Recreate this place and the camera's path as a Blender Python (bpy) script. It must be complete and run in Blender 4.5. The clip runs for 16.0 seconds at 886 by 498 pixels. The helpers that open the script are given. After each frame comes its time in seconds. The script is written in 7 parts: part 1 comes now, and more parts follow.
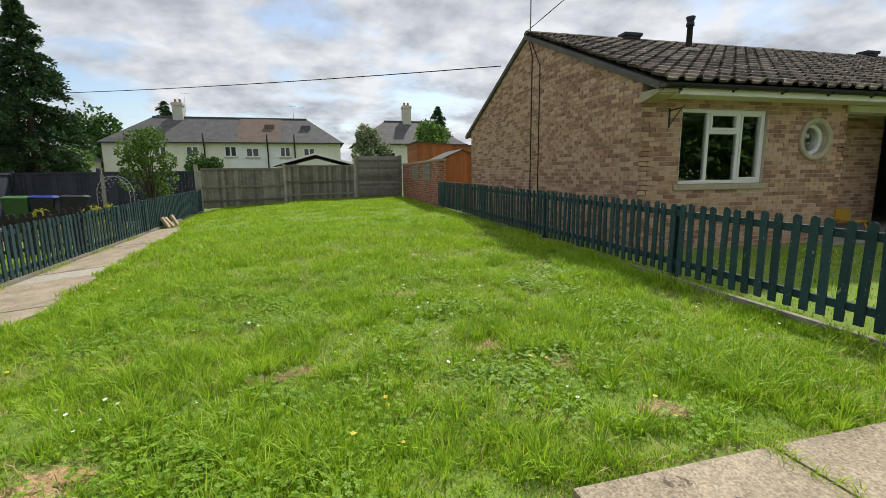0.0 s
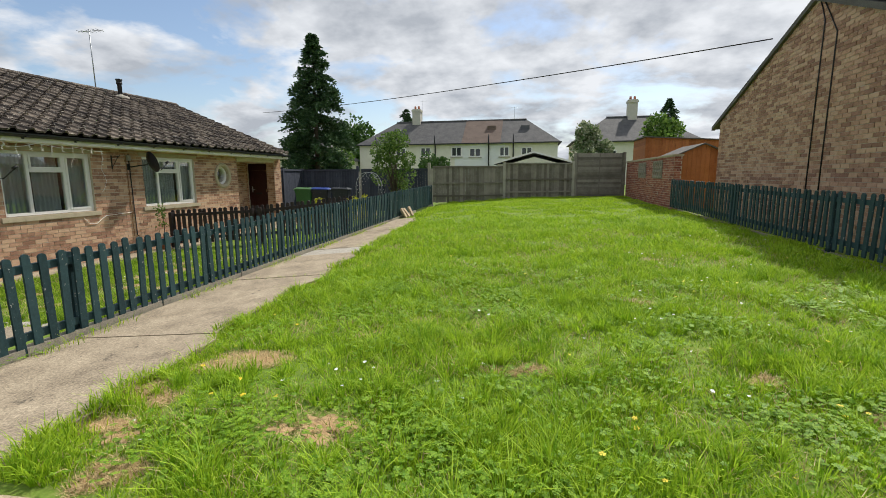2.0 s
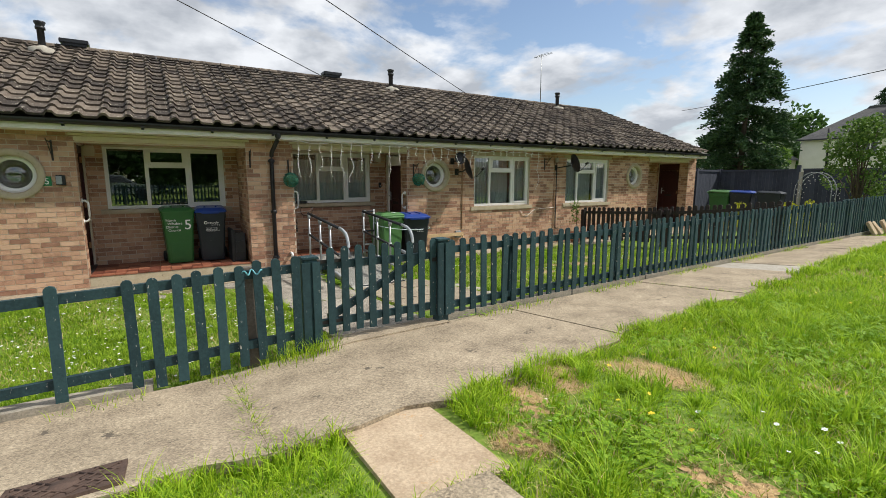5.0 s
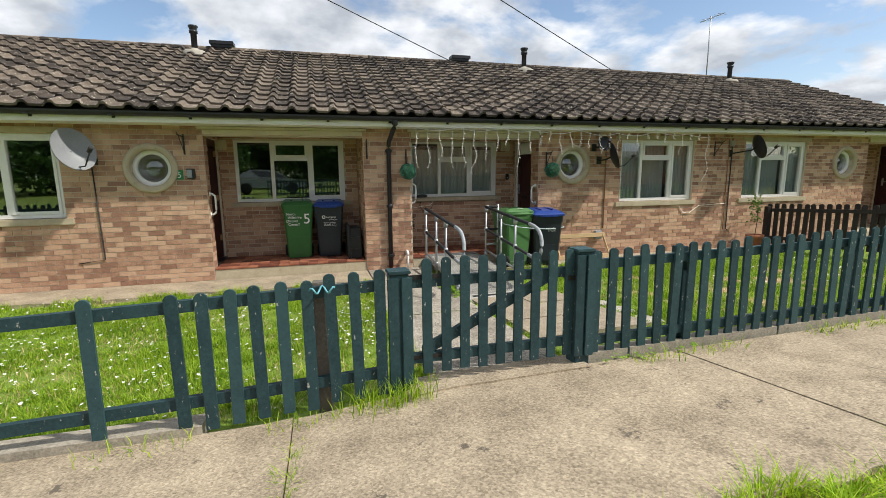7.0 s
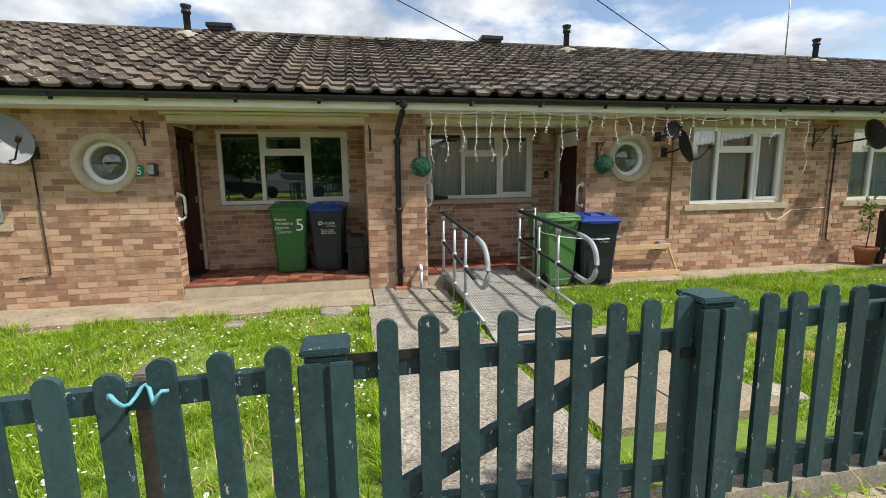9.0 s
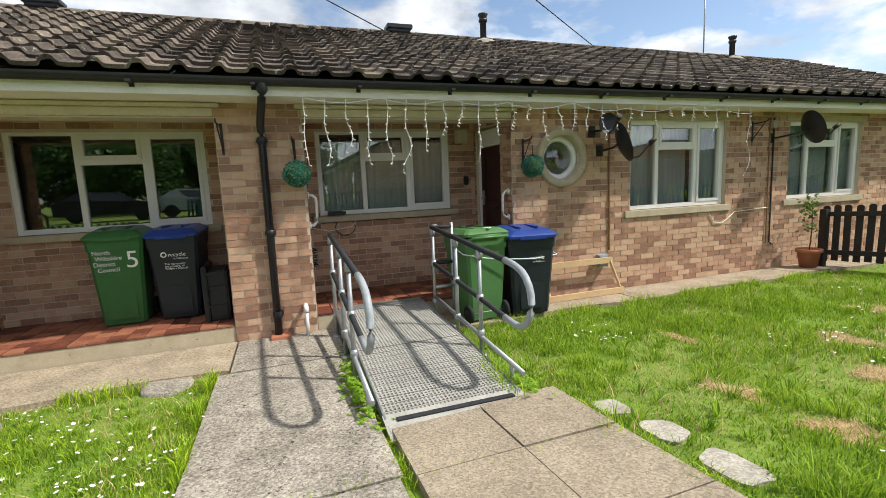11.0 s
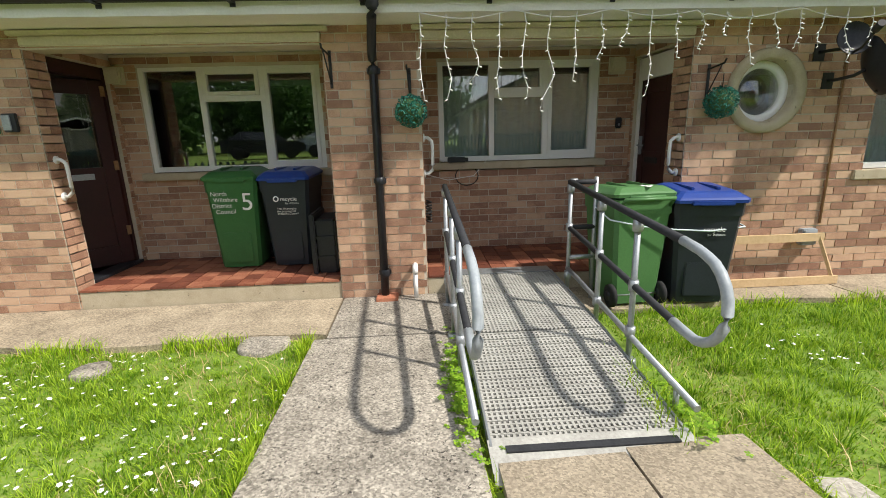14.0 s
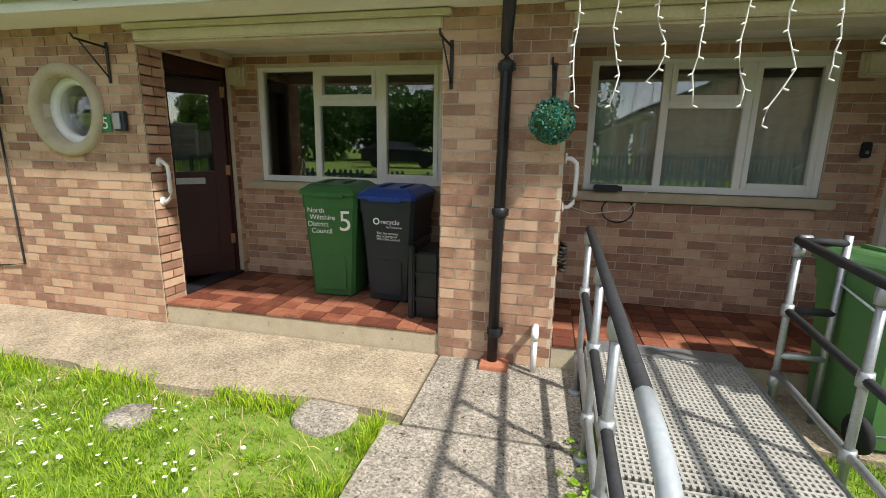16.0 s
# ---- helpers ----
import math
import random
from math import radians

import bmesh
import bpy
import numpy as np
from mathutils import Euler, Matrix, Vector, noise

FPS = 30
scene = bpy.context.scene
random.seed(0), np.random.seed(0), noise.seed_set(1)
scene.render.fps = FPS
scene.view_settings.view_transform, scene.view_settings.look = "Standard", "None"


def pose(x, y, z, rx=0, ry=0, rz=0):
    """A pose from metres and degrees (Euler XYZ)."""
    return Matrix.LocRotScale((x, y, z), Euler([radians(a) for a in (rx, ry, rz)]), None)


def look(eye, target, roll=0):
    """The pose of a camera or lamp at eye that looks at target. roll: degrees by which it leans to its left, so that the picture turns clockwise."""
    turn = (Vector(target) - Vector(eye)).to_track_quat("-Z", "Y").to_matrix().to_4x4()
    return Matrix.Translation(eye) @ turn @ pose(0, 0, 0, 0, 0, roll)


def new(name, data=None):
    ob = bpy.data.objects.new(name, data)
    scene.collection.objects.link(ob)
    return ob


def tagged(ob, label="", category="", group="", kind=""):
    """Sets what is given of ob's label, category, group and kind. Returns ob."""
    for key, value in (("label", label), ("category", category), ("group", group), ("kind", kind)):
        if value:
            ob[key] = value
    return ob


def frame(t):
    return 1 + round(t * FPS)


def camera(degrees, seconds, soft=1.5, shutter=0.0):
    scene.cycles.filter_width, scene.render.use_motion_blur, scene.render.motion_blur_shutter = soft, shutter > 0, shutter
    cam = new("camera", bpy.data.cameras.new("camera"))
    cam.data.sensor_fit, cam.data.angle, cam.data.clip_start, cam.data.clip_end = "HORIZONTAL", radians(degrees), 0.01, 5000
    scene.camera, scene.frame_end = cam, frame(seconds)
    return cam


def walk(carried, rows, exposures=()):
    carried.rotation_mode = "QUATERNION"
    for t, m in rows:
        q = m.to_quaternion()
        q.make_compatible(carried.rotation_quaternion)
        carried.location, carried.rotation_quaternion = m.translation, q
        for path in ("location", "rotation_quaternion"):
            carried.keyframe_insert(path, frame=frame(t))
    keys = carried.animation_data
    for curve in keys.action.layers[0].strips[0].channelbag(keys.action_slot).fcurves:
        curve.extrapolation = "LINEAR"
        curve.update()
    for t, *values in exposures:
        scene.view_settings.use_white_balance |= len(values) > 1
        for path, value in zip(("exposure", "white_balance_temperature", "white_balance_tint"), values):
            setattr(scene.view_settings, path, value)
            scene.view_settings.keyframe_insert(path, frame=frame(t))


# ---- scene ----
cam = camera(88.2, 16.0, soft=0.7)

PATH = [
    (0, (9.435, -1.746, 1.83), (9.935, 0.163, 1.509), -0.7),
    (0.5, (9.394, -1.686, 1.827), (9.65, 0.271, 1.504), -0.7),
    (1, (9.307, -1.554, 1.772), (9.345, 0.42, 1.455), -0.6),
    (1.5, (9.294, -1.549, 1.767), (9.122, 0.418, 1.449), -0.5),
    (2, (9.197, -1.503, 1.752), (8.816, 0.435, 1.437), -0.3),
    (2.5, (9.105, -1.471, 1.737), (8.489, 0.407, 1.429), -0.1),
    (3, (9.032, -1.456, 1.744), (8.16, 0.317, 1.434), 0.1),
    (3.5, (9.011, -1.433, 1.742), (7.879, 0.186, 1.427), 0.3),
    (4, (8.981, -1.419, 1.734), (7.615, 0.008, 1.417), 0.2),
    (4.5, (8.962, -1.4, 1.726), (7.411, -0.177, 1.413), 0.3),
    (5, (8.887, -1.368, 1.703), (7.205, -0.329, 1.4), 0.1),
    (7.5, (7.45, -0.645, 1.612), (5.524, -0.22, 1.284), -0.6),
    (8, (7.08, -0.53, 1.553), (5.139, -0.171, 1.232), -0.6),
    (10.5, (5.28, 0.392, 1.515), (3.368, 0.924, 1.251), -2.1),
    (11, (5.01, 0.545, 1.498), (3.137, 1.196, 1.225), -2.5),
    (11.5, (4.861, 0.684, 1.526), (3.043, 1.459, 1.223), -2.8),
    (12, (4.813, 0.904, 1.503), (3.038, 1.758, 1.157), -2.8),
    (12.5, (4.781, 1.035, 1.482), (2.998, 1.852, 1.091), -2.7),
    (13, (4.655, 0.944, 1.477), (2.807, 1.581, 1.057), -2.6),
    (13.5, (4.421, 0.788, 1.483), (2.511, 1.166, 1.028), -2.1),
    (14, (4.166, 0.75, 1.481), (2.228, 0.851, 0.997), -1.6),
    (14.5, (3.845, 0.762, 1.493), (1.913, 0.626, 0.995), -1.2),
    (15, (3.53, 0.716, 1.476), (1.615, 0.426, 0.977), -0.5),
    (15.5, (3.287, 0.7, 1.484), (1.382, 0.313, 1.014), 0.4),
    (16, (3.097, 0.725, 1.501), (1.191, 0.293, 1.077), 1.1),
]
walk(cam, [(t, look(eye, target, roll)) for t, eye, target, roll in PATH],
     [(0, 0.62), (5, 0.7), (8, 0.88), (10.5, 0.97), (12.5, 1.0), (16, 1.2)])

# ---------------- world, sun, exposure ----------------
SUN = Vector((0.40, 0.72, 1.0)).normalized()
world = bpy.data.worlds.new("sky")
scene.world = world
world.use_nodes = True
wn, wl = world.node_tree.nodes, world.node_tree.links
wn.clear()
w_out = wn.new("ShaderNodeOutputWorld")
w_bg = wn.new("ShaderNodeBackground")
w_sky = wn.new("ShaderNodeTexSky")
w_sky.sky_type = "NISHITA"
w_sky.sun_disc = False
w_sky.sun_elevation = math.asin(SUN.z)
w_sky.sun_rotation = math.atan2(SUN.x, SUN.y)
w_co = wn.new("ShaderNodeTexCoord")
w_sep = wn.new("ShaderNodeSeparateXYZ")
wl.new(w_co.outputs["Generated"], w_sep.inputs[0])


def wmath(op, a, b):
    n = wn.new("ShaderNodeMath")
    n.operation = op
    for i, v in enumerate((a, b)):
        if isinstance(v, (int, float)):
            n.inputs[i].default_value = v
        else:
            wl.new(v, n.inputs[i])
    return n.outputs[0]


# a cloud deck: the direction is cast on a flat layer overhead
w_den = wmath("ADD", wmath("MAXIMUM", w_sep.outputs[2], 0.0), 0.28)
w_cmb = wn.new("ShaderNodeCombineXYZ")
wl.new(wmath("DIVIDE", w_sep.outputs[0], w_den), w_cmb.inputs[0])
wl.new(wmath("DIVIDE", w_sep.outputs[1], w_den), w_cmb.inputs[1])
w_n1 = wn.new("ShaderNodeTexNoise")
w_n1.inputs["Scale"].default_value = 1.9
w_n1.inputs["Detail"].default_value = 9.0
w_n1.inputs["Roughness"].default_value = 0.56
w_n1.inputs["Distortion"].default_value = 0.25
w_map = wn.new("ShaderNodeMapping")
w_map.inputs["Location"].default_value = (3.1, 7.4, 0.3)
wl.new(w_cmb.outputs[0], w_map.inputs[0])
wl.new(w_map.outputs[0], w_n1.inputs[0])
w_cov = wn.new("ShaderNodeValToRGB")
w_cov.color_ramp.elements[0].position, w_cov.color_ramp.elements[0].color = 0.39, (0, 0, 0, 1)
w_cov.color_ramp.elements[1].position, w_cov.color_ramp.elements[1].color = 0.50, (1, 1, 1, 1)
wl.new(w_n1.outputs[0], w_cov.inputs[0])
w_n2 = wn.new("ShaderNodeTexNoise")
w_n2.inputs["Scale"].default_value = 3.4
w_n2.inputs["Detail"].default_value = 8.0
w_n2.inputs["Roughness"].default_value = 0.55
wl.new(w_map.outputs[0], w_n2.inputs[0])
w_shade = wn.new("ShaderNodeValToRGB")
w_shade.color_ramp.elements[0].position, w_shade.color_ramp.elements[0].color = 0.37, (3.3, 3.55, 3.95, 1)
w_shade.color_ramp.elements[1].position, w_shade.color_ramp.elements[1].color = 0.63, (6.2, 6.4, 6.7, 1)
wl.new(w_n2.outputs[0], w_shade.inputs[0])
w_mix = wn.new("ShaderNodeMix")
w_mix.data_type = "RGBA"
wl.new(w_cov.outputs[0], w_mix.inputs[0])
wl.new(w_sky.outputs[0], w_mix.inputs[6])
wl.new(w_shade.outputs[0], w_mix.inputs[7])
wl.new(w_mix.outputs[2], w_bg.inputs[0])
w_bg.inputs[1].default_value = 0.09
wl.new(w_bg.outputs[0], w_out.inputs[0])

sun_data = bpy.data.lights.new("sun", "SUN")
sun_data.energy, sun_data.angle, sun_data.color = 2.75, radians(2.0), (1.0, 0.95, 0.87)
sun = new("sun", sun_data)
sun.matrix_world = look((0, 0, 30), Vector((0, 0, 30)) - SUN)
scene.view_settings.exposure = 0.0


# ---------------- materials ----------------
def mat(name, c1, c2, scale=6.0, rough=0.7, bump=0.0, fine=60.0, metal=0.0, rnd="", third=None, spec=0.35, spread=0.5, speck=0.0):
    """Two colours mixed by a coarse and a fine noise; rnd: 'piece' or 'island' varies them piece by piece."""
    m = bpy.data.materials.new(name)
    m.use_nodes = True
    n, l = m.node_tree.nodes, m.node_tree.links
    b = n["Principled BSDF"]
    b.inputs["Roughness"].default_value = rough
    b.inputs["Metallic"].default_value = metal
    b.inputs["Specular IOR Level"].default_value = spec
    geo = n.new("ShaderNodeNewGeometry")
    n1, n2 = n.new("ShaderNodeTexNoise"), n.new("ShaderNodeTexNoise")
    for k, s, d in ((n1, scale, 5.0), (n2, fine, 4.0)):
        k.inputs["Scale"].default_value, k.inputs["Detail"].default_value = s, d
        k.inputs["Roughness"].default_value = 0.62
        l.new(geo.outputs["Position"], k.inputs["Vector"])
    add = n.new("ShaderNodeMath")
    add.operation = "MULTIPLY_ADD"
    add.inputs[1].default_value, add.inputs[2].default_value = 0.5, 0.0
    l.new(n2.outputs[0], add.inputs[0])
    s1 = n.new("ShaderNodeMath")
    s1.operation = "MULTIPLY_ADD"
    s1.inputs[1].default_value = 0.5
    l.new(n1.outputs[0], s1.inputs[0])
    l.new(add.outputs[0], s1.inputs[2])
    value = s1.outputs[0]
    if rnd:
        src = n.new("ShaderNodeObjectInfo").outputs["Random"] if rnd == "piece" else geo.outputs["Random Per Island"]
        s2 = n.new("ShaderNodeMath")
        s2.operation = "MULTIPLY_ADD"
        s2.inputs[1].default_value = spread
        l.new(src, s2.inputs[0])
        s3 = n.new("ShaderNodeMath")
        s3.operation = "SUBTRACT"
        l.new(value, s3.inputs[0])
        s3.inputs[1].default_value = spread / 2
        l.new(s3.outputs[0], s2.inputs[2])
        value = s2.outputs[0]
    ramp = n.new("ShaderNodeValToRGB")
    e = ramp.color_ramp.elements
    e[0].position, e[0].color = 0.33, (*c1, 1)
    e[1].position, e[1].color = 0.67, (*c2, 1)
    if third:
        k = ramp.color_ramp.elements.new(0.5)
        k.color = (*third, 1)
    l.new(value, ramp.inputs[0])
    colour = ramp.outputs[0]
    if speck:
        v = n.new("ShaderNodeTexVoronoi")
        v.inputs["Scale"].default_value = 95.0
        l.new(geo.outputs["Position"], v.inputs["Vector"])
        sr = n.new("ShaderNodeValToRGB")
        sr.color_ramp.elements[0].position, sr.color_ramp.elements[0].color = 0.0, (1 - speck, 1 - speck, 1 - speck, 1)
        sr.color_ramp.elements[1].position, sr.color_ramp.elements[1].color = 1.0, (1 + speck, 1 + speck, 1 + speck, 1)
        l.new(v.outputs["Color"], sr.inputs[0])
        mx = n.new("ShaderNodeMix")
        mx.data_type, mx.blend_type = "RGBA", "MULTIPLY"
        mx.inputs[0].default_value = 1.0
        l.new(colour, mx.inputs[6])
        l.new(sr.outputs[0], mx.inputs[7])
        colour = mx.outputs[2]
    l.new(colour, b.inputs["Base Color"])
    if bump:
        bp = n.new("ShaderNodeBump")
        bp.inputs["Strength"].default_value = bump
        bp.inputs["Distance"].default_value = 0.01
        l.new(s1.outputs[0], bp.inputs["Height"])
        l.new(bp.outputs[0], b.inputs["Normal"])
    return m


def leaf_mat(name, c1, c2, scale, through_share=0.35, spread=0.5):
    m = mat(name, c1, c2, scale=scale, rough=0.55, fine=14.0, rnd="island", spread=spread, spec=0.25)
    n, l = m.node_tree.nodes, m.node_tree.links
    b = n["Principled BSDF"]
    t = n.new("ShaderNodeBsdfTranslucent")
    mix = n.new("ShaderNodeMixShader")
    mix.inputs[0].default_value = through_share
    l.new(b.inputs["Base Color"].links[0].from_socket, t.inputs[0])
    l.new(b.outputs[0], mix.inputs[1])
    l.new(t.outputs[0], mix.inputs[2])
    l.new(mix.outputs[0], n["Material Output"].inputs[0])
    return m


def glass_mat(name, ior):
    m = bpy.data.materials.new(name)
    m.use_nodes = True
    n, l = m.node_tree.nodes, m.node_tree.links
    n.clear()
    o, mix = n.new("ShaderNodeOutputMaterial"), n.new("ShaderNodeMixShader")
    f, g, t = n.new("ShaderNodeLayerWeight"), n.new("ShaderNodeBsdfGlossy"), n.new("ShaderNodeBsdfTransparent")
    f.inputs[0].default_value = 0.5
    pw, ma = n.new("ShaderNodeMath"), n.new("ShaderNodeMath")
    pw.operation, ma.operation = "POWER", "MULTIPLY_ADD"
    pw.inputs[1].default_value = 4.0
    ma.inputs[1].default_value, ma.inputs[2].default_value = 0.8, ((ior - 1) / (ior + 1)) ** 2
    l.new(f.outputs["Facing"], pw.inputs[0])
    l.new(pw.outputs[0], ma.inputs[0])
    g.inputs["Roughness"].default_value = 0.012
    t.inputs[0].default_value = (0.82, 0.86, 0.85, 1)
    l.new(ma.outputs[0], mix.inputs[0])
    l.new(t.outputs[0], mix.inputs[1])
    l.new(g.outputs[0], mix.inputs[2])
    l.new(mix.outputs[0], o.inputs[0])
    return m


M_BRICK_P = mat("brick", (0.27, 0.145, 0.095), (0.56, 0.375, 0.25), 9, 0.9, 0.7, 120, rnd="piece", third=(0.46, 0.275, 0.18), spread=0.42)
M_BRICK = mat("brick_joined", (0.27, 0.145, 0.095), (0.56, 0.375, 0.25), 9, 0.9, 0.7, 120, rnd="island", third=(0.46, 0.275, 0.18), spread=0.42)
M_BRICK_RED = mat("brick_red", (0.22, 0.07, 0.05), (0.40, 0.17, 0.11), 5, 0.9, 0.5, 90, rnd="island", spread=0.5)
M_MORTAR = mat("mortar", (0.44, 0.38, 0.29), (0.64, 0.57, 0.46), 5, 0.95, 0.5, 150)
M_RENDER = mat("plaster", (0.45, 0.43, 0.38), (0.58, 0.55, 0.49), 3, 0.9, 0.1)
M_TILE_P = mat("roof_tile", (0.04, 0.032, 0.027), (0.17, 0.138, 0.108), 4.5, 0.95, 1.0, 55, rnd="piece", third=(0.085, 0.067, 0.053), spread=0.4)
M_TILE = mat("roof_tile_joined", (0.04, 0.032, 0.027), (0.17, 0.138, 0.108), 4.5, 0.95, 1.0, 55, rnd="island", third=(0.085, 0.067, 0.053), spread=0.4)
M_UPVC = mat("white_plastic", (0.74, 0.73, 0.70), (0.83, 0.82, 0.80), 3, 0.35, 0.02)
M_PAINT = mat("old_white_paint", (0.72, 0.70, 0.62), (0.84, 0.82, 0.77), 4, 0.6, 0.1)
M_STONE = mat("cast_stone", (0.36, 0.30, 0.20), (0.52, 0.45, 0.33), 7, 0.9, 0.4, 110)
M_CREAM = mat("cream_beam", (0.52, 0.46, 0.33), (0.68, 0.62, 0.48), 4, 0.75, 0.2)
M_BLACK = mat("black_plastic", (0.012, 0.013, 0.016), (0.03, 0.031, 0.036), 6, 0.4, 0.05)
M_DARKIRON = mat("painted_iron", (0.012, 0.012, 0.012), (0.03, 0.028, 0.026), 12, 0.6, 0.2)
M_GLASS = glass_mat("window_glass", 2.5)
M_CURTAIN = mat("curtain", (0.50, 0.52, 0.53), (0.68, 0.69, 0.68), 3, 0.9, 0.1)
M_NET = mat("net_curtain", (0.55, 0.58, 0.55), (0.78, 0.79, 0.76), 16, 0.9, 0.1, 60)
# the dimness of unlit rooms is put into this wall and floor colour
M_ROOM_DIM = mat("room_dimness_in_colour", (0.10, 0.09, 0.08), (0.16, 0.15, 0.13), 2, 0.9)
M_DOOR = mat("maroon_door", (0.026, 0.007, 0.007), (0.050, 0.012, 0.011), 3, 0.45, 0.05)
M_WOODTRIM = mat("worn_wood_trim", (0.20, 0.10, 0.045), (0.38, 0.22, 0.11), 10, 0.6, 0.2)
M_QUARRY = mat("quarry_tile", (0.13, 0.042, 0.026), (0.33, 0.135, 0.078), 8, 0.55, 0.15, 60, rnd="piece", third=(0.23, 0.078, 0.045), spread=0.55)
M_GREEN = mat("fence_green", (0.012, 0.036, 0.042), (0.030, 0.074, 0.082), 7, 0.62, 0.35, 45, rnd="piece", spread=0.3)
M_GREYWOOD = mat("weathered_boards", (0.13, 0.115, 0.095), (0.29, 0.265, 0.225), 3, 0.9, 0.5, 40, rnd="piece", spread=0.35)
M_NAVY = mat("slate_blue_boards", (0.028, 0.034, 0.050), (0.055, 0.063, 0.085), 4, 0.75, 0.3, 30, rnd="piece", spread=0.25)
M_DARKWOOD = mat("dark_brown_stain", (0.018, 0.013, 0.012), (0.045, 0.034, 0.032), 8, 0.65, 0.3, 40)
M_POST = mat("concrete_post", (0.30, 0.28, 0.23), (0.45, 0.42, 0.36), 6, 0.9, 0.3)
M_SHED = mat("orange_stained_boards", (0.26, 0.085, 0.022), (0.42, 0.16, 0.05), 5, 0.7, 0.3, 35, rnd="piece", spread=0.25)
M_FELT = mat("roof_felt", (0.07, 0.065, 0.06), (0.16, 0.15, 0.13), 4, 0.9, 0.4)
M_CONC = mat("path_concrete", (0.15, 0.12, 0.085), (0.47, 0.39, 0.28), 2.6, 0.93, 0.9, 60, speck=0.36, third=(0.335, 0.275, 0.195))
M_SLABPALE = mat("pale_concrete", (0.34, 0.25, 0.165), (0.55, 0.44, 0.31), 5.0, 0.93, 0.5, 60, speck=0.16)
M_ROUGHCONC = mat("exposed_aggregate", (0.14, 0.122, 0.098), (0.44, 0.395, 0.33), 3.2, 0.95, 1.0, 45, speck=0.55, third=(0.29, 0.26, 0.215))
M_PAVING = mat("pebble_slab", (0.22, 0.18, 0.13), (0.38, 0.32, 0.235), 3.0, 0.93, 0.6, 85, speck=0.4)
M_KERB = mat("concrete_kerb", (0.20, 0.18, 0.145), (0.40, 0.36, 0.29), 5, 0.95, 0.6, 60, speck=0.2)
M_IRON = mat("rusty_cover", (0.05, 0.032, 0.026), (0.13, 0.085, 0.065), 9, 0.75, 0.4)
M_STEEL = mat("galvanised_steel", (0.30, 0.32, 0.34), (0.46, 0.48, 0.49), 9, 0.48, 0.15, metal=0.75)
M_TREAD = mat("worn_grp_grating", (0.26, 0.25, 0.225), (0.45, 0.44, 0.40), 4, 0.7, 0.2)
M_FOAM = mat("grip_sleeve", (0.016, 0.017, 0.020), (0.035, 0.036, 0.040), 12, 0.75, 0.3)
M_GREYPIPE = mat("grey_coated_tube", (0.26, 0.29, 0.315), (0.37, 0.40, 0.42), 6, 0.45, 0.05)
M_BINGREEN = mat("green_bin_plastic", (0.026, 0.105, 0.030), (0.045, 0.15, 0.044), 3, 0.42, 0.1, 80)
M_BINLIGHT = mat("light_green_bin_plastic", (0.06, 0.15, 0.05), (0.085, 0.20, 0.07), 3, 0.45, 0.1, 80)
M_BINBLACK = mat("dark_grey_bin_plastic", (0.014, 0.018, 0.024), (0.028, 0.034, 0.042), 3, 0.42, 0.1, 80)
M_BINBLUE = mat("blue_bin_lid", (0.012, 0.036, 0.19), (0.022, 0.062, 0.29), 3, 0.38, 0.05, 80)
M_WHITE = mat("white_print", (0.72, 0.72, 0.70), (0.84, 0.84, 0.82), 8, 0.6)
M_PLAQUE = mat("green_plaque", (0.02, 0.16, 0.06), (0.03, 0.22, 0.085), 6, 0.4)
M_PINE = mat("new_timber", (0.50, 0.34, 0.18), (0.66, 0.48, 0.28), 6, 0.7, 0.2, 40)
M_TERRA = mat("terracotta", (0.33, 0.12, 0.065), (0.46, 0.19, 0.11), 6, 0.8, 0.2)
M_BALL = leaf_mat("topiary_leaf", (0.010, 0.085, 0.060), (0.05, 0.25, 0.18), 8, 0.15)
M_SOIL = mat("dry_soil", (0.30, 0.19, 0.095), (0.62, 0.43, 0.23), 9, 0.97, 1.0, 45)
M_GRASS = leaf_mat("grass_blade", (0.17, 0.32, 0.012), (0.50, 0.66, 0.045), 1.3, 0.45, 0.6)
M_GARDEN = leaf_mat("garden_grass_blade", (0.12, 0.25, 0.012), (0.39, 0.54, 0.042), 1.6, 0.42, 0.6)
M_TUSSOCK = leaf_mat("tussock_blade", (0.17, 0.34, 0.014), (0.50, 0.67, 0.05), 2.2, 0.45, 0.35)
M_PITTED = mat("pale_pitted_concrete", (0.27, 0.245, 0.20), (0.50, 0.465, 0.40), 7, 0.95, 0.9, 45, speck=0.3)
M_STRAW = leaf_mat("dry_grass", (0.45, 0.33, 0.16), (0.72, 0.57, 0.31), 3, 0.25)
M_CLOVER = leaf_mat("low_weed", (0.12, 0.26, 0.012), (0.29, 0.46, 0.035), 2, 0.3)
M_CONIFER = leaf_mat("conifer_needles", (0.026, 0.066, 0.027), (0.075, 0.135, 0.05), 1.2, 0.12)
M_LEAF = leaf_mat("shrub_leaf", (0.06, 0.13, 0.022), (0.18, 0.28, 0.06), 1.5, 0.35)
M_LEAFPALE = leaf_mat("pale_blossom_leaf", (0.10, 0.17, 0.06), (0.38, 0.40, 0.27), 1.5, 0.3)
M_GOLD = leaf_mat("golden_privet_leaf", (0.28, 0.30, 0.02), (0.50, 0.50, 0.05), 3, 0.3)
M_BARK = mat("bark", (0.05, 0.038, 0.028), (0.12, 0.095, 0.07), 9, 0.95, 0.7)
M_DAISY = mat("daisy_petals", (0.75, 0.75, 0.70), (0.85, 0.85, 0.82), 20, 0.7)
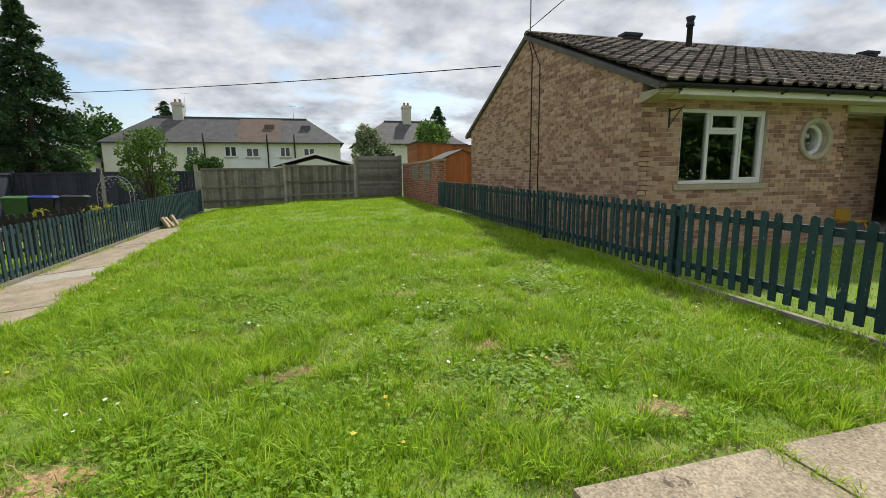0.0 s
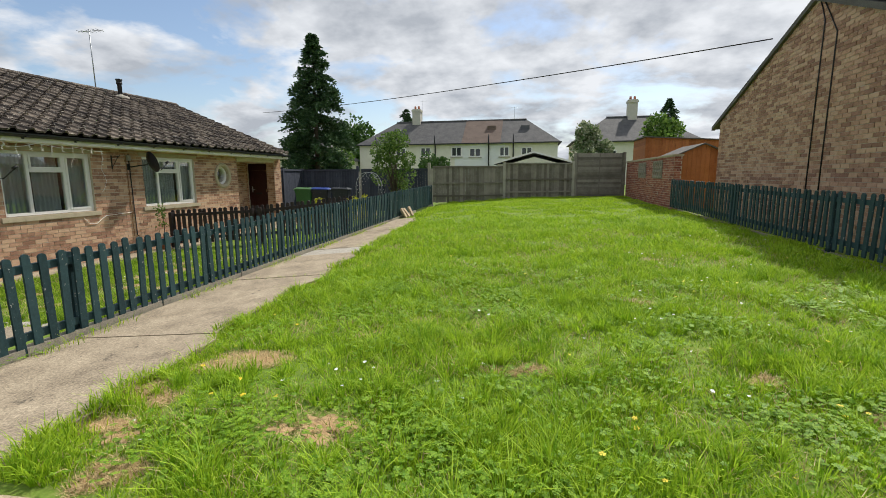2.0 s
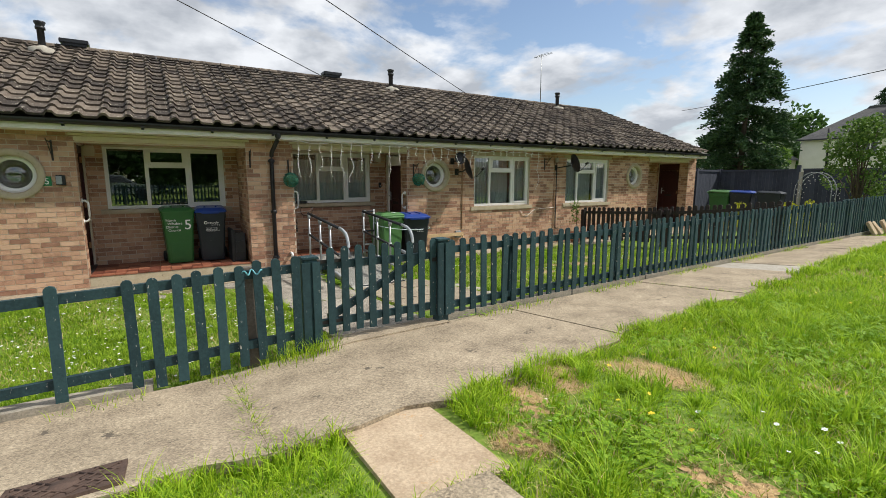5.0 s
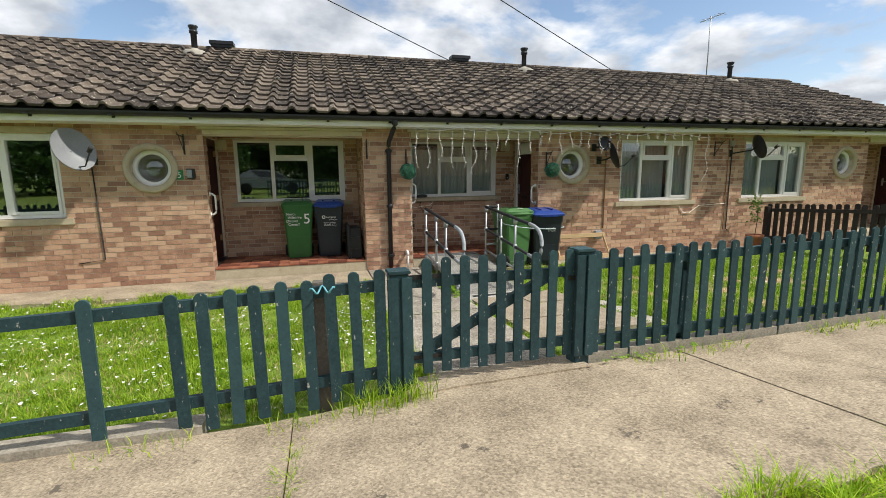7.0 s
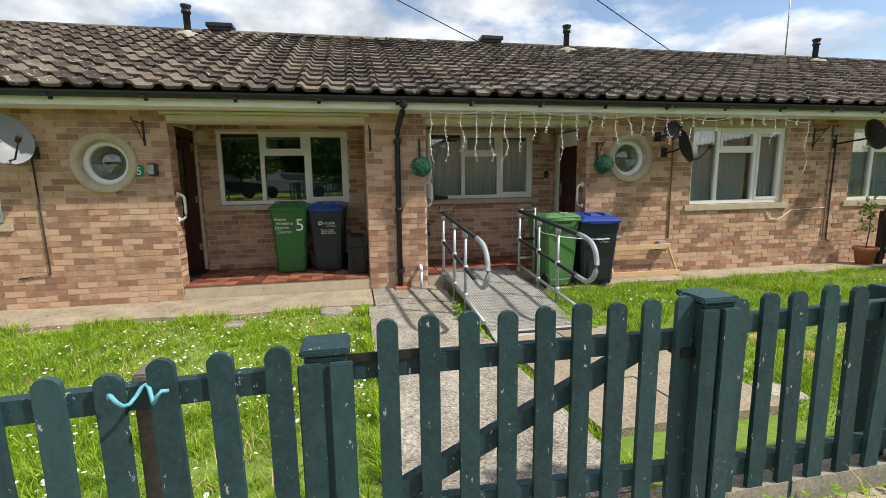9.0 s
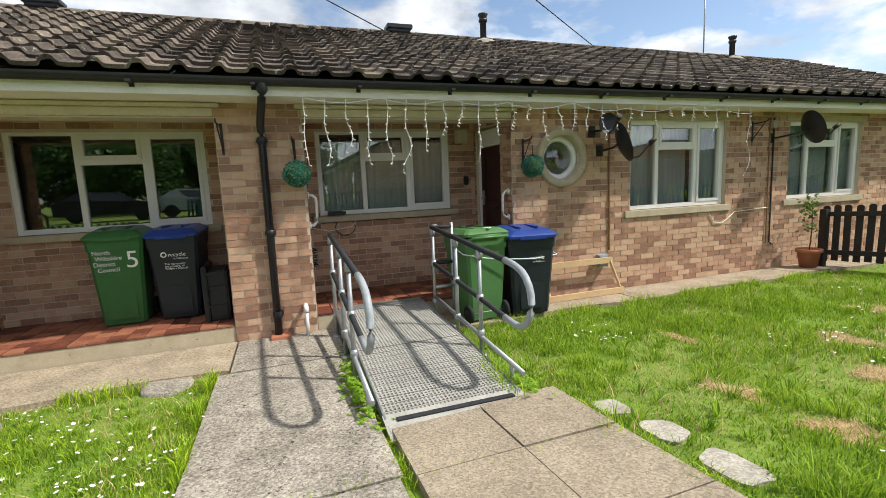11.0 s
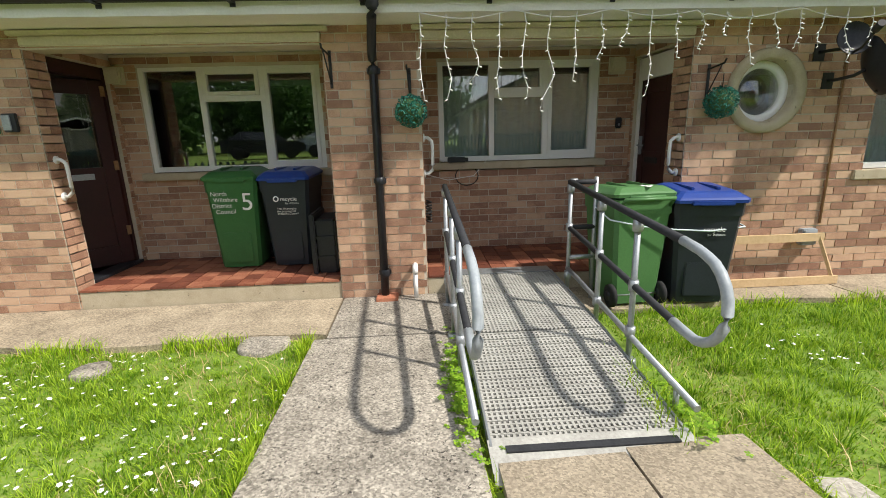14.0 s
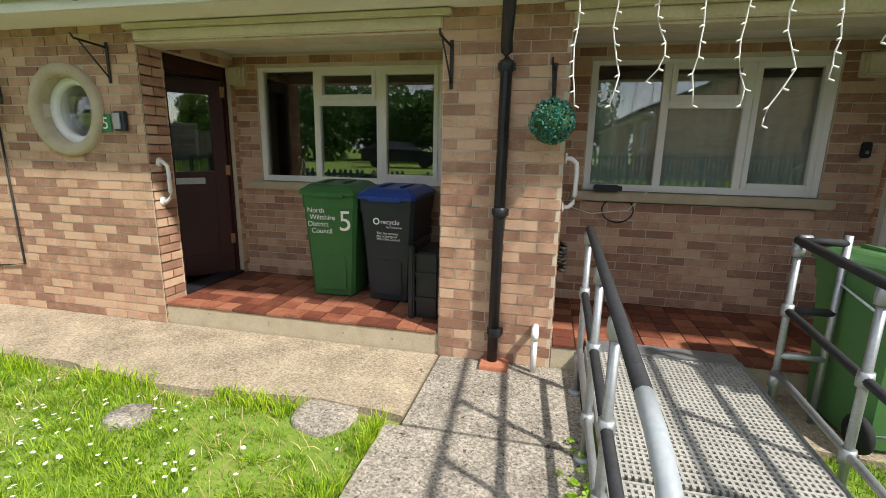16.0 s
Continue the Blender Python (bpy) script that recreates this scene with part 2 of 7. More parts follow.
M_YELLOW = mat("yellow_petals", (0.70, 0.50, 0.02), (0.85, 0.65, 0.04), 20, 0.6)
M_WHITEWALL = mat("cream_roughcast", (0.66, 0.63, 0.53), (0.80, 0.77, 0.68), 1.5, 0.9, 0.2)
M_WHITEWALL_B = mat("white_roughcast", (0.70, 0.71, 0.72), (0.82, 0.82, 0.82), 1.5, 0.9, 0.2)
M_SLATE = mat("roof_slate", (0.05, 0.051, 0.055), (0.13, 0.127, 0.124), 1.6, 0.8, 0.4, 9)
M_SLATEBROWN = mat("brown_roof_tile", (0.10, 0.07, 0.055), (0.17, 0.125, 0.10), 1.6, 0.85, 0.4, 9)
M_FARWIN = mat("far_window_glass", (0.03, 0.035, 0.04), (0.06, 0.065, 0.07), 1, 0.08, spec=0.6)
M_CAR = mat("dark_car_paint", (0.02, 0.022, 0.026), (0.03, 0.032, 0.036), 1, 0.22, metal=0.3)
M_RUBBER = mat("tyre_rubber", (0.012, 0.012, 0.012), (0.025, 0.025, 0.025), 8, 0.85)
M_HEDGE = leaf_mat("hedge_leaf", (0.035, 0.085, 0.018), (0.10, 0.19, 0.045), 0.7, 0.25)


def chips(m, colour, scale, share, stretch=(1, 1, 0.45)):
    """Worn spots where the paint is gone."""
    n, l = m.node_tree.nodes, m.node_tree.links
    b = n["Principled BSDF"]
    src = b.inputs["Base Color"].links[0].from_socket
    geo, mp, k, r, mx = n.new("ShaderNodeNewGeometry"), n.new("ShaderNodeMapping"), n.new("ShaderNodeTexNoise"), n.new("ShaderNodeValToRGB"), n.new("ShaderNodeMix")
    mp.inputs["Scale"].default_value = stretch
    k.inputs["Scale"].default_value, k.inputs["Detail"].default_value, k.inputs["Roughness"].default_value = scale, 6.0, 0.7
    r.color_ramp.elements[0].position, r.color_ramp.elements[1].position = share, share + 0.03
    mx.data_type = "RGBA"
    mx.inputs[7].default_value = (*colour, 1)
    l.new(geo.outputs["Position"], mp.inputs[0])
    l.new(mp.outputs[0], k.inputs[0])
    l.new(k.outputs[0], r.inputs[0])
    l.new(r.outputs[0], mx.inputs[0])
    l.new(src, mx.inputs[6])
    l.new(mx.outputs[2], b.inputs["Base Color"])


chips(M_GREEN, (0.40, 0.39, 0.35), 36, 0.64)
chips(M_TILE_P, (0.42, 0.385, 0.31), 17, 0.60, (1, 1, 1))
chips(M_TILE, (0.42, 0.385, 0.31), 17, 0.60, (1, 1, 1))
chips(M_ROUGHCONC, (0.05, 0.044, 0.036), 30, 0.605, (1, 1, 1))
chips(M_CONC, (0.12, 0.10, 0.075), 5, 0.64, (1, 1, 1))
chips(M_BRICK_P, (0.56, 0.50, 0.42), 60, 0.70, (1, 1, 1))
chips(M_BRICK, (0.56, 0.50, 0.42), 60, 0.70, (1, 1, 1))
chips(M_BRICK_RED, (0.55, 0.50, 0.46), 7, 0.60, (1, 1, 1))
chips(M_STONE, (0.20, 0.17, 0.12), 18, 0.64, (1, 1, 1))
chips(M_SLABPALE, (0.50, 0.33, 0.18), 6, 0.62, (1, 1, 1))


# ---------------- mesh helpers ----------------
def mesh_obj(name, me, material, parent=None, label=""):
    if material is not None and not me.materials:
        me.materials.append(material)
    ob = new(name, me)
    if parent is not None:
        ob.parent = parent
    if label:
        tagged(ob, label)
    return ob


def part(name, bm, material, parent=None, label=""):
    me = bpy.data.meshes.new(name)
    bm.to_mesh(me)
    bm.free()
    return mesh_obj(name, me, material, parent, label)


def smooth(ob):
    for p in ob.data.polygons:
        p.use_smooth = True
    return ob


def empty(name, m, label, category, group="", kind=""):
    ob = new(name)
    ob.empty_display_size = 0.1
    ob.matrix_world = m
    return tagged(ob, label, category, group, kind)


def box(bm, x0, x1, y0, y1, z0, z1, bevel=0.0):
    r = bmesh.ops.create_cube(bm, size=1.0)
    for v in r["verts"]:
        v.co = Vector((x0 + (v.co.x + 0.5) * (x1 - x0), y0 + (v.co.y + 0.5) * (y1 - y0), z0 + (v.co.z + 0.5) * (z1 - z0)))
    if bevel:
        es = list({e for v in r["verts"] for e in v.link_edges})
        bmesh.ops.bevel(bm, geom=es, offset=bevel, segments=2, affect="EDGES")
    return bm


def boxes(*bb, bevel=0.0):
    bm = bmesh.new()
    for b in bb:
        box(bm, *b, bevel=bevel)
    return bm


def tube(bm, pts, r, sides=8, caps=True):
    """A round tube along points."""
    pts = [Vector(p) for p in pts]
    rings = []
    for i, p in enumerate(pts):
        d = (pts[min(i + 1, len(pts) - 1)] - pts[max(i - 1, 0)]).normalized()
        a = d.cross(Vector((0, 0, 1)) if abs(d.z) < 0.95 else Vector((1, 0, 0))).normalized()
        b = d.cross(a)
        rr = r[i] if isinstance(r, (list, tuple)) else r
        rings.append([bm.verts.new(p + rr * (math.cos(k * math.tau / sides) * a + math.sin(k * math.tau / sides) * b)) for k in range(sides)])
    for u, v in zip(rings, rings[1:]):
        for k in range(sides):
            f = bm.faces.new((u[k], u[(k + 1) % sides], v[(k + 1) % sides], v[k]))
            f.smooth = True
    if caps:
        bm.faces.new(rings[0][::-1])
        bm.faces.new(rings[-1])
    return bm


def tubed(pts, r, sides=8):
    return tube(bmesh.new(), pts, r, sides)


def lathe(bm, profile, sides=24, axis="Z", centre=(0, 0, 0)):
    """Turns (radius, height) round an axis."""
    c = Vector(centre)
    rings = []
    for r, h in profile:
        ring = []
        for k in range(sides):
            a = k * math.tau / sides
            p = Vector((r * math.cos(a), r * math.sin(a), h))
            if axis == "Y":
                p = Vector((p.x, p.z, p.y))
            ring.append(bm.verts.new(c + p))
        rings.append(ring)
    for u, v in zip(rings, rings[1:]):
        for k in range(sides):
            f = bm.faces.new((u[k], u[(k + 1) % sides], v[(k + 1) % sides], v[k]))
            f.smooth = True
    bmesh.ops.recalc_face_normals(bm, faces=bm.faces)
    return bm


def raw_mesh(name, verts, faces):
    """A mesh from arrays: verts (n, 3), faces (m, k)."""
    verts, faces = np.asarray(verts, np.float32), np.asarray(faces, np.int32)
    me = bpy.data.meshes.new(name)
    k = faces.shape[1]
    me.vertices.add(len(verts))
    me.vertices.foreach_set("co", verts.ravel())
    me.loops.add(faces.size)
    me.loops.foreach_set("vertex_index", faces.ravel())
    me.polygons.add(len(faces))
    me.polygons.foreach_set("loop_start", np.arange(0, faces.size, k, dtype=np.int32))
    me.polygons.foreach_set("loop_total", np.full(len(faces), k, np.int32))
    me.update(calc_edges=True)
    me.shade_flat()
    return me


BOXV = np.array([(x, y, z) for x in (0, 1) for y in (0, 1) for z in (0, 1)], float)
BOXF = np.array([(0, 1, 3, 2), (4, 6, 7, 5), (0, 4, 5, 1), (2, 3, 7, 6), (0, 2, 6, 4), (1, 5, 7, 3)])


def box_stack(name, lows, highs, m=None):
    """Many boxes in one mesh; lows, highs: (n, 3)."""
    lows, highs = np.asarray(lows, float), np.asarray(highs, float)
    v = (lows[:, None] + BOXV[None] * (highs - lows)[:, None]).reshape(-1, 3)
    if m is not None:
        a = np.array(m)
        v = v @ a[:3, :3].T + a[:3, 3]
    f = (BOXF[None] + 8 * np.arange(len(lows))[:, None, None]).reshape(-1, 4)
    return raw_mesh(name, v, f)


def text(words, size, m, material, parent, name="lettering", align="LEFT"):
    cu = bpy.data.curves.new(name, "FONT")
    cu.body, cu.size, cu.align_x, cu.extrude = words, size, align, 0.0008
    cu.space_line = 0.85
    cu.materials.append(material)
    ob = new(name, cu)
    ob.parent = parent
    ob.matrix_basis = m
    return ob


# ---------------- the lie of the ground ----------------
GX = [-60, 0, 2.4, 4.85, 6.7, 8, 13.6, 60]
GZ = [-0.02, -0.02, 0.02, 0.2, 0.38, 0.45, 0.5, 0.5]


def gz(x, y):
    dip = 0.11 * np.clip(-np.asarray(y) / 1.2, 0, 1) * np.interp(x, [2.0, 3.5, 5.6, 6.7], [0, 1, 1, 0])
    return np.interp(x, GX, GZ) + 0.015 * np.clip(y, 0, 25) * np.clip(np.asarray(x) / 4.85, 0, 1) - dip


def wob(x, y):
    """A soft unevenness of about two centimetres."""
    return 0.012 * (np.sin(1.7 * x + 0.6 * y) + np.sin(2.3 * y - 1.1 * x + 1.0) + 0.6 * np.sin(4.1 * x + 3.3 * y))


def path_right(y):
    """Where the long path meets the green."""
    return np.interp(y, [-30, 0.1, 1.3, 2, 3.9, 6.9, 10.4, 12.5], [6.66, 6.68, 6.62, 6.5, 6.42, 6.14, 5.93, 5.6]) + 0.035 * np.sin(5 * y) + 0.03 * np.sin(11.3 * y + 1)


FENCE_X = 4.93


# ---------------- ground ----------------
def ground_sheet():
    xs = np.concatenate([[-900, -300, -120, -60, -30, -15], np.arange(-9, 0, 1.5), np.arange(0, 16.01, 0.2), np.arange(17, 40, 3), [60, 120, 300, 900]])
    ys = np.concatenate([[-900, -300, -120, -60, -30, -15], np.arange(-9, -4, 1.0), np.arange(-4, 24.01, 0.2), np.arange(26, 50, 4), [60, 120, 300, 900]])
    X, Y = np.meshgrid(xs, ys)
    Z = gz(X, Y) + np.where((X > 6.5) & (X < 13.5) & (Y > -4) & (Y < 22), wob(X, Y), 0) - 0.03
    Z = np.where(X < 0.3, -0.08, Z)
    v = np.stack([X, Y, Z], -1).reshape(-1, 3)
    n = len(xs)
    i = (np.arange(len(ys) - 1)[:, None] * n + np.arange(n - 1)[None]).ravel()
    return raw_mesh("ground", v, np.stack([i, i + 1, i + n + 1, i + n], 1))


M_LAWN = mat("lawn_soil_and_thatch", (0.11, 0.17, 0.024), (0.26, 0.27, 0.075), 1.7, 0.95, 0.9, 30, third=(0.15, 0.235, 0.03))
ground = tagged(mesh_obj("ground", ground_sheet(), M_LAWN), "rough green lawn with thin soil showing through", "lawn", kind="structure")


def sheet(name, material, x0, x1, y0, y1, lift, parent=None, nx=None, ny=None, thick=0.06, tilt=0.0, label=""):
    """A slab that follows the ground; x0 and x1 may be functions of y."""
    ny = ny or max(2, int((y1 - y0) / 0.15) + 1)
    nx = nx or 8
    ys = np.linspace(y0, y1, ny)
    f0 = x0(ys) if callable(x0) else np.full(ny, float(x0))
    f1 = x1(ys) if callable(x1) else np.full(ny, float(x1))
    s = np.linspace(0, 1, nx)
    X = f0[:, None] + (f1 - f0)[:, None] * s[None]
    Y = np.repeat(ys[:, None], nx, 1)
    Z = gz(X, Y) + lift + tilt * (s[None] - 0.5)
    top = np.stack([X, Y, Z], -1).reshape(-1, 3)
    low = top - (0, 0, thick)
    n, q = nx * ny, []
    for j in range(ny - 1):
        for i in range(nx - 1):
            a = j * nx + i
            q.append((a, a + 1, a + nx + 1, a + nx))
    rim = [i for i in range(nx)] + [j * nx + nx - 1 for j in range(1, ny)] + [(ny - 1) * nx + i for i in range(nx - 2, -1, -1)] + [j * nx for j in range(ny - 2, 0, -1)]
    for a, b in zip(rim, rim[1:] + rim[:1]):
        q.append((b, a, a + n, b + n))
    return mesh_obj(name, raw_mesh(name, np.concatenate([top, low]), q), material, parent, label)


pavement = tagged(new("pavement"), "worn concrete footpath in long cast bays", "path", kind="structure")
bays = [-14, -8, -4.4, -1.0, 1.9, 4.2, 6.05, 6.75, 9.4, 12.4]
for k, (a, b) in enumerate(zip(bays, bays[1:])):
    pale = k == 6
    sheet("slab", M_PITTED if pale else M_CONC, FENCE_X + 0.06, path_right, a + 0.003, b - 0.003, 0.012 + 0.006 * ((k * 7) % 3 - 1), pavement)
# the path across the front of the green
cross = [(7.42, 8.9), (8.92, 10.4), (10.42, 11.5), (11.52, 13.3), (13.32, 16.0)]
sheet("slab", M_SLABPALE, 6.58, 7.42, -0.63, -0.09, -0.02, pavement, thick=0.1, label="pale square paving slab")
for a, b in cross:
    sheet("slab", M_CONC, a, b, -1.35, -0.16 if a > 10 else -0.22, 0.012, pavement)
sheet("slab", M_CONC, 6.72, 7.4, -3.2, -1.75, 0.008, pavement)

# concrete kerb under the picket fence, in cast lengths
kerb = tagged(new("kerb"), "chipped concrete kerb under the picket fence", "kerb", kind="structure")
for a in np.arange(-13.5, 14.0, 1.5):
    if -0.9 < a + 0.75 < 0.1:
        continue
    b0, b1 = a, a + 1.48
    for s0, s1 in ((b0, min(b1, -0.30)), (max(b0, 1.08), b1)):
        if s1 - s0 > 0.2:
            sheet("kerb_stone", M_KERB, FENCE_X - 0.12, FENCE_X + (0.075 if s0 < 0 else 0.015), s0, s1, 0.07, kerb, nx=2, ny=5, thick=0.25)
for a in np.arange(-3.0, 13.0, 1.5):
    sheet("kerb_stone", M_KERB, 13.50, 13.565, a, a + 1.48, 0.02, kerb, nx=2, ny=5, thick=0.2)
sheet("kerb_stone", M_CONC, FENCE_X - 0.15, FENCE_X + 0.14, -0.30, 1.08, 0.02, kerb, nx=2, ny=5, thick=0.2)

# garden of number four and five
garden_path = tagged(new("path_garden"), "exposed aggregate path with pebble slabs beside it", "path", kind="structure")
sheet("slab", M_ROUGHCONC, 0.95, 2.95, -0.07, 1.0, 0.02, garden_path)
sheet("slab", M_ROUGHCONC, 2.97, 4.77, -0.05, 0.98, 0.018, garden_path)
sheet("slab", M_ROUGHCONC, 0.0, 0.93, 0.02, 1.0, 0.022, garden_path)
for i in range(3):
    for j in range(2):
        x0 = 2.35 + 0.65 * i
        sheet("paving_slab", M_PAVING, x0, x0 + 0.635, 1.06 + 0.60 * j, 1.06 + 0.60 * j + 0.59, 0.022 + 0.005 * ((i + j) % 2), garden_path, nx=4, ny=4)
SUNK = ((2.74, 2.43, 0.12, 0.09), (3.13, 2.48, 0.13, 0.10), (3.55, 2.47, 0.16, 0.10), (4.02, 2.44, 0.16, 0.10))
for x, y, w, d in SUNK:
    sheet("sunk_slab", M_PITTED, lambda yy: x - w * (1 - 0.45 * ((yy - y) / d) ** 4) + 0.015 * np.sin(29 * yy + 9 * x), lambda yy: x + w * (1 - 0.5 * ((yy - y) / d) ** 4) + 0.015 * np.sin(33 * yy + 5 * x), y - d, y + d, -0.015, garden_path, nx=5, ny=9, label="pale crumbling concrete slab sunk in grass")
apron = tagged(new("path_apron"), "narrow concrete apron along the foot of the wall", "path", kind="structure")
for a, b in ((-14, -8), (-7.99, 0.0)):
    sheet("slab", M_CONC, 0.0, lambda y: 0.86 + 0.05 * np.sin(3 * y) + 0.02 * np.sin(13 * y) + 0.012 * np.sin(29 * y), a, b, 0.02, apron)
for a, b in ((2.06, 4.6), (4.62, 7.6), (7.62, 11), (11.02, 14.5)):
    sheet("slab", M_CONC, 0.0, lambda y: 0.60 + 0.05 * np.sin(3 * y), a, b, 0.02, apron)


def cover(x0, x1, y0, y1):
    z = float(gz((x0 + x1) / 2, (y0 + y1) / 2)) + 0.03
    ob = empty("manhole_cover", Matrix.Translation((0, 0, 0)), "rusty chequered iron drain cover set in the path", "drain cover")
    s = (float(gz(x1, y0)) - float(gz(x0, y0))) / (x1 - x0)
    ob.matrix_world = Matrix.Translation(((x0 + x1) / 2, (y0 + y1) / 2, z)) @ Matrix.Rotation(-math.atan(s), 4, "Y")
    w, d = (x1 - x0) / 2, (y1 - y0) / 2
    part("plate", boxes((-w, w, -d, d, -0.05, 0.004)), M_IRON, ob)
    for k in range(-5, 6):
        for sg in (1, -1):
            bm = bmesh.new()
            a0, a1 = Vector((k * 0.075 - 0.2, -0.2 * sg, 0.006)), Vector((k * 0.075 + 0.2, 0.2 * sg, 0.006))
            pts = [a0.lerp(a1, t) for t in np.linspace(0, 1, 40)]
            pts = [p for p in pts if abs(p.x) < w - 0.02 and abs(p.y) < d - 0.02]
            if len(pts) > 2:
                tube(bm, [pts[0], pts[-1]], 0.006, 4)
                part("rib", bm, M_IRON, ob)
            else:
                bm.free()
    part("boss", lathe(bmesh.new(), [(0.0, 0.016), (0.05, 0.016), (0.06, 0.004)], 12), M_IRON, ob)
    return ob


cover(6.30, 6.60, -2.05, -1.60)
for x, y, r in ((0.91, -0.45, 0.19), (1.22, -1.51, 0.12)):
    bm = bmesh.new()
    lathe(bm, [(0.0, 0.03), (r * 0.93, 0.03), (r, 0.02), (r, -0.05)], 18)
    for v in bm.verts:
        v.co.x *= 1.0 + 0.08 * math.sin(5 * v.co.y / r)
    ob = tagged(part("stepping_stone", bm, M_ROUGHCONC), "round flat concrete disc sunk in the lawn", "paving stone")
    ob.location = (x, y, float(gz(x, y)) - 0.022)


# ---------------- walls of brick ----------------
def wall_frame(origin, out):
    """Local X along the wall, Y outward, Z up."""
    o = Vector(out)
    x = o.cross(Vector((0, 0, 1)))
    return Matrix.Translation(origin) @ Matrix((x, o, (0, 0, 1))).transposed().to_4x4()


def cut(spans, a, b):
    res = []
    for s, e in spans:
        if b <= s or a >= e:
            res.append((s, e))
        else:
            if a > s:
                res.append((s, a))
            if b < e:
                res.append((b, e))
    return res


def brick_rects(u0, u1, z0, courses, holes=(), rounds=(), roofline=None, seed=0):
    """Stretcher courses of 225 x 75 mm; holes (u0, u1, z0, z1); rounds (u, z, r)."""
    rng = random.Random(seed)
    out = []
    for c in range(courses):
        a, b = z0 + 0.075 * c, z0 + 0.075 * (c + 1)
        mid = (a + b) / 2
        spans = [(u0, u1)]
        if roofline:
            spans = [(max(u0, roofline(mid)[0]), min(u1, roofline(mid)[1]))]
            if spans[0][1] - spans[0][0] < 0.1:
                continue
        for h in holes:
            if h[2] < mid < h[3]:
                spans = cut(spans, h[0], h[1])
        for u, z, r in rounds:
            d = r * r - (mid - z) ** 2
            if d > 0:
                spans = cut(spans, u - math.sqrt(d), u + math.sqrt(d))
        for s, e in spans:
            k = math.floor((s - (c % 2) * 0.1125) / 0.225)
            while True:
                p = (c % 2) * 0.1125 + 0.225 * k
                q0, q1 = max(p, s), min(p + 0.225, e)
                k += 1
                if p >= e:
                    break
                if q1 - q0 > 0.03:
                    j = rng.uniform(-0.002, 0.002)
                    out.append((q0 + 0.005, q1 - 0.005, a + 0.005 + j, b - 0.005 + j, rng.uniform(0.004, 0.009)))
    return out


def lay_bricks(wall, m, rects, material, pieces_where=None, cap=300):
    """The bricks of a stretch as pieces, the rest joined."""
    shared, n, low, high = {}, 0, [], []
    for u0, u1, z0, z1, d in rects:
        if pieces_where and n < cap and pieces_where((u0 + u1) / 2, z0):
            key = round((u1 - u0) * 200)
            if key not in shared:
                w = key / 200
                bm = boxes((0, w, -0.03, 0.0, 0, 0.065))
                me = bpy.data.meshes.new("brick")
                bm.to_mesh(me)
                bm.free()
                me.materials.append(M_BRICK_P)
                shared[key] = me
            ob = new("brick", shared[key])
            ob.parent = wall
            ob.matrix_basis = m @ Matrix.Translation((u0, d, z0))
            n += 1
        else:
            low.append((u0, -0.03, z0))
            high.append((u1, d, z1))
    if low:
        ob = mesh_obj("brickwork", box_stack("brickwork", low, high, m), material, wall)
        tagged(ob, kind="stuff")


def solid_wall(name, m, u0, u1, z0, z1, thick, holes, material, label, roofline=None, plinth=True):
    """A backing wall with its openings, its face 2 mm behind the bricks."""
    us = sorted({u0, u1, *[h[0] for h in holes], *[h[1] for h in holes]})
    zs = sorted({z0, z1, *[h[2] for h in holes], *[h[3] for h in holes]})
    us, zs = [u for u in us if u0 <= u <= u1], [z for z in zs if z0 <= z <= z1]
    bm = bmesh.new()
    for a, b in zip(us, us[1:]):
        for c, d in zip(zs, zs[1:]):
            mu, mz = (a + b) / 2, (c + d) / 2
            if any(h[0] < mu < h[1] and h[2] < mz < h[3] for h in holes):
                continue
            box(bm, a, b, -thick, 0.0, c, d)
    bmesh.ops.remove_doubles(bm, verts=bm.verts, dist=1e-5)
    seen = {}
    for f in bm.faces:
        key = tuple(round(x, 4) for x in f.calc_center_median())
        seen.setdefault(key, []).append(f)
    bmesh.ops.delete(bm, geom=[f for fs in seen.values() if len(fs) > 1 for f in fs], context="FACES_ONLY")
    bm.transform(m)
    return tagged(part(name, bm, material), label, "wall", kind="structure")


# ---------------- windows, round lights, doors ----------------
def bar_frame(w, h, b, y0, y1, x=0.0, z=0.0):
    return boxes((x, x + b, y0, y1, z, z + h), (x + w - b, x + w, y0, y1, z, z + h),
                 (x + b, x + w - b, y0, y1, z, z + b), (x + b, x + w - b, y0, y1, z + h - b, z + h), bevel=0.004)


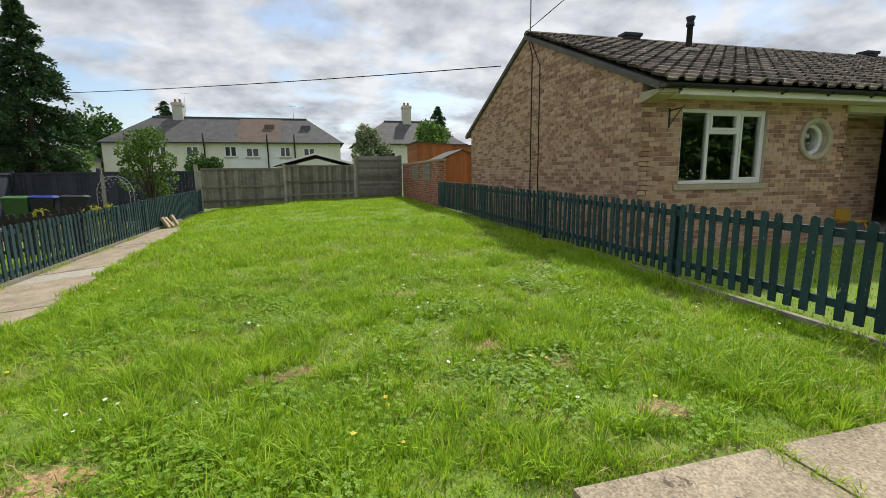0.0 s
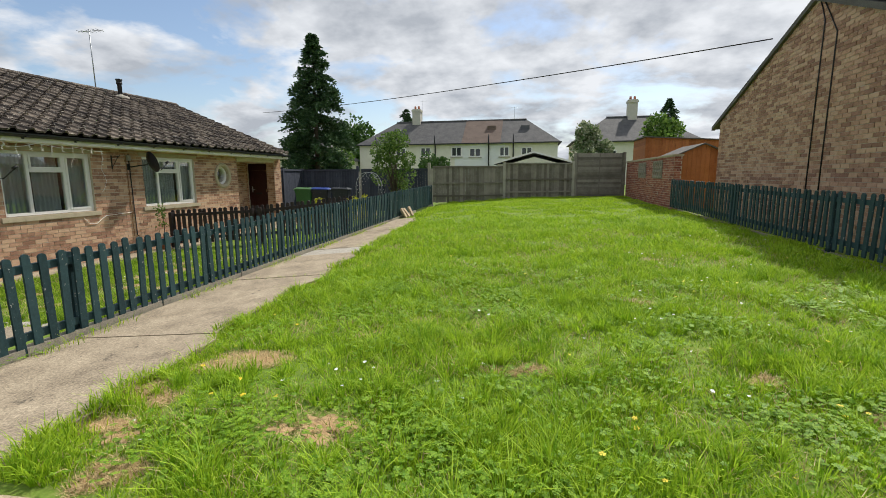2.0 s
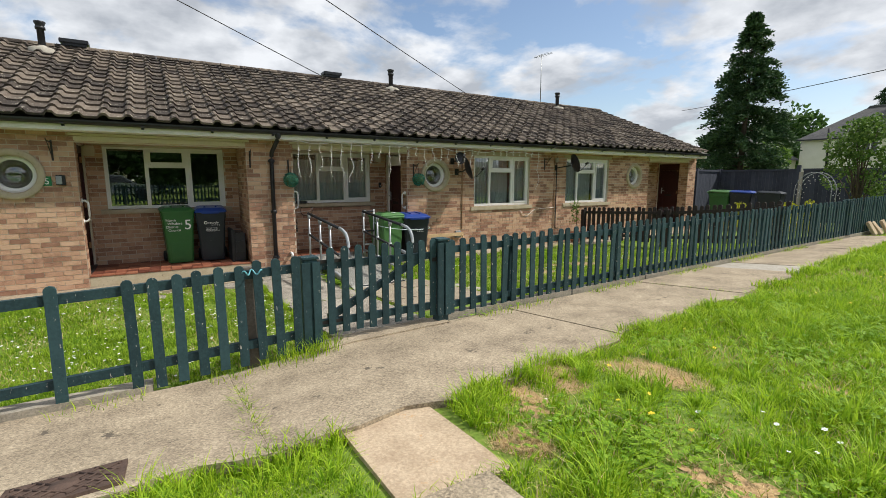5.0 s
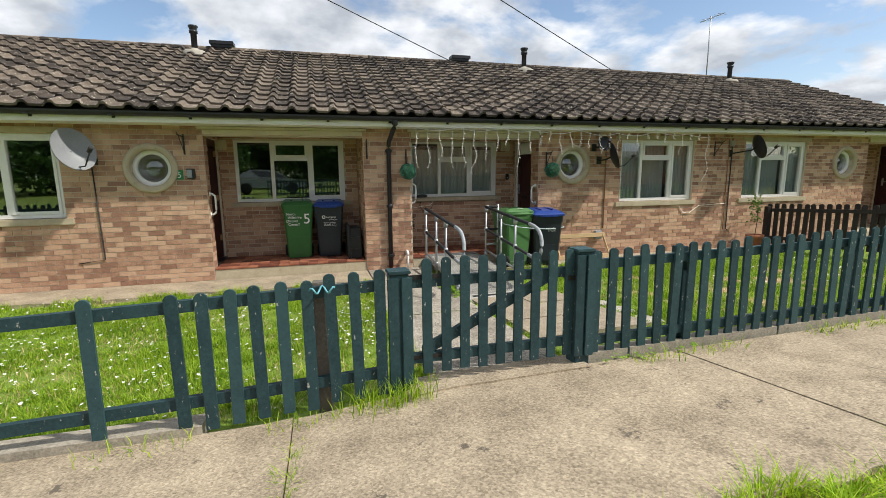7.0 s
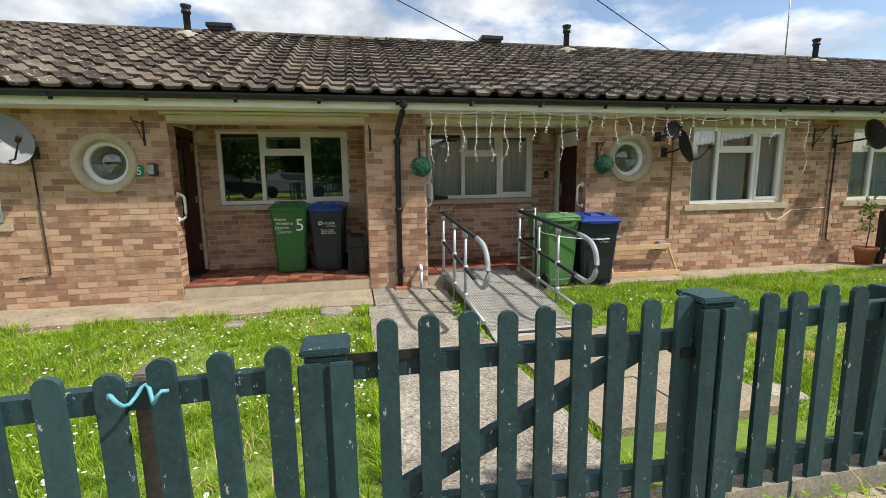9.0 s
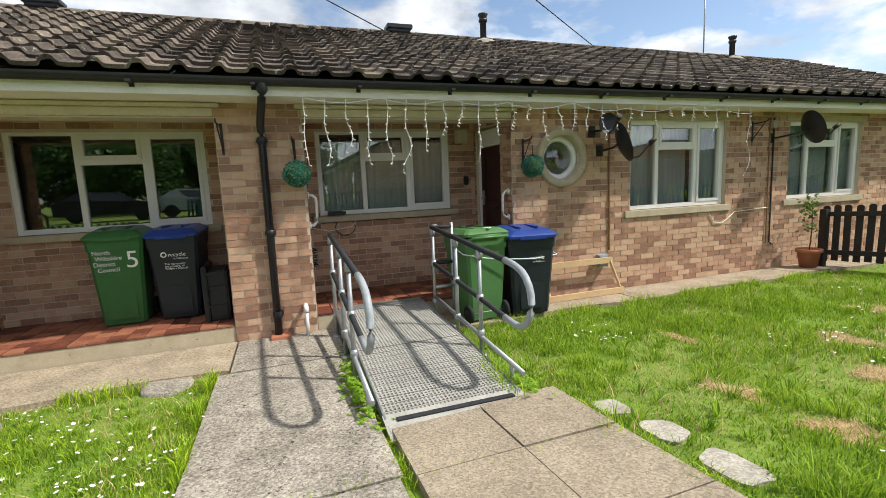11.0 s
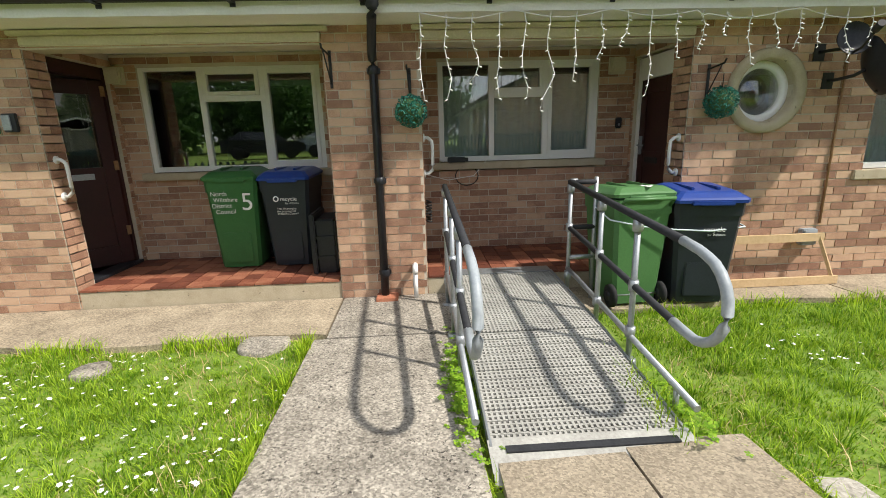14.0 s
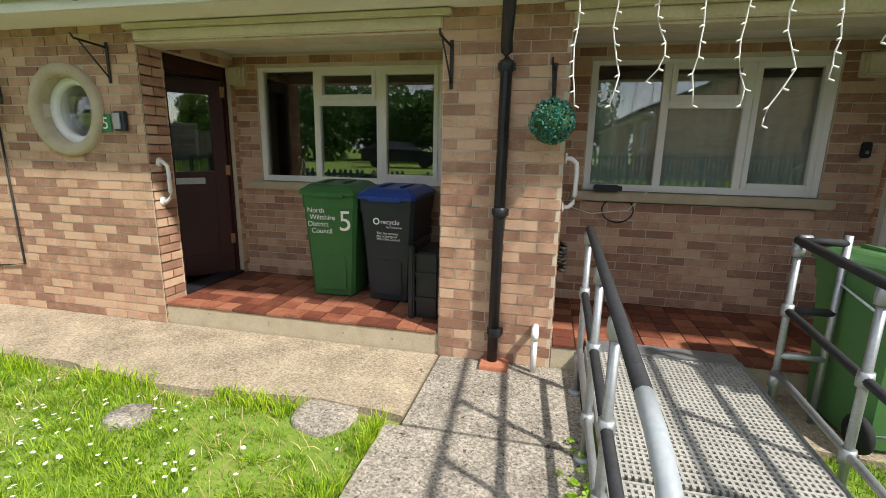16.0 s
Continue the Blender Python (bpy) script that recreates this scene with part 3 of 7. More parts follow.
def three_light_window(name, m, w, h, cuts, transom, label, inside="dark", sill=0.10, trim=M_UPVC):
    """A casement window of three lights, a small top light over the middle one."""
    win = empty(name, m, label, "window", kind="structure")
    part("window_frame", bar_frame(w, h, 0.055, -0.11, -0.03), trim, win)
    c0, c1 = cuts[0] * w, cuts[1] * w
    for c in (c0, c1):
        part("mullion", boxes((c - 0.03, c + 0.03, -0.105, -0.032, 0.055, h - 0.055), bevel=0.004), trim, win)
    zt = transom * h
    part("transom", boxes((c0 + 0.03, c1 - 0.03, -0.105, -0.032, zt - 0.03, zt + 0.03), bevel=0.004), trim, win)
    lights = [(0.055, c0 - 0.03, 0.055, h - 0.055), (c1 + 0.03, w - 0.055, 0.055, h - 0.055),
              (c0 + 0.03, c1 - 0.03, 0.055, zt - 0.03), (c0 + 0.03, c1 - 0.03, zt + 0.03, h - 0.055)]
    for i, (a, b, c, d) in enumerate(lights):
        if i in (0, 3):
            s = part("sash", bar_frame(b - a, d - c, 0.042, -0.085, -0.02, a, c), trim, win)
            e = 0.042
        else:
            e, s = 0.006, win
        p = part("pane", boxes((a + e - 0.01, b - e + 0.01, -0.066, -0.058, c + e - 0.01, d - e + 0.01)), M_GLASS, s)
        p.visible_shadow = False
    if sill:
        part("window_sill", boxes((-0.10, w + 0.10, -0.10, 0.055, -sill, -0.006), bevel=0.008), M_STONE, win, "weathered cast stone sill")
    if inside in ("curtain", "net"):
        spans = [(0.03, w - 0.03)] if inside == "net" else [(0.02, w * 0.30), (w * 0.34, w * 0.64), (w * 0.71, w - 0.02)]
        for a, b in spans:
            n = int((b - a) / 0.012)
            vs, fs = [], []
            for i in range(n + 1):
                u = a + (b - a) * i / n
                y = -0.145 + (0.018 if inside == "curtain" else 0.006) * math.sin(u * 75 + 1.3 * math.sin(u * 9))
                vs += [(u, y, 0.03), (u, y + 0.004 * math.sin(u * 30), h - (0.12 if inside == "net" else 0.03))]
            fs = [(2 * i, 2 * i + 2, 2 * i + 3, 2 * i + 1) for i in range(n)]
            smooth(mesh_obj("net_curtain" if inside == "net" else "curtain", raw_mesh("curtain", vs, fs), M_NET if inside == "net" else M_CURTAIN, win))
    if inside in ("dark", "net"):
        part("blind_rail", boxes((0.06, c0 - 0.04, -0.12, -0.10, h - 0.16, h - 0.09), (c1 + 0.04, w - 0.06, -0.12, -0.10, h - 0.16, h - 0.09)), M_BLACK, win)
    return win


def round_window(name, m, label, r_out=0.365):
    """A porthole: cast stone ring, white inner ring and a pane set back."""
    win = empty(name, m, label, "round window", kind="structure")
    part("stone_ring", lathe(bmesh.new(), [(0.268, -0.10), (0.268, 0.02), (0.285, 0.045), (r_out - 0.02, 0.05), (r_out, 0.035), (r_out, -0.02)], 48, "Y"), M_STONE, win, "cast stone surround")
    part("window_frame", lathe(bmesh.new(), [(0.205, -0.13), (0.205, -0.075), (0.225, -0.06), (0.262, -0.06), (0.274, -0.07), (0.274, -0.13)], 48, "Y"), M_UPVC, win)
    bm = lathe(bmesh.new(), [(0.001, -0.098), (0.21, -0.098), (0.21, -0.104), (0.001, -0.104)], 40, "Y")
    p = part("pane", bm, M_GLASS, win)
    p.visible_shadow = False
    return win


# ---------------- the terrace with numbers four and five ----------------
EAVE_OUT, EAVE_Z, RIDGE_OUT, RIDGE_Z = 0.44, 2.55, -4.15, 4.45
PX = -1.12   # back wall of the porches
FLOOR = 0.18
m_front = wall_frame((0, 0, 0), (1, 0, 0))


def spans_y(*ys):
    """Openings given as (y0, y1, z0, z1) on the front, turned into the wall's own direction."""
    return [(-b, -a, c, d) for a, b, c, d in ys]


PORCHES = [(-2.40, 0.0, -0.3, 2.24), (0.81, 3.21, -0.3, 2.24), (11.62, 13.74, -0.3, 2.24)]
WIN_Z0, WIN_Z1 = 1.06, 2.25
FRONT_WINDOWS = [(-6.02, -4.28), (4.98, 6.71), (8.02, 9.74)]
ROUNDS = [(-3.13, 1.76), (3.91, 1.785), (10.9, 1.80)]
front_holes = spans_y(*PORCHES, *[(a, b, 0.965, WIN_Z1) for a, b in FRONT_WINDOWS])
round_holes = spans_y(*[(y - 0.262, y + 0.262, z - 0.262, z + 0.262) for y, z in ROUNDS])
wall_front = solid_wall("wall_front", m_front, -14.2, 14.0, -0.3, 2.38, 0.22, front_holes + round_holes, M_MORTAR, "buff and pink brick front wall of a low terrace")
rects = brick_rects(-14.2, 14.0, -0.075, 33, front_holes, [(-y, z, 0.355) for y, z in ROUNDS], seed=3)
lay_bricks(wall_front, m_front, rects, M_BRICK, lambda u, z: -0.82 < u < 0.01 or 2.39 < u < 3.6)

# porch recesses: back walls, cheeks and the pier between them

def porch_back(y0, y1, window, name):
    m = wall_frame((PX, 0, 0), (1, 0, 0))
    holes = spans_y((window[0], window[1], 1.08, 2.25)) if window else []
    w = solid_wall(name, m, -y1, -y0, 0.0, 2.38, 0.2, holes, M_MORTAR, "buff brick wall at the back of a porch")
    lay_bricks(w, m, brick_rects(-y1, -y0, FLOOR, 29, holes, seed=int(10 * y0) + 50), M_BRICK, (lambda u, z: True) if window else None)


porch_back(-2.62, 0.2, (-2.15, -0.25), "wall_porch_back_1")
porch_back(0.6, 3.42, (1.02, 2.82), "wall_porch_back_2")
porch_back(11.4, 13.9, None, "wall_porch_back_3")


def cheek(name, y, out, x0, x1, holes=(), z0=0.0):
    """A side wall of a porch, from x0 (inner) to x1 (outer)."""
    m = wall_frame((0, y, 0), (0, out, 0))
    a, b = (x0, x1) if out > 0 else (-x1, -x0)
    hh = [((h[0], h[1]) if out > 0 else (-h[1], -h[0])) + (h[2], h[3]) for h in holes]
    w = solid_wall(name, m, a, b, z0, 2.38, 0.18, hh, M_MORTAR, "brick side wall of a porch")
    lay_bricks(w, m, brick_rects(a, b, 0.0, 31, hh, seed=int(abs(y) * 100)), M_BRICK)


DOORHOLE_5 = (-1.05, -0.24, FLOOR, 2.24)
DOORHOLE_4 = (-1.06, -0.30, FLOOR, 2.24)
cheek("wall_porch_side_1", -2.40, 1, PX - 0.05, -0.003, [DOORHOLE_5])
cheek("wall_porch_side_2", 0.0, -1, PX, -0.003)
cheek("wall_porch_side_3", 0.81, 1, PX, -0.003)
cheek("wall_porch_side_4", 3.21, -1, PX - 0.05, -0.003, [DOORHOLE_4])
cheek("wall_porch_side_5", 11.62, 1, PX, -0.003)
cheek("wall_porch_side_6", 13.74, -1, PX - 0.05, -0.003, [DOORHOLE_4])

# closing walls, floors and ceilings
for name, m, u0, u1, z1 in (("wall_back", wall_frame((-8.3, 0, 0), (-1, 0, 0)), -14.0, 14.2, 2.5),):
    solid_wall(name, m, u0, u1, -0.3, z1, 0.22, [], M_BRICK, "plain brick back wall")
for name, y, out in (("wall_gable_1", 14.0, 1), ("wall_gable_2", -14.2, -1)):
    bm = bmesh.new()
    prof = [(-8.3, -0.3), (0.0, -0.3), (0.0, 2.62), (-4.15, 4.32), (-8.3, 2.62)]
    f1 = [bm.verts.new((x, y, z)) for x, z in prof]
    f2 = [bm.verts.new((x, y + 0.2 * out, z)) for x, z in prof]
    bm.faces.new(f1), bm.faces.new(f2[::-1])
    for i in range(5):
        bm.faces.new((f1[i], f2[i], f2[(i + 1) % 5], f1[(i + 1) % 5]))
    bmesh.ops.recalc_face_normals(bm, faces=bm.faces)
    tagged(part(name, bm, M_BRICK), "plain brick gable wall", "wall", kind="structure")
# inner wall and floor carry the room's shade in their dark colour
tagged(part("wall_inner", boxes((-4.4, -4.3, -14, 13.8, 0, 2.38)), M_ROOM_DIM), "plastered inner wall coloured dark for the dim room", "wall", kind="structure")
tagged(part("floor_inner", boxes((-8.1, PX - 0.2, -14, 13.8, 0.0, FLOOR - 0.02)), M_ROOM_DIM), "indoor floor coloured dark for the dim room", "floor", kind="structure")
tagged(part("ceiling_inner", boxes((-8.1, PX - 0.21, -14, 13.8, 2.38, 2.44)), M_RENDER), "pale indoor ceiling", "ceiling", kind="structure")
tagged(part("ceiling_porch", boxes((PX - 0.2, -0.004, -14, 13.95, 2.384, 2.42)), M_PAINT), "pale boarded porch ceiling", "ceiling", kind="structure")
# side walls of the rooms behind the fronts, their dimness put into the colour
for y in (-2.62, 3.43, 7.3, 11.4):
    tagged(part("wall_room", boxes((-4.29, -0.23 if y in (7.3,) else PX - 0.21, y - 0.05, y + 0.05, FLOOR - 0.018, 2.378)), M_ROOM_DIM), "inner partition coloured dark for the dim room", "wall", kind="structure")

three_light_window("window_1", wall_frame((-0.02, -4.28, WIN_Z0), (1, 0, 0)), 1.74, 1.19, (0.40, 0.72), 0.70, "white plastic casement window beside a round window", "dark")
three_light_window("window_2", wall_frame((-0.02, 6.71, WIN_Z0), (1, 0, 0)), 1.73, 1.19, (0.31, 0.71), 0.70, "white plastic casement window with grey curtains", "curtain")
three_light_window("window_3", wall_frame((-0.02, 9.74, WIN_Z0), (1, 0, 0)), 1.72, 1.19, (0.31, 0.71), 0.70, "white plastic casement window near a black dish", "curtain")
three_light_window("window_4", wall_frame((PX + 0.01, -0.25, 1.16), (1, 0, 0)), 1.90, 1.11, (0.33, 0.67), 0.69, "cream casement window reflecting the green, above two bins", "dark", 0.085)
three_light_window("window_5", wall_frame((PX + 0.01, 2.82, 1.18), (1, 0, 0)), 1.80, 1.09, (0.33, 0.67), 0.66, "cream casement window with a patterned net curtain", "net", 0.085)
for k, (y, z) in enumerate(ROUNDS):
    round_window("window_%d" % (6 + k), wall_frame((0.004, y, z), (1, 0, 0)), ("round porthole window in a cast stone ring by number five", "round porthole window with a white ornament behind it", "round porthole window in a cast stone ring beside the end porch")[k])

# cast lintels and beams over the porches
for k, (a, b, *_r) in enumerate(PORCHES):
    bm = boxes((-0.16, 0.028, a + 0.002, b - 0.002, 2.26, 2.335), (-0.16, 0.06, a - 0.06, b + 0.06, 2.338, 2.376), bevel=0.008)
    tagged(part("beam_%d" % (k + 1), bm, M_CREAM), "cream painted concrete beam over a porch", "beam", kind="structure")
for a, b in FRONT_WINDOWS:
    tagged(part("lintel", boxes((-0.1, 0.018, a - 0.1, b + 0.1, 2.262, 2.34), bevel=0.006), M_STONE), "cast stone lintel over a window", "lintel", kind="structure")

# porch floors: quarry tiles on a concrete step
floor_n = 0
for a, b in ((-2.40, 0.0), (0.81, 3.21), (11.62, 13.74)):
    floor_n += 1
    st = tagged(part("floor_porch_%d" % floor_n, boxes((PX, -0.012, a + 0.002, b - 0.002, -0.25, FLOOR - 0.018), bevel=0.006), M_STONE), "concrete porch step laid with red quarry tiles", "floor", kind="structure")
    if floor_n < 3:
        me = None
        for i in range(7):
            for j in range(15):
                if me is None:
                    bm = boxes((0, 0.152, 0, 0.152, 0, 0.02), bevel=0.002)
                    me = bpy.data.meshes.new("tile")
                    bm.to_mesh(me)
                    bm.free()
                    me.materials.append(M_QUARRY)
                ob = new("tile", me)
                ob.parent = st
                ob.location = (-0.004 - 0.152 - i * 0.158, a + 0.014 + j * 0.158, FLOOR - 0.02 + 0.0015 * ((i * 3 + j * 5) % 3))


# doors
def panel_door(name, m, w, h, label, swing=0.0, frame_mat=M_DOOR, glazed=True, over=0.12):
    """A panelled front door in its frame; it hangs at x = 0."""
    d = empty(name, m, label, "front door", kind="structure")
    part("door_frame", boxes((-0.0, 0.05, -0.14, -0.03, 0, h + over), (w + 0.05, w + 0.1, -0.14, -0.03, 0, h + over), (0.05, w + 0.05, -0.14, -0.03, h, h + over), bevel=0.004), frame_mat, d)
    part("threshold", boxes((0.0, w + 0.1, -0.16, 0.02, 0, 0.03), bevel=0.005), M_BLACK, d)
    leaf = new("door_leaf")
    leaf.parent = d
    leaf.matrix_basis = pose(0.055, -0.05, 0.03, 0, 0, -swing)
    z0, lw = 0.0, w - 0.01
    hh = h - 0.035
    bars = [(0, 0.12, 0, hh), (lw - 0.12, lw, 0, hh), (0.12, lw - 0.12, 0, 0.2), (0.12, lw - 0.12, 0.86, 1.04), (0.12, lw - 0.12, hh - 0.14, hh)]
    me = part("stile_and_rail", boxes(*[(a, b, -0.045, 0.0, c, e) for a, b, c, e in bars], bevel=0.003), M_DOOR, leaf)
    part("panel", boxes((0.11, lw - 0.11, -0.035, -0.012, 0.19, 0.87), bevel=0.006), M_DOOR, leaf)
    if glazed:
        part("pane", boxes((0.11, lw - 0.11, -0.028, -0.02, 1.03, hh - 0.13)), M_GLASS, leaf)
    else:
        part("panel", boxes((0.11, lw - 0.11, -0.035, -0.012, 1.03, hh - 0.13), bevel=0.006), M_DOOR, leaf)
    part("letter_plate", boxes((lw / 2 - 0.13, lw / 2 + 0.13, 0.0, 0.012, 0.92, 0.98), bevel=0.003), M_STEEL if glazed else M_DARKIRON, leaf)
    part("door_handle", boxes((lw - 0.09, lw - 0.05, 0.0, 0.02, 1.0, 1.2), (lw - 0.19, lw - 0.06, 0.035, 0.05, 1.09, 1.11), (lw - 0.08, lw - 0.06, 0.018, 0.04, 1.09, 1.11), bevel=0.003), M_STEEL, leaf)
    for z in (0.3, 1.0, 1.75):
        part("hinge", boxes((-0.02, 0.02, -0.004, 0.012, z, z + 0.1)), M_WOODTRIM, leaf)
    return d


panel_door("door_1", wall_frame((-1.04, -2.40, FLOOR), (0, 1, 0)), 0.70, 1.94, "dark maroon front door with a glass panel, ajar", 38)
d4 = panel_door("door_2", wall_frame((-0.31, 3.21, FLOOR), (0, -1, 0)), 0.64, 1.82, "dark maroon front door in a white frame, shut", 0, M_UPVC, False, 0.22)

panel_door("door_3", wall_frame((-0.31, 13.74, FLOOR), (0, -1, 0)), 0.64, 1.82, "dark maroon front door of the end porch, shut", 0, M_DOOR, False, 0.22)

# fascia, soffit, gutter
tagged(part("fascia", boxes((0.36, 0.385, -14.3, 14.1, 2.385, 2.50)), M_PAINT), "white painted fascia board under the gutter", "fascia", kind="structure")
tagged(part("soffit", boxes((0.0, 0.358, -14.3, 14.1, 2.384, 2.40)), M_PAINT), "white painted soffit board", "soffit", kind="structure")


def gutter(name, m, u0, u1, z):
    """A half-round gutter with its brackets and joints."""
    g = empty(name, m, "black plastic half-round gutter with brackets", "gutter", kind="structure")
    bm = bmesh.new()
    n = 10
    rows = []
    for u in np.linspace(u0, u1, 3):
        ring = [bm.verts.new((u, 0.445 + 0.058 * math.cos(a), z - 0.058 * math.sin(a))) for a in np.linspace(0, math.pi, n)]
        ring += [bm.verts.new((u, 0.445 + 0.052 * math.cos(a), z - 0.052 * math.sin(a))) for a in np.linspace(math.pi, 0, n)]
        rows.append(ring)
    for p, q in zip(rows, rows[1:]):
        for k in range(len(p)):
            bm.faces.new((p[k], q[k], q[(k + 1) % len(p)], p[(k + 1) % len(p)]))
    bmesh.ops.recalc_face_normals(bm, faces=bm.faces)
    part("trough", bm, M_BLACK, g)
    for u in np.arange(u0 + 0.4, u1, 0.95):
        part("bracket", boxes((u - 0.02, u + 0.02, 0.384, 0.508, z - 0.066, z - 0.045), (u - 0.02, u + 0.02, 0.384, 0.396, z - 0.09, z)), M_BLACK, g)
    return g


gutter("gutter_1", m_front, -14.1, 14.3, 2.525)

# ---------------- tiled roofs ----------------
PROFILE = [(0.0, 0.052), (0.028, 0.054), (0.05, 0.044), (0.07, 0.012), (0.09, 0.003), (0.16, 0.0), (0.235, 0.003), (0.255, 0.012), (0.276, 0.044), (0.302, 0.052)]


def tile_arrays(seed=0):
    rng = np.random.RandomState(seed)
    n = len(PROFILE)
    v = []
    for y, dz in ((0.0, -0.036), (0.0, 0.0), (0.36, 0.0)):
        for x, z in PROFILE:
            v.append((x, y, z + dz + (0.036 if y == 0 else 0.0) + (rng.uniform(-0.003, 0.003) if y == 0 else 0)))
    f = [(r * n + i, r * n + i + 1, (r + 1) * n + i + 1, (r + 1) * n + i) for r in range(2) for i in range(n - 1)]
    return np.array(v), np.array(f)


def tiled_roof(name, m, u0, u1, label, pieces=None, ridge_out=RIDGE_OUT, zoff=0.0):
    """Rows of interlocking tiles from the eave up to the ridge. m: the wall's frame."""
    run, rise = EAVE_OUT + 0.05 - ridge_out, RIDGE_Z - EAVE_Z
    length, angle = math.hypot(run, rise), math.atan2(rise, run)
    roof = tagged(new(name), label, "roof", kind="structure")
    bm = bmesh.new()
    for sg in (1, -1):
        a = [(u0, 0, EAVE_Z - 0.03 + zoff), (u1, 0, EAVE_Z - 0.03 + zoff), (u1, 0, RIDGE_Z - 0.03 + zoff), (u0, 0, RIDGE_Z - 0.03 + zoff)]
        ys = [EAVE_OUT if sg > 0 else 2 * ridge_out - EAVE_OUT] * 2 + [ridge_out] * 2
        top = [bm.verts.new((p[0], y, p[2])) for p, y in zip(a, ys)]
        low = [bm.verts.new((p[0], y, p[2] - 0.06)) for p, y in zip(a, ys)]
        bm.faces.new(top), bm.faces.new(low[::-1])
        for i in range(4):
            bm.faces.new((top[i], low[i], low[(i + 1) % 4], top[(i + 1) % 4]))
    bmesh.ops.recalc_face_normals(bm, faces=bm.faces)
    bm.transform(m)
    part("roof_deck", bm, M_FELT, roof)
    rows, gauge = 16, length / 16
    base, faces = tile_arrays()
    me = raw_mesh("roof_tile", base, faces)
    me.materials.append(M_TILE_P)
    vs, fs, n, k = [], [], 0, 0
    rng = np.random.RandomState(7)
    plane = m @ Matrix.Translation((0, EAVE_OUT + 0.05, EAVE_Z + zoff)) @ Matrix.Rotation(math.pi, 4, "Z") @ Matrix.Rotation(angle, 4, "X")
    cols = int((u1 - u0) / 0.30)
    for r in range(rows):
        for c in range(cols):
            u = -u1 + 0.30 * c
            t = Matrix.Translation((u, r * gauge, rng.uniform(0, 0.006))) @ Matrix.Rotation(rng.uniform(-0.012, 0.012), 4, "Z") @ Matrix.Rotation(rng.uniform(-0.014, 0.010), 4, "X")
            w = plane @ t
            if pieces and n < 300 and pieces[0] < -u < pieces[1] and r < pieces[2]:
                ob = new("roof_tile", me)
                ob.parent = roof
                ob.matrix_basis = w
                n += 1
            else:
                a = np.array(w)
                vs.append(base @ a[:3, :3].T + a[:3, 3])
                fs.append(faces + k * len(base))
                k += 1
    ob = mesh_obj("roof_tiles", raw_mesh("roof_tiles", np.concatenate(vs), np.concatenate(fs)), M_TILE, roof)
    tagged(ob, kind="stuff")
    for u in np.arange(u0, u1 - 0.2, 0.45):
        bm = bmesh.new()
        w = min(0.44, u1 - u)
        prof = [(math.cos(a) * 0.12, math.sin(a) * 0.085 - 0.01) for a in np.linspace(0, math.pi, 7)]
        r1 = [bm.verts.new((u, ridge_out + y, RIDGE_Z + zoff + z)) for y, z in prof]
        r2 = [bm.verts.new((u + w, ridge_out + y, RIDGE_Z + zoff + z + 0.006)) for y, z in prof]
        for i in range(6):
            bm.faces.new((r1[i], r2[i], r2[i + 1], r1[i + 1]))
        bm.faces.new(r1), bm.faces.new(r2[::-1])
        bm.transform(m)
        part("ridge_tile", bm, M_TILE_P, roof)
    return roof


tiled_roof("roof_1", m_front, -14.12, 14.28, "mottled brown concrete tile roof with lichen", (-5.6, 1.6, 14))


def flue(m, u, t, zoff=0.0, h=0.62):
    """A gas flue through the roof; t: how far up the slope it stands."""
    y = EAVE_OUT + t * (RIDGE_OUT - EAVE_OUT)
    z = EAVE_Z + t * (RIDGE_Z - EAVE_Z) + zoff
    ob = empty("flue_pipe", m @ Matrix.Translation((u, y, z)), "black flue pipe with a cowl on a lead flashing", "flue")
    part("pipe", lathe(bmesh.new(), [(0.062, -0.1), (0.062, h * 0.72), (0.085, h * 0.73), (0.085, h * 0.82), (0.07, h * 0.83)], 16), M_BLACK, ob)
    part("cowl", lathe(bmesh.new(), [(0.0, h), (0.095, h), (0.10, h - 0.02), (0.075, h * 0.88), (0.07, h * 0.8)], 16), M_BLACK, ob)
    part("flashing", lathe(bmesh.new(), [(0.065, 0.10), (0.10, 0.05), (0.20, 0.045), (0.24, 0.02), (0.24, -0.12)], 12), M_POST, ob)


for y in (-3.14, 4.60, 11.28):
    flue(m_front, -y, 0.895, 0.0, 0.56)
for y in (-2.66, 3.0):
    ob = tagged(part("ridge_vent", boxes((-0.25, 0.25, -0.16, 0.16, 0.02, 0.10), (-0.21, 0.21, -0.13, 0.13, -0.04, 0.03), bevel=0.01), M_BLACK), "flat black vent on the roof ridge", "roof vent")
    ob.matrix_world = m_front @ Matrix.Translation((-y, RIDGE_OUT, RIDGE_Z + 0.08))

# ---------------- the bungalow across the green ----------------
RZ = 0.57
RYF, RXG = 4.5, 14.25
m_r = wall_frame((0, RYF, RZ), (0, -1, 0))     # its local x runs towards -x
r_holes = [(-16.72, -15.0, 0.965, WIN_Z1), (-20.9, -18.5, -0.5, 2.24)]
r_round = (-17.78, 1.79)
wr = solid_wall("wall_right_front", m_r, -34, -RXG, -0.5, 2.38, 0.22, r_holes + [(r_round[0] - 0.262, r_round[0] + 0.262, r_round[1] - 0.262, r_round[1] + 0.262)], M_MORTAR, "buff brick front wall of a bungalow")
lay_bricks(wr, m_r, brick_rects(-24, -RXG, -0.15, 34, r_holes, [(*r_round, 0.355)], seed=21), M_BRICK)
m_g = wall_frame((RXG, 0, RZ), (-1, 0, 0))
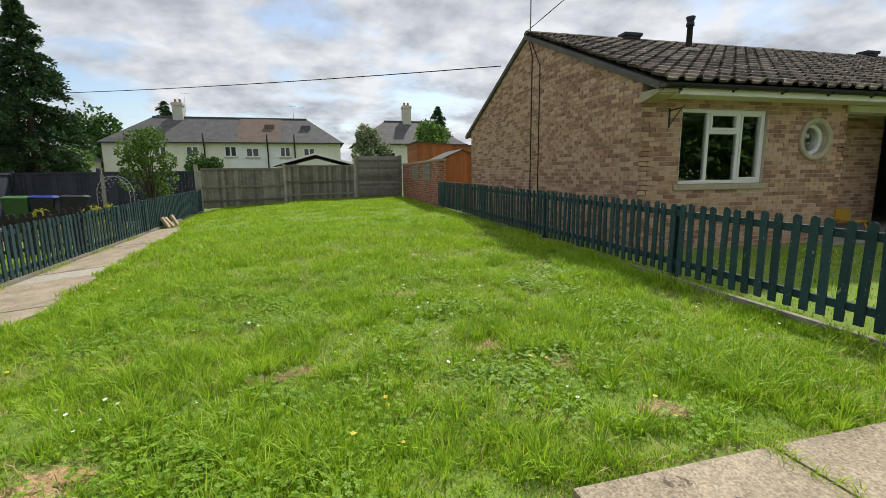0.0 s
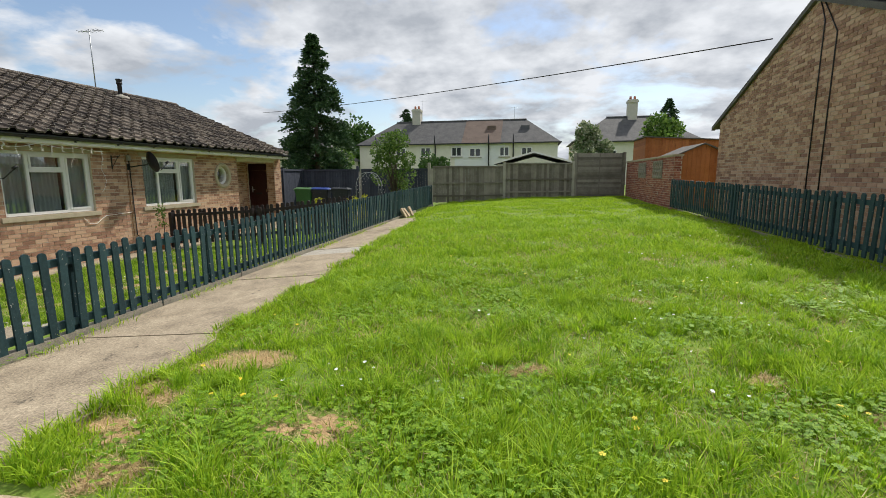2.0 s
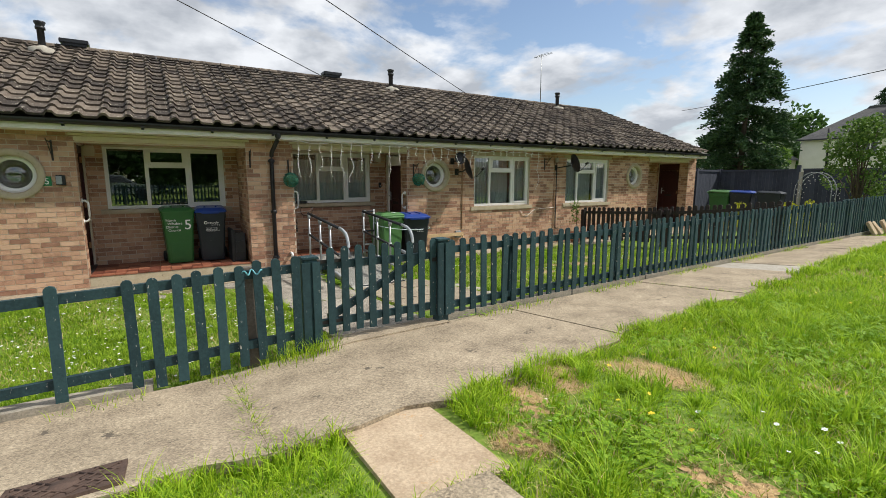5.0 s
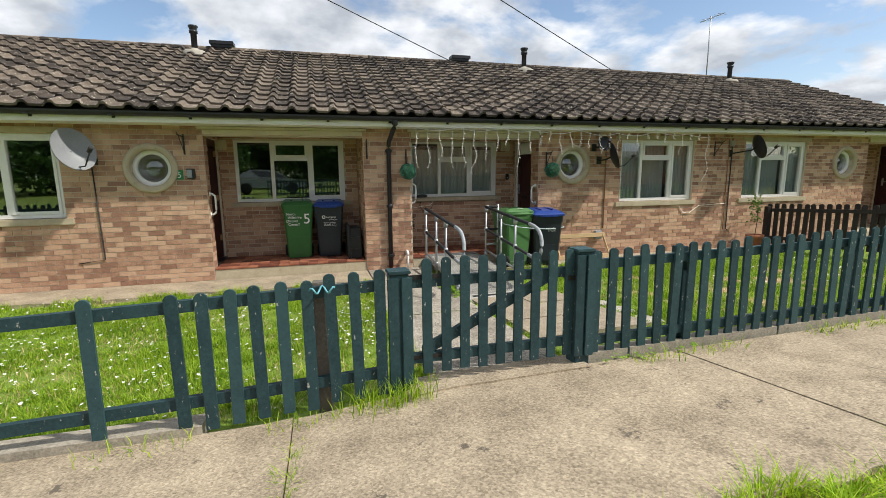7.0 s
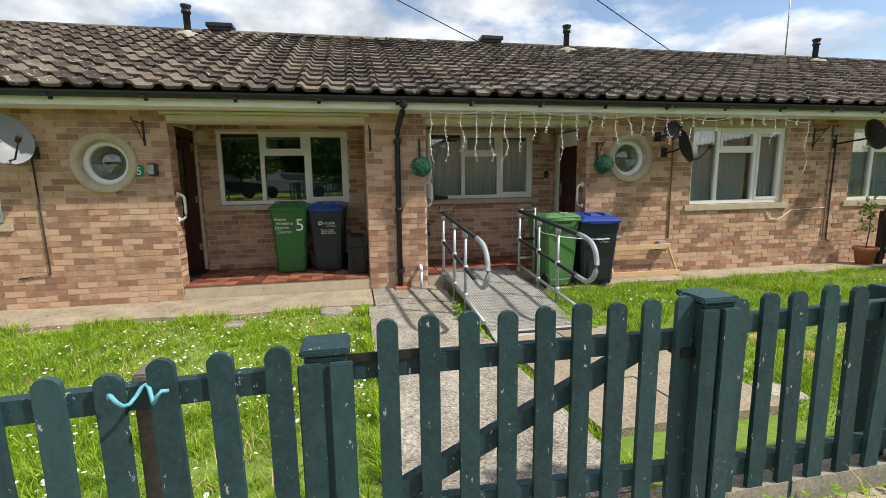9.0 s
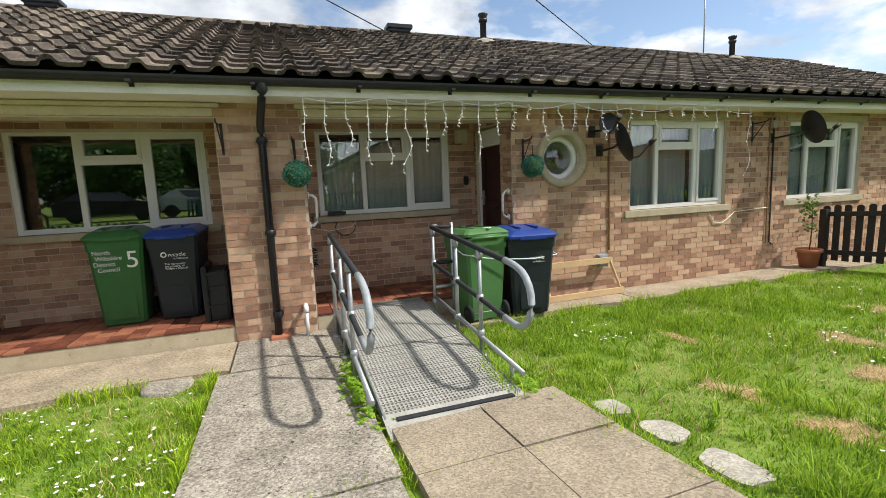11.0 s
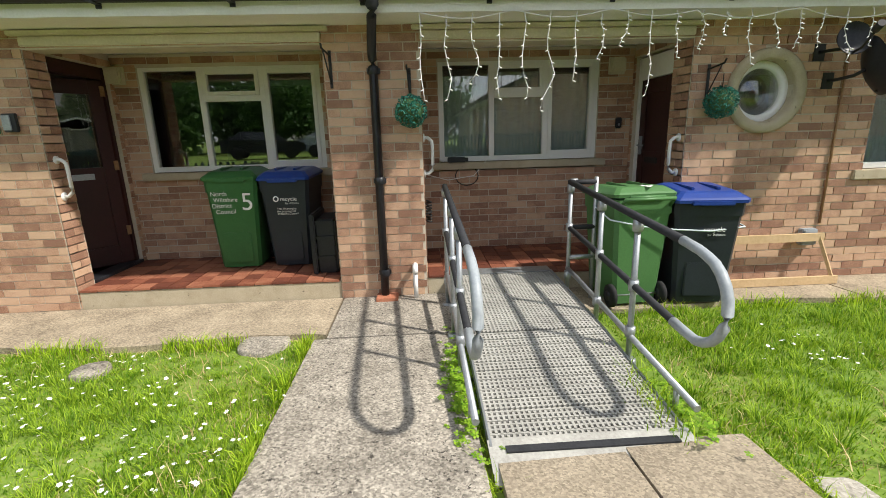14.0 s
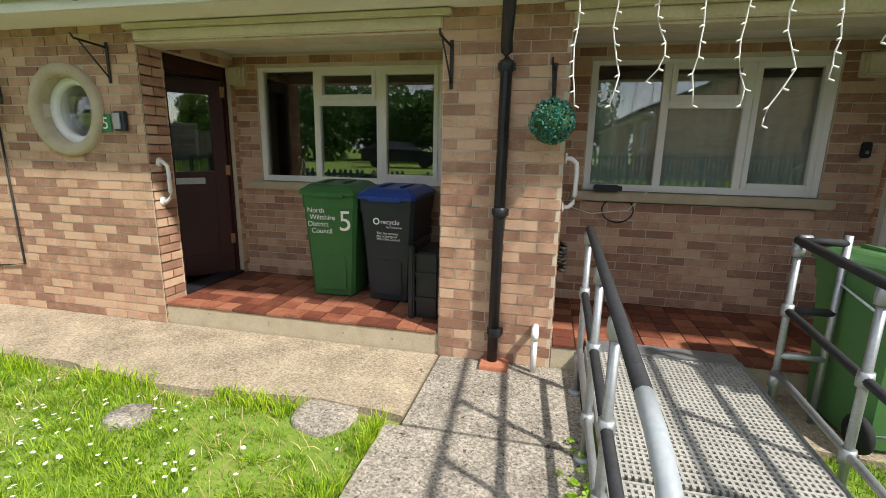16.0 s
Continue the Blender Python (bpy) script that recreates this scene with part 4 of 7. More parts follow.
G0, G1 = RYF, RYF + 8.3
apex = (G0 + G1) / 2


def gable_line(z):
    s = max(0.0, (z - 2.63) / (RIDGE_Z - 0.12 - 2.63)) * (G1 - G0) / 2
    return G0 + s, G1 - s


bm = bmesh.new()
prof = [(G0, -0.5), (G1, -0.5), (G1, 2.64), (apex, RIDGE_Z - 0.1), (G0, 2.64)]
f1 = [bm.verts.new((u, -0.002, z)) for u, z in prof]
f2 = [bm.verts.new((u, -0.2, z)) for u, z in prof]
bm.faces.new(f1), bm.faces.new(f2[::-1])
for i in range(5):
    bm.faces.new((f1[i], f2[i], f2[(i + 1) % 5], f1[(i + 1) % 5]))
bmesh.ops.recalc_face_normals(bm, faces=bm.faces)
bm.transform(m_g)
wg = tagged(part("wall_right_gable", bm, M_MORTAR), "tall buff brick gable wall without windows", "wall", kind="structure")
lay_bricks(wg, m_g, brick_rects(G0, G1, -0.225, 63, (), (), gable_line, seed=30), M_BRICK, lambda u, z: u < 7.0 and z > 0.6)
solid_wall("wall_right_back", wall_frame((0, G1, RZ), (0, 1, 0)), RXG, 34, -0.5, 2.4, 0.2, [], M_BRICK, "plain brick back wall")
m_rp = wall_frame((0, RYF + 1.12, RZ), (0, -1, 0))
wrp = solid_wall("wall_right_porch", m_rp, -21.2, -18.3, -0.4, 2.4, 0.2, [], M_MORTAR, "brick wall at the back of a porch")
lay_bricks(wrp, m_rp, brick_rects(-21.2, -18.3, 0.0, 31, seed=77), M_BRICK)
solid_wall("wall_right_side", wall_frame((18.5, 0, RZ), (1, 0, 0)), -RYF - 1.12, -RYF, -0.4, 2.4, 0.15, [], M_BRICK, "brick side wall of a porch")
tagged(part("ceiling_right", boxes((RXG + 0.25, 33.8, RYF + 0.01, G1 - 0.25, RZ + 2.39, RZ + 2.43)), M_RENDER), "pale ceiling", "ceiling", kind="structure")
# bungalow rooms: shade indoors painted into wall and floor alike
tagged(part("wall_right_inner", boxes((RXG + 0.3, 33.8, RYF + 3.4, RYF + 3.5, RZ, RZ + 2.38)), M_ROOM_DIM), "inner wall coloured dark for the dim room", "wall", kind="structure")
tagged(part("floor_right", boxes((RXG + 0.25, 33.8, RYF + 0.25, G1 - 0.25, RZ - 0.1, RZ + 0.12)), M_ROOM_DIM), "indoor floor coloured dark for the dim room", "floor", kind="structure")
three_light_window("window_9", wall_frame((16.72, RYF + 0.02, WIN_Z0 + RZ), (0, -1, 0)), 1.72, 1.19, (0.31, 0.67), 0.70, "white plastic casement window beside a shaded gable", "dark")
round_window("window_10", wall_frame((-r_round[0], RYF - 0.004, r_round[1] + RZ), (0, -1, 0)), "round porthole window in the bungalow's shaded front")
three_light_window("window_11", wall_frame((18.515, RYF + 0.85, 1.16 + RZ), (1, 0, 0)), 0.6, 1.1, (0.33, 0.67), 0.68, "narrow white porch side window", "dark", 0.08)
tagged(part("beam_right", boxes((18.45, 20.95, RYF - 0.05, RYF + 0.16, RZ + 2.26, RZ + 2.376), bevel=0.008), M_CREAM), "cream concrete beam over a porch", "beam", kind="structure")
tagged(part("fascia_right", boxes((RXG + 0.35, 34, RYF - 0.385, RYF - 0.36, RZ + 2.385, RZ + 2.50)), M_PAINT), "white painted fascia board", "fascia", kind="structure")
tagged(part("soffit_right", boxes((RXG + 0.02, 34, RYF - 0.358, RYF, RZ + 2.384, RZ + 2.40)), M_PAINT), "white painted soffit board", "soffit", kind="structure")
bm = boxes((RXG - 0.03, RXG + 0.3, RYF - 0.40, RYF + 0.02, RZ + 2.30, RZ + 2.46))
for v in bm.verts:
    if v.co.z < RZ + 2.35 and v.co.y < RYF - 0.3:
        v.co.z += 0.10
tagged(part("corbel", bm, M_STONE), "stepped stone kneeler under the gable eave", "corbel", kind="structure")
gutter("gutter_2", m_r, -34, -RXG - 0.05, 2.525)
tiled_roof("roof_2", m_r, -34, -RXG + 0.06, "brown interlocking tile roof of a bungalow", None)
for sg in (1, -1):
    bm = bmesh.new()
    y0 = RYF - EAVE_OUT if sg > 0 else G1 + EAVE_OUT
    a = [Vector((RXG - 0.07, y0, RZ + EAVE_Z - 0.02)), Vector((RXG - 0.07, apex, RZ + RIDGE_Z - 0.02))]
    up, low = [bm.verts.new(p) for p in a], [bm.verts.new(p - Vector((0, 0, 0.10))) for p in a]
    up2, low2 = [bm.verts.new(p + Vector((0.09, 0, 0))) for p in a], [bm.verts.new(p + Vector((0.09, 0, -0.10))) for p in a]
    for q in ((up[0], up[1], low[1], low[0]), (up2[0], low2[0], low2[1], up2[1]), (low[0], low[1], low2[1], low2[0]), (up[0], up2[0], up2[1], up[1])):
        bm.faces.new(q)
    tagged(part("verge", bm, M_FELT), "dark verge board along the gable", "verge", kind="structure")
flue(m_r, -17.6, 0.72, 0.0, 0.75)
for x in (17.0, 25.0):
    ob = tagged(part("ridge_vent", boxes((-0.25, 0.25, -0.16, 0.16, 0.02, 0.10), (-0.21, 0.21, -0.13, 0.13, -0.04, 0.03), bevel=0.01), M_BLACK), "flat black vent on the roof ridge", "roof vent")
    ob.matrix_world = m_r @ Matrix.Translation((-x, RIDGE_OUT, RIDGE_Z + 0.08))
tagged(part("cable", tubed([(RXG - 0.015, 8.35, RZ + 0.1), (RXG - 0.015, 8.35, RZ + 3.9), (RXG - 0.015, 8.6, RZ + 4.4)], 0.012, 6), M_DARKIRON), "thin dark cable down the gable wall", "cable")
tagged(part("cable", tubed([(RXG - 0.015, 7.95, RZ + 0.1), (RXG - 0.015, 7.95, RZ + 3.6), (RXG - 0.015, 8.5, RZ + 4.35)], 0.012, 6), M_DARKIRON), "thin dark cable down the gable wall", "cable")


# ---------------- picket fences ----------------
def picket_mesh(w=0.07, h=0.84, d=0.02):
    """A round-topped pale."""
    bm = bmesh.new()
    prof = [(-w / 2, 0), (w / 2, 0), (w / 2, h - 0.03)] + [(w / 2 * math.cos(a), h - 0.03 + 0.03 * math.sin(a)) for a in np.linspace(0.35, math.pi - 0.35, 5)] + [(-w / 2, h - 0.03)]
    a = [bm.verts.new((0.0, y, z)) for y, z in prof]
    b = [bm.verts.new((d, y, z)) for y, z in prof]
    bm.faces.new(a[::-1]), bm.faces.new(b)
    for i in range(len(prof)):
        bm.faces.new((a[i], a[(i + 1) % len(prof)], b[(i + 1) % len(prof)], b[i]))
    bmesh.ops.recalc_face_normals(bm, faces=bm.faces)
    me = bpy.data.meshes.new("picket")
    bm.to_mesh(me)
    bm.free()
    return me


PICKET, PICKET_DARK = picket_mesh(), picket_mesh(0.085, 0.86)
PICKET.materials.append(M_GREEN)
PICKET_DARK.materials.append(M_DARKWOOD)
fence_rng = random.Random(5)


def bar(a, b, w, h, material, name, parent):
    """A squared bar from a to b."""
    a, b = Vector(a), Vector(b)
    d = b - a
    side = d.cross(Vector((0, 0, 1))).normalized() * w / 2
    up = Vector((0, 0, h / 2))
    bm = bmesh.new()
    r = [[bm.verts.new(p + s * side + t * up) for s, t in ((-1, -1), (1, -1), (1, 1), (-1, 1))] for p in (a, b)]
    for i in range(4):
        bm.faces.new((r[0][i], r[0][(i + 1) % 4], r[1][(i + 1) % 4], r[1][i]))
    bm.faces.new(r[0][::-1]), bm.faces.new(r[1])
    bmesh.ops.recalc_face_normals(bm, faces=bm.faces)
    return part(name, bm, material, parent)


def picket_run(a, b, label, pitch=0.142, base=0.10, mesh=PICKET, rail_mat=M_GREEN, front=1, posts=(), skip=(), top=0.72, group="green picket fences", height=None):
    """A run of pales on two rails between plan points a and b; front: the side of the rails on which the pales stand."""
    a, b = Vector(a), Vector(b)
    d = b - a
    n = int(d.length / pitch)
    fence = empty("picket_fence", Matrix.Translation((a.x, a.y, 0)), label, "fence", group)
    turn = math.atan2(d.y, d.x) - math.pi / 2
    out = Vector((math.cos(turn), math.sin(turn)))
    for i in range(n + 1):
        if i in skip:
            continue
        p = a + d * (i / n)
        ob = new("picket", mesh)
        ob.parent = fence
        z = float(gz(p.x, p.y)) + base
        q = p + out * (0.022 * front if front > 0 else -0.042)
        ob.matrix_basis = Matrix.Translation((q.x - a.x, q.y - a.y, z + fence_rng.uniform(-0.012, 0.012))) @ pose(0, 0, 0, fence_rng.uniform(-1.3, 1.3), fence_rng.uniform(-0.8, 0.8), math.degrees(turn))
        if height:
            ob.scale = (1, 1, height)
    steps = max(1, int(d.length / 2.0))
    for k in range(steps):
        p, q = a + d * (k / steps), a + d * ((k + 1) / steps)
        for hz in (base + 0.13, base + top):
            bar((p.x - a.x, p.y - a.y, float(gz(p.x, p.y)) + hz), (q.x - a.x, q.y - a.y, float(gz(q.x, q.y)) + hz), 0.04, 0.07, rail_mat, "rail", fence)
    for t in posts:
        p = a + d * t - out * 0.06 * front
        z = float(gz(p.x, p.y))
        ob = part("post", boxes((-0.045, 0.045, -0.045, 0.045, -0.1, base + 0.80), bevel=0.006), M_GREYWOOD if a.y < 0 and a.x < 6 else rail_mat, fence)
        ob.location = (p.x - a.x, p.y - a.y, z)
    return fence


picket_run((FENCE_X + 0.05, -13.497), (FENCE_X + 0.03, -0.43), "dark green picket fence with chipped paint and missing pales", posts=(0.35, 0.55, 0.78, 0.972), skip=(80, 79, 77, 76, 75, 68, 60), base=0.055, pitch=0.1468)
picket_run((FENCE_X - 0.03, 1.18), (FENCE_X - 0.03, 11.7), "dark green picket fence on a concrete kerb", posts=(0.0, 0.078, 0.26, 0.44, 0.66, 0.88), base=0.03)
picket_run((FENCE_X - 0.03, 12.0), (4.75, 18.4), "dark green picket fence running down to the board fence", posts=(0.0, 0.5), base=0.06)
picket_run((13.62, -3.0), (13.38, 13.7), "long dark green picket fence beside the gable", front=-1, posts=(0.02, 0.15, 0.35, 0.55, 0.75), base=0.08, pitch=0.146)
picket_run((0.32, 8.45), (2.35, 8.95), "dark brown stained picket panel beside the wall", pitch=0.13, base=0.10, mesh=PICKET_DARK, rail_mat=M_DARKWOOD, front=-1, posts=(0.0, 0.95), group="dark brown picket panels")
picket_run((2.45, 8.98), (4.75, 9.2), "dark brown stained picket panel across the garden", pitch=0.13, base=0.10, mesh=PICKET_DARK, rail_mat=M_DARKWOOD, front=-1, posts=(0.0, 0.95), group="dark brown picket panels")


def gate_post(x, y, h=0.98, w=0.062):
    z = float(gz(x, y))
    ob = empty("gate_post", Matrix.Translation((x, y, z)), "square dark green gate post with a flat cap", "post", "gate posts")
    part("shaft", boxes((-w, w, -w, w, -0.1, h), bevel=0.006), M_GREEN, ob)
    part("cap", boxes((-w - 0.012, w + 0.012, -w - 0.012, w + 0.012, h, h + 0.022), bevel=0.005), M_GREEN, ob)
    for s in (-1, 1):
        part("cover_board", boxes((w, w + 0.02, s * 0.045 - 0.036, s * 0.045 + 0.036, 0.08, h - 0.02), bevel=0.004), M_GREEN, ob)


gate_post(FENCE_X - 0.02, -0.30, 0.83)
gate_post(FENCE_X - 0.02, 1.06, 0.86)
gate_post(4.88, 11.84, 0.86)

# the gate stands shut between its posts
gate = empty("garden_gate", Matrix.Translation((FENCE_X - 0.03, -0.22, float(gz(FENCE_X, 0.4)))), "dark green picket garden gate with a diagonal brace, shut", "gate")
for i in range(9):
    ob = new("picket", PICKET)
    ob.parent = gate
    ob.location = (0.022, 0.11 + i * 0.133, 0.085 + 0.004 * (i % 3))
    ob.scale = (1, 0.95, 0.95)
for z in (0.19, 0.72):
    part("rail", boxes((-0.02, 0.02, 0.0, 1.19, z - 0.035, z + 0.035), bevel=0.003), M_GREEN, gate)
bar((-0.002, 0.08, 0.23), (-0.002, 1.08, 0.72), 0.04, 0.075, M_GREEN, "brace", gate)
part("latch", boxes((-0.03, 0.05, 1.16, 1.24, 0.66, 0.70), bevel=0.004), M_DARKIRON, gate)
for z in (0.2, 0.76):
    part("hinge", boxes((0.02, 0.026, -0.06, 0.25, z - 0.015, z + 0.015)), M_DARKIRON, gate)
cord = tagged(part("cord", tubed([(FENCE_X + 0.10 + 0.03 * math.sin(3 * t), -0.86 + 0.05 * t, float(gz(5, -0.8)) + 0.82 + 0.02 * math.sin(5 * t)) for t in np.linspace(0, 3, 16)], 0.006, 5), mat("blue_cord", (0.10, 0.35, 0.42), (0.18, 0.45, 0.52), 20, 0.8)), "pale blue cord tied round the fence rail", "cord")


# ---------------- board fences, sheds ----------------
def board_fence(a, b, bays, h, material, label, post_mat=M_POST, lap=False, board=0.125, mid=True):
    a, b = Vector(a), Vector(b)
    f = empty("board_fence", Matrix.Translation((a.x, a.y, 0)), label, "fence", "boundary fences")
    d = (b - a) / bays
    turn = math.atan2(d.y, d.x)
    shared = {}
    for k in range(bays + 1):
        p = a + d * k
        z = float(gz(p.x, p.y))
        ob = part("post", boxes((-0.06, 0.06, -0.06, 0.06, -0.2, h + 0.04), bevel=0.008), post_mat, f)
        ob.matrix_basis = Matrix.Translation((p.x - a.x, p.y - a.y, z)) @ pose(0, 0, 0, 0, 0, math.degrees(turn))
    for k in range(bays):
        p = a + d * k
        z = float(gz(p.x + d.x / 2, p.y + d.y / 2))
        base = Matrix.Translation((p.x - a.x, p.y - a.y, z)) @ pose(0, 0, 0, 0, 0, math.degrees(turn))
        L = d.length
        if lap:
            n = int(h / 0.11)
            for i in range(n):
                bm = boxes((0.07, L - 0.07, -0.015, 0.005, i * h / n - 0.05, (i + 1) * h / n + 0.01))
                for v in bm.verts:
                    if v.co.z < i * h / n:
                        v.co.y -= 0.014
                ob = part("board", bm, material, f)
                ob.matrix_basis = base
            for u in (0.09, L / 2, L - 0.09):
                ob = part("batten", boxes((u - 0.02, u + 0.02, -0.05, -0.03, -0.03, h)), material, f)
                ob.matrix_basis = base
            continue
        n = int(L / board)
        w = (L - 0.1) / n
        if "b" not in shared:
            me = bpy.data.meshes.new("board")
            bm = boxes((0.004, w - 0.002, 0.0, 0.018, -0.05, h - 0.02))
            bm.to_mesh(me)
            bm.free()
            me.materials.append(material)
            shared["b"] = me
        for i in range(n):
            ob = new("board", shared["b"])
            ob.parent = f
            ob.matrix_basis = base @ Matrix.Translation((0.05 + i * w, 0.0, fence_rng.uniform(-0.012, 0.012)))
        for zz in ((0.25, h * 0.52, h - 0.04) if mid else (h - 0.03,)):
            ob = part("rail", boxes((0.05, L - 0.05, -0.045, -0.002, zz - 0.04, zz + 0.03)), material, f)
            ob.matrix_basis = base
    return f


board_fence((4.75, 18.55), (11.0, 20.95), 2, 1.58, M_GREYWOOD, "weathered grey board fence between concrete posts")
board_fence((11.1, 21.0), (13.3, 21.25), 1, 1.95, M_GREYWOOD, "weathered grey lap fence panel", M_GREYWOOD, lap=True)
board_fence((1.45, 18.45), (4.65, 18.55), 1, 1.85, M_NAVY, "slate blue painted board fence behind the small tree", mid=False)
board_fence((-1.3, 18.3), (1.35, 18.45), 1, 2.1, M_NAVY, "slate blue painted board fence behind the bins", M_NAVY, mid=False)
board_fence((-1.0, 14.4), (-1.32, 18.2), 2, 2.1, M_NAVY, "slate blue painted board fence beside the terrace", M_NAVY, mid=False)

# low red brick wall with a pier at the end of the right-hand fence
m_low = wall_frame((13.42, 0, 0.66), (-1, 0, 0))
wl_low = solid_wall("wall_low", m_low, 13.85, 21.2, -0.3, 1.66, 0.22, [], M_MORTAR, "low dark red brick wall streaked with white")
lay_bricks(wl_low, m_low, brick_rects(13.85, 21.2, 0.0, 22, seed=41), M_BRICK_RED)
m_pier = wall_frame((0, 13.85, 0.66), (0, -1, 0))
lay_bricks(wl_low, m_pier, brick_rects(-13.64, -13.42, 0.0, 22, seed=42), M_BRICK_RED)
for y0 in (15.1, 17.4):
    for i in range(4):
        for j in range(2):
            bm = bar_frame(0.29, 0.29, 0.03, 0.0, 0.03)
            lathe(bm, [(0.085, 0.0), (0.115, 0.0), (0.115, 0.028), (0.085, 0.028), (0.085, 0.0)], 16, "Y", (0.145, 0, 0.145))
            blk = part("screen_block", bm, M_KERB, wl_low, "pierced grey concrete screen block")
            blk.matrix_basis = m_low @ Matrix.Translation((y0 + 0.3 * i, 0.01, 0.98 + 0.3 * j))
tagged(part("coping", boxes((13.38, 13.68, 13.80, 21.25, 2.32, 2.38), bevel=0.01), M_STONE), "weathered coping on the low wall", "coping", kind="structure")


def shed(x0, x1, y0, y1, z0, zl, zr, label, ridge_mid=False):
    """A boarded shed; eave heights zl and zr at its two sides."""
    s = empty("garden_shed", Matrix.Translation((x0, y0, z0)), label, "shed", "orange garden sheds")
    w, d = x1 - x0, y1 - y0
    zm = max(zl, zr) + 0.35 if ridge_mid else None

    def top(u):
        if ridge_mid:
            return zl + (zm - zl) * (1 - abs(u / w - 0.5) * 2)
        return zl + (zr - zl) * u / w
    nb = int(w / 0.13)
    for yy in (0.0, d):
        for i in range(nb):
            a, b = w * i / nb, w * (i + 1) / nb - 0.006
            bm = boxes((a, b, yy, yy + 0.02, 0, 1))
            for v in bm.verts:
                if v.co.z > 0.5:
                    v.co.z = top(v.co.x)
            part("board", bm, M_SHED, s)
    n = int(min(zl, zr) / 0.14)
    for i in range(n):
        part("board", boxes((-0.002, 0.018, 0.02, d, i * zl / n, (i + 1) * zl / n - 0.006)), M_SHED, s)
        part("board", boxes((w - 0.018, w + 0.002, 0.02, d, i * zr / n, (i + 1) * zr / n - 0.006)), M_SHED, s)
    us = [-0.08, w / 2, w + 0.08] if ridge_mid else [-0.08, w + 0.08]
    bm = bmesh.new()
    t = [[bm.verts.new((u, yy, top(min(max(u, 0), w)) + 0.03)) for u in us] for yy in (-0.1, d + 0.1)]
    l = [[bm.verts.new((u, yy, top(min(max(u, 0), w)) - 0.01)) for u in us] for yy in (-0.1, d + 0.1)]
    for i in range(len(us) - 1):
        bm.faces.new((t[0][i], t[0][i + 1], t[1][i + 1], t[1][i]))
        bm.faces.new((l[0][i], l[1][i], l[1][i + 1], l[0][i + 1]))
        for k in (0, 1):
            bm.faces.new((t[k][i], t[k][i + 1], l[k][i + 1], l[k][i]))
    for i in (0, -1):
        bm.faces.new((t[0][i], t[1][i], l[1][i], l[0][i]))
    bmesh.ops.recalc_face_normals(bm, faces=bm.faces)
    part("roof", bm, M_FELT, s, "grey mineral felt roof")


shed(13.75, 15.2, 14.6, 16.8, 0.62, 1.75, 1.75, "small orange-stained garden shed behind the low wall", True)
shed(13.8, 17.2, 19.5, 21.9, 0.68, 2.65, 2.45, "large orange-stained garden shed with a felt roof")

# dropped white slabs by the fence
for k, (x, y, a) in enumerate(((5.12, 13.0, 28), (5.16, 13.25, 35), (5.2, 13.55, 25))):
    ob = tagged(part("paving_offcut", boxes((-0.03, 0.03, -0.1, 0.1, 0, 0.34), bevel=0.01), M_SLABPALE), "pale broken slab leaning by the picket fence", "slab", "leaning slabs")
    ob.matrix_world = Matrix.Translation((x, y, float(gz(x, y)) - 0.01)) @ pose(0, 0, 0, 8, -a, 0)


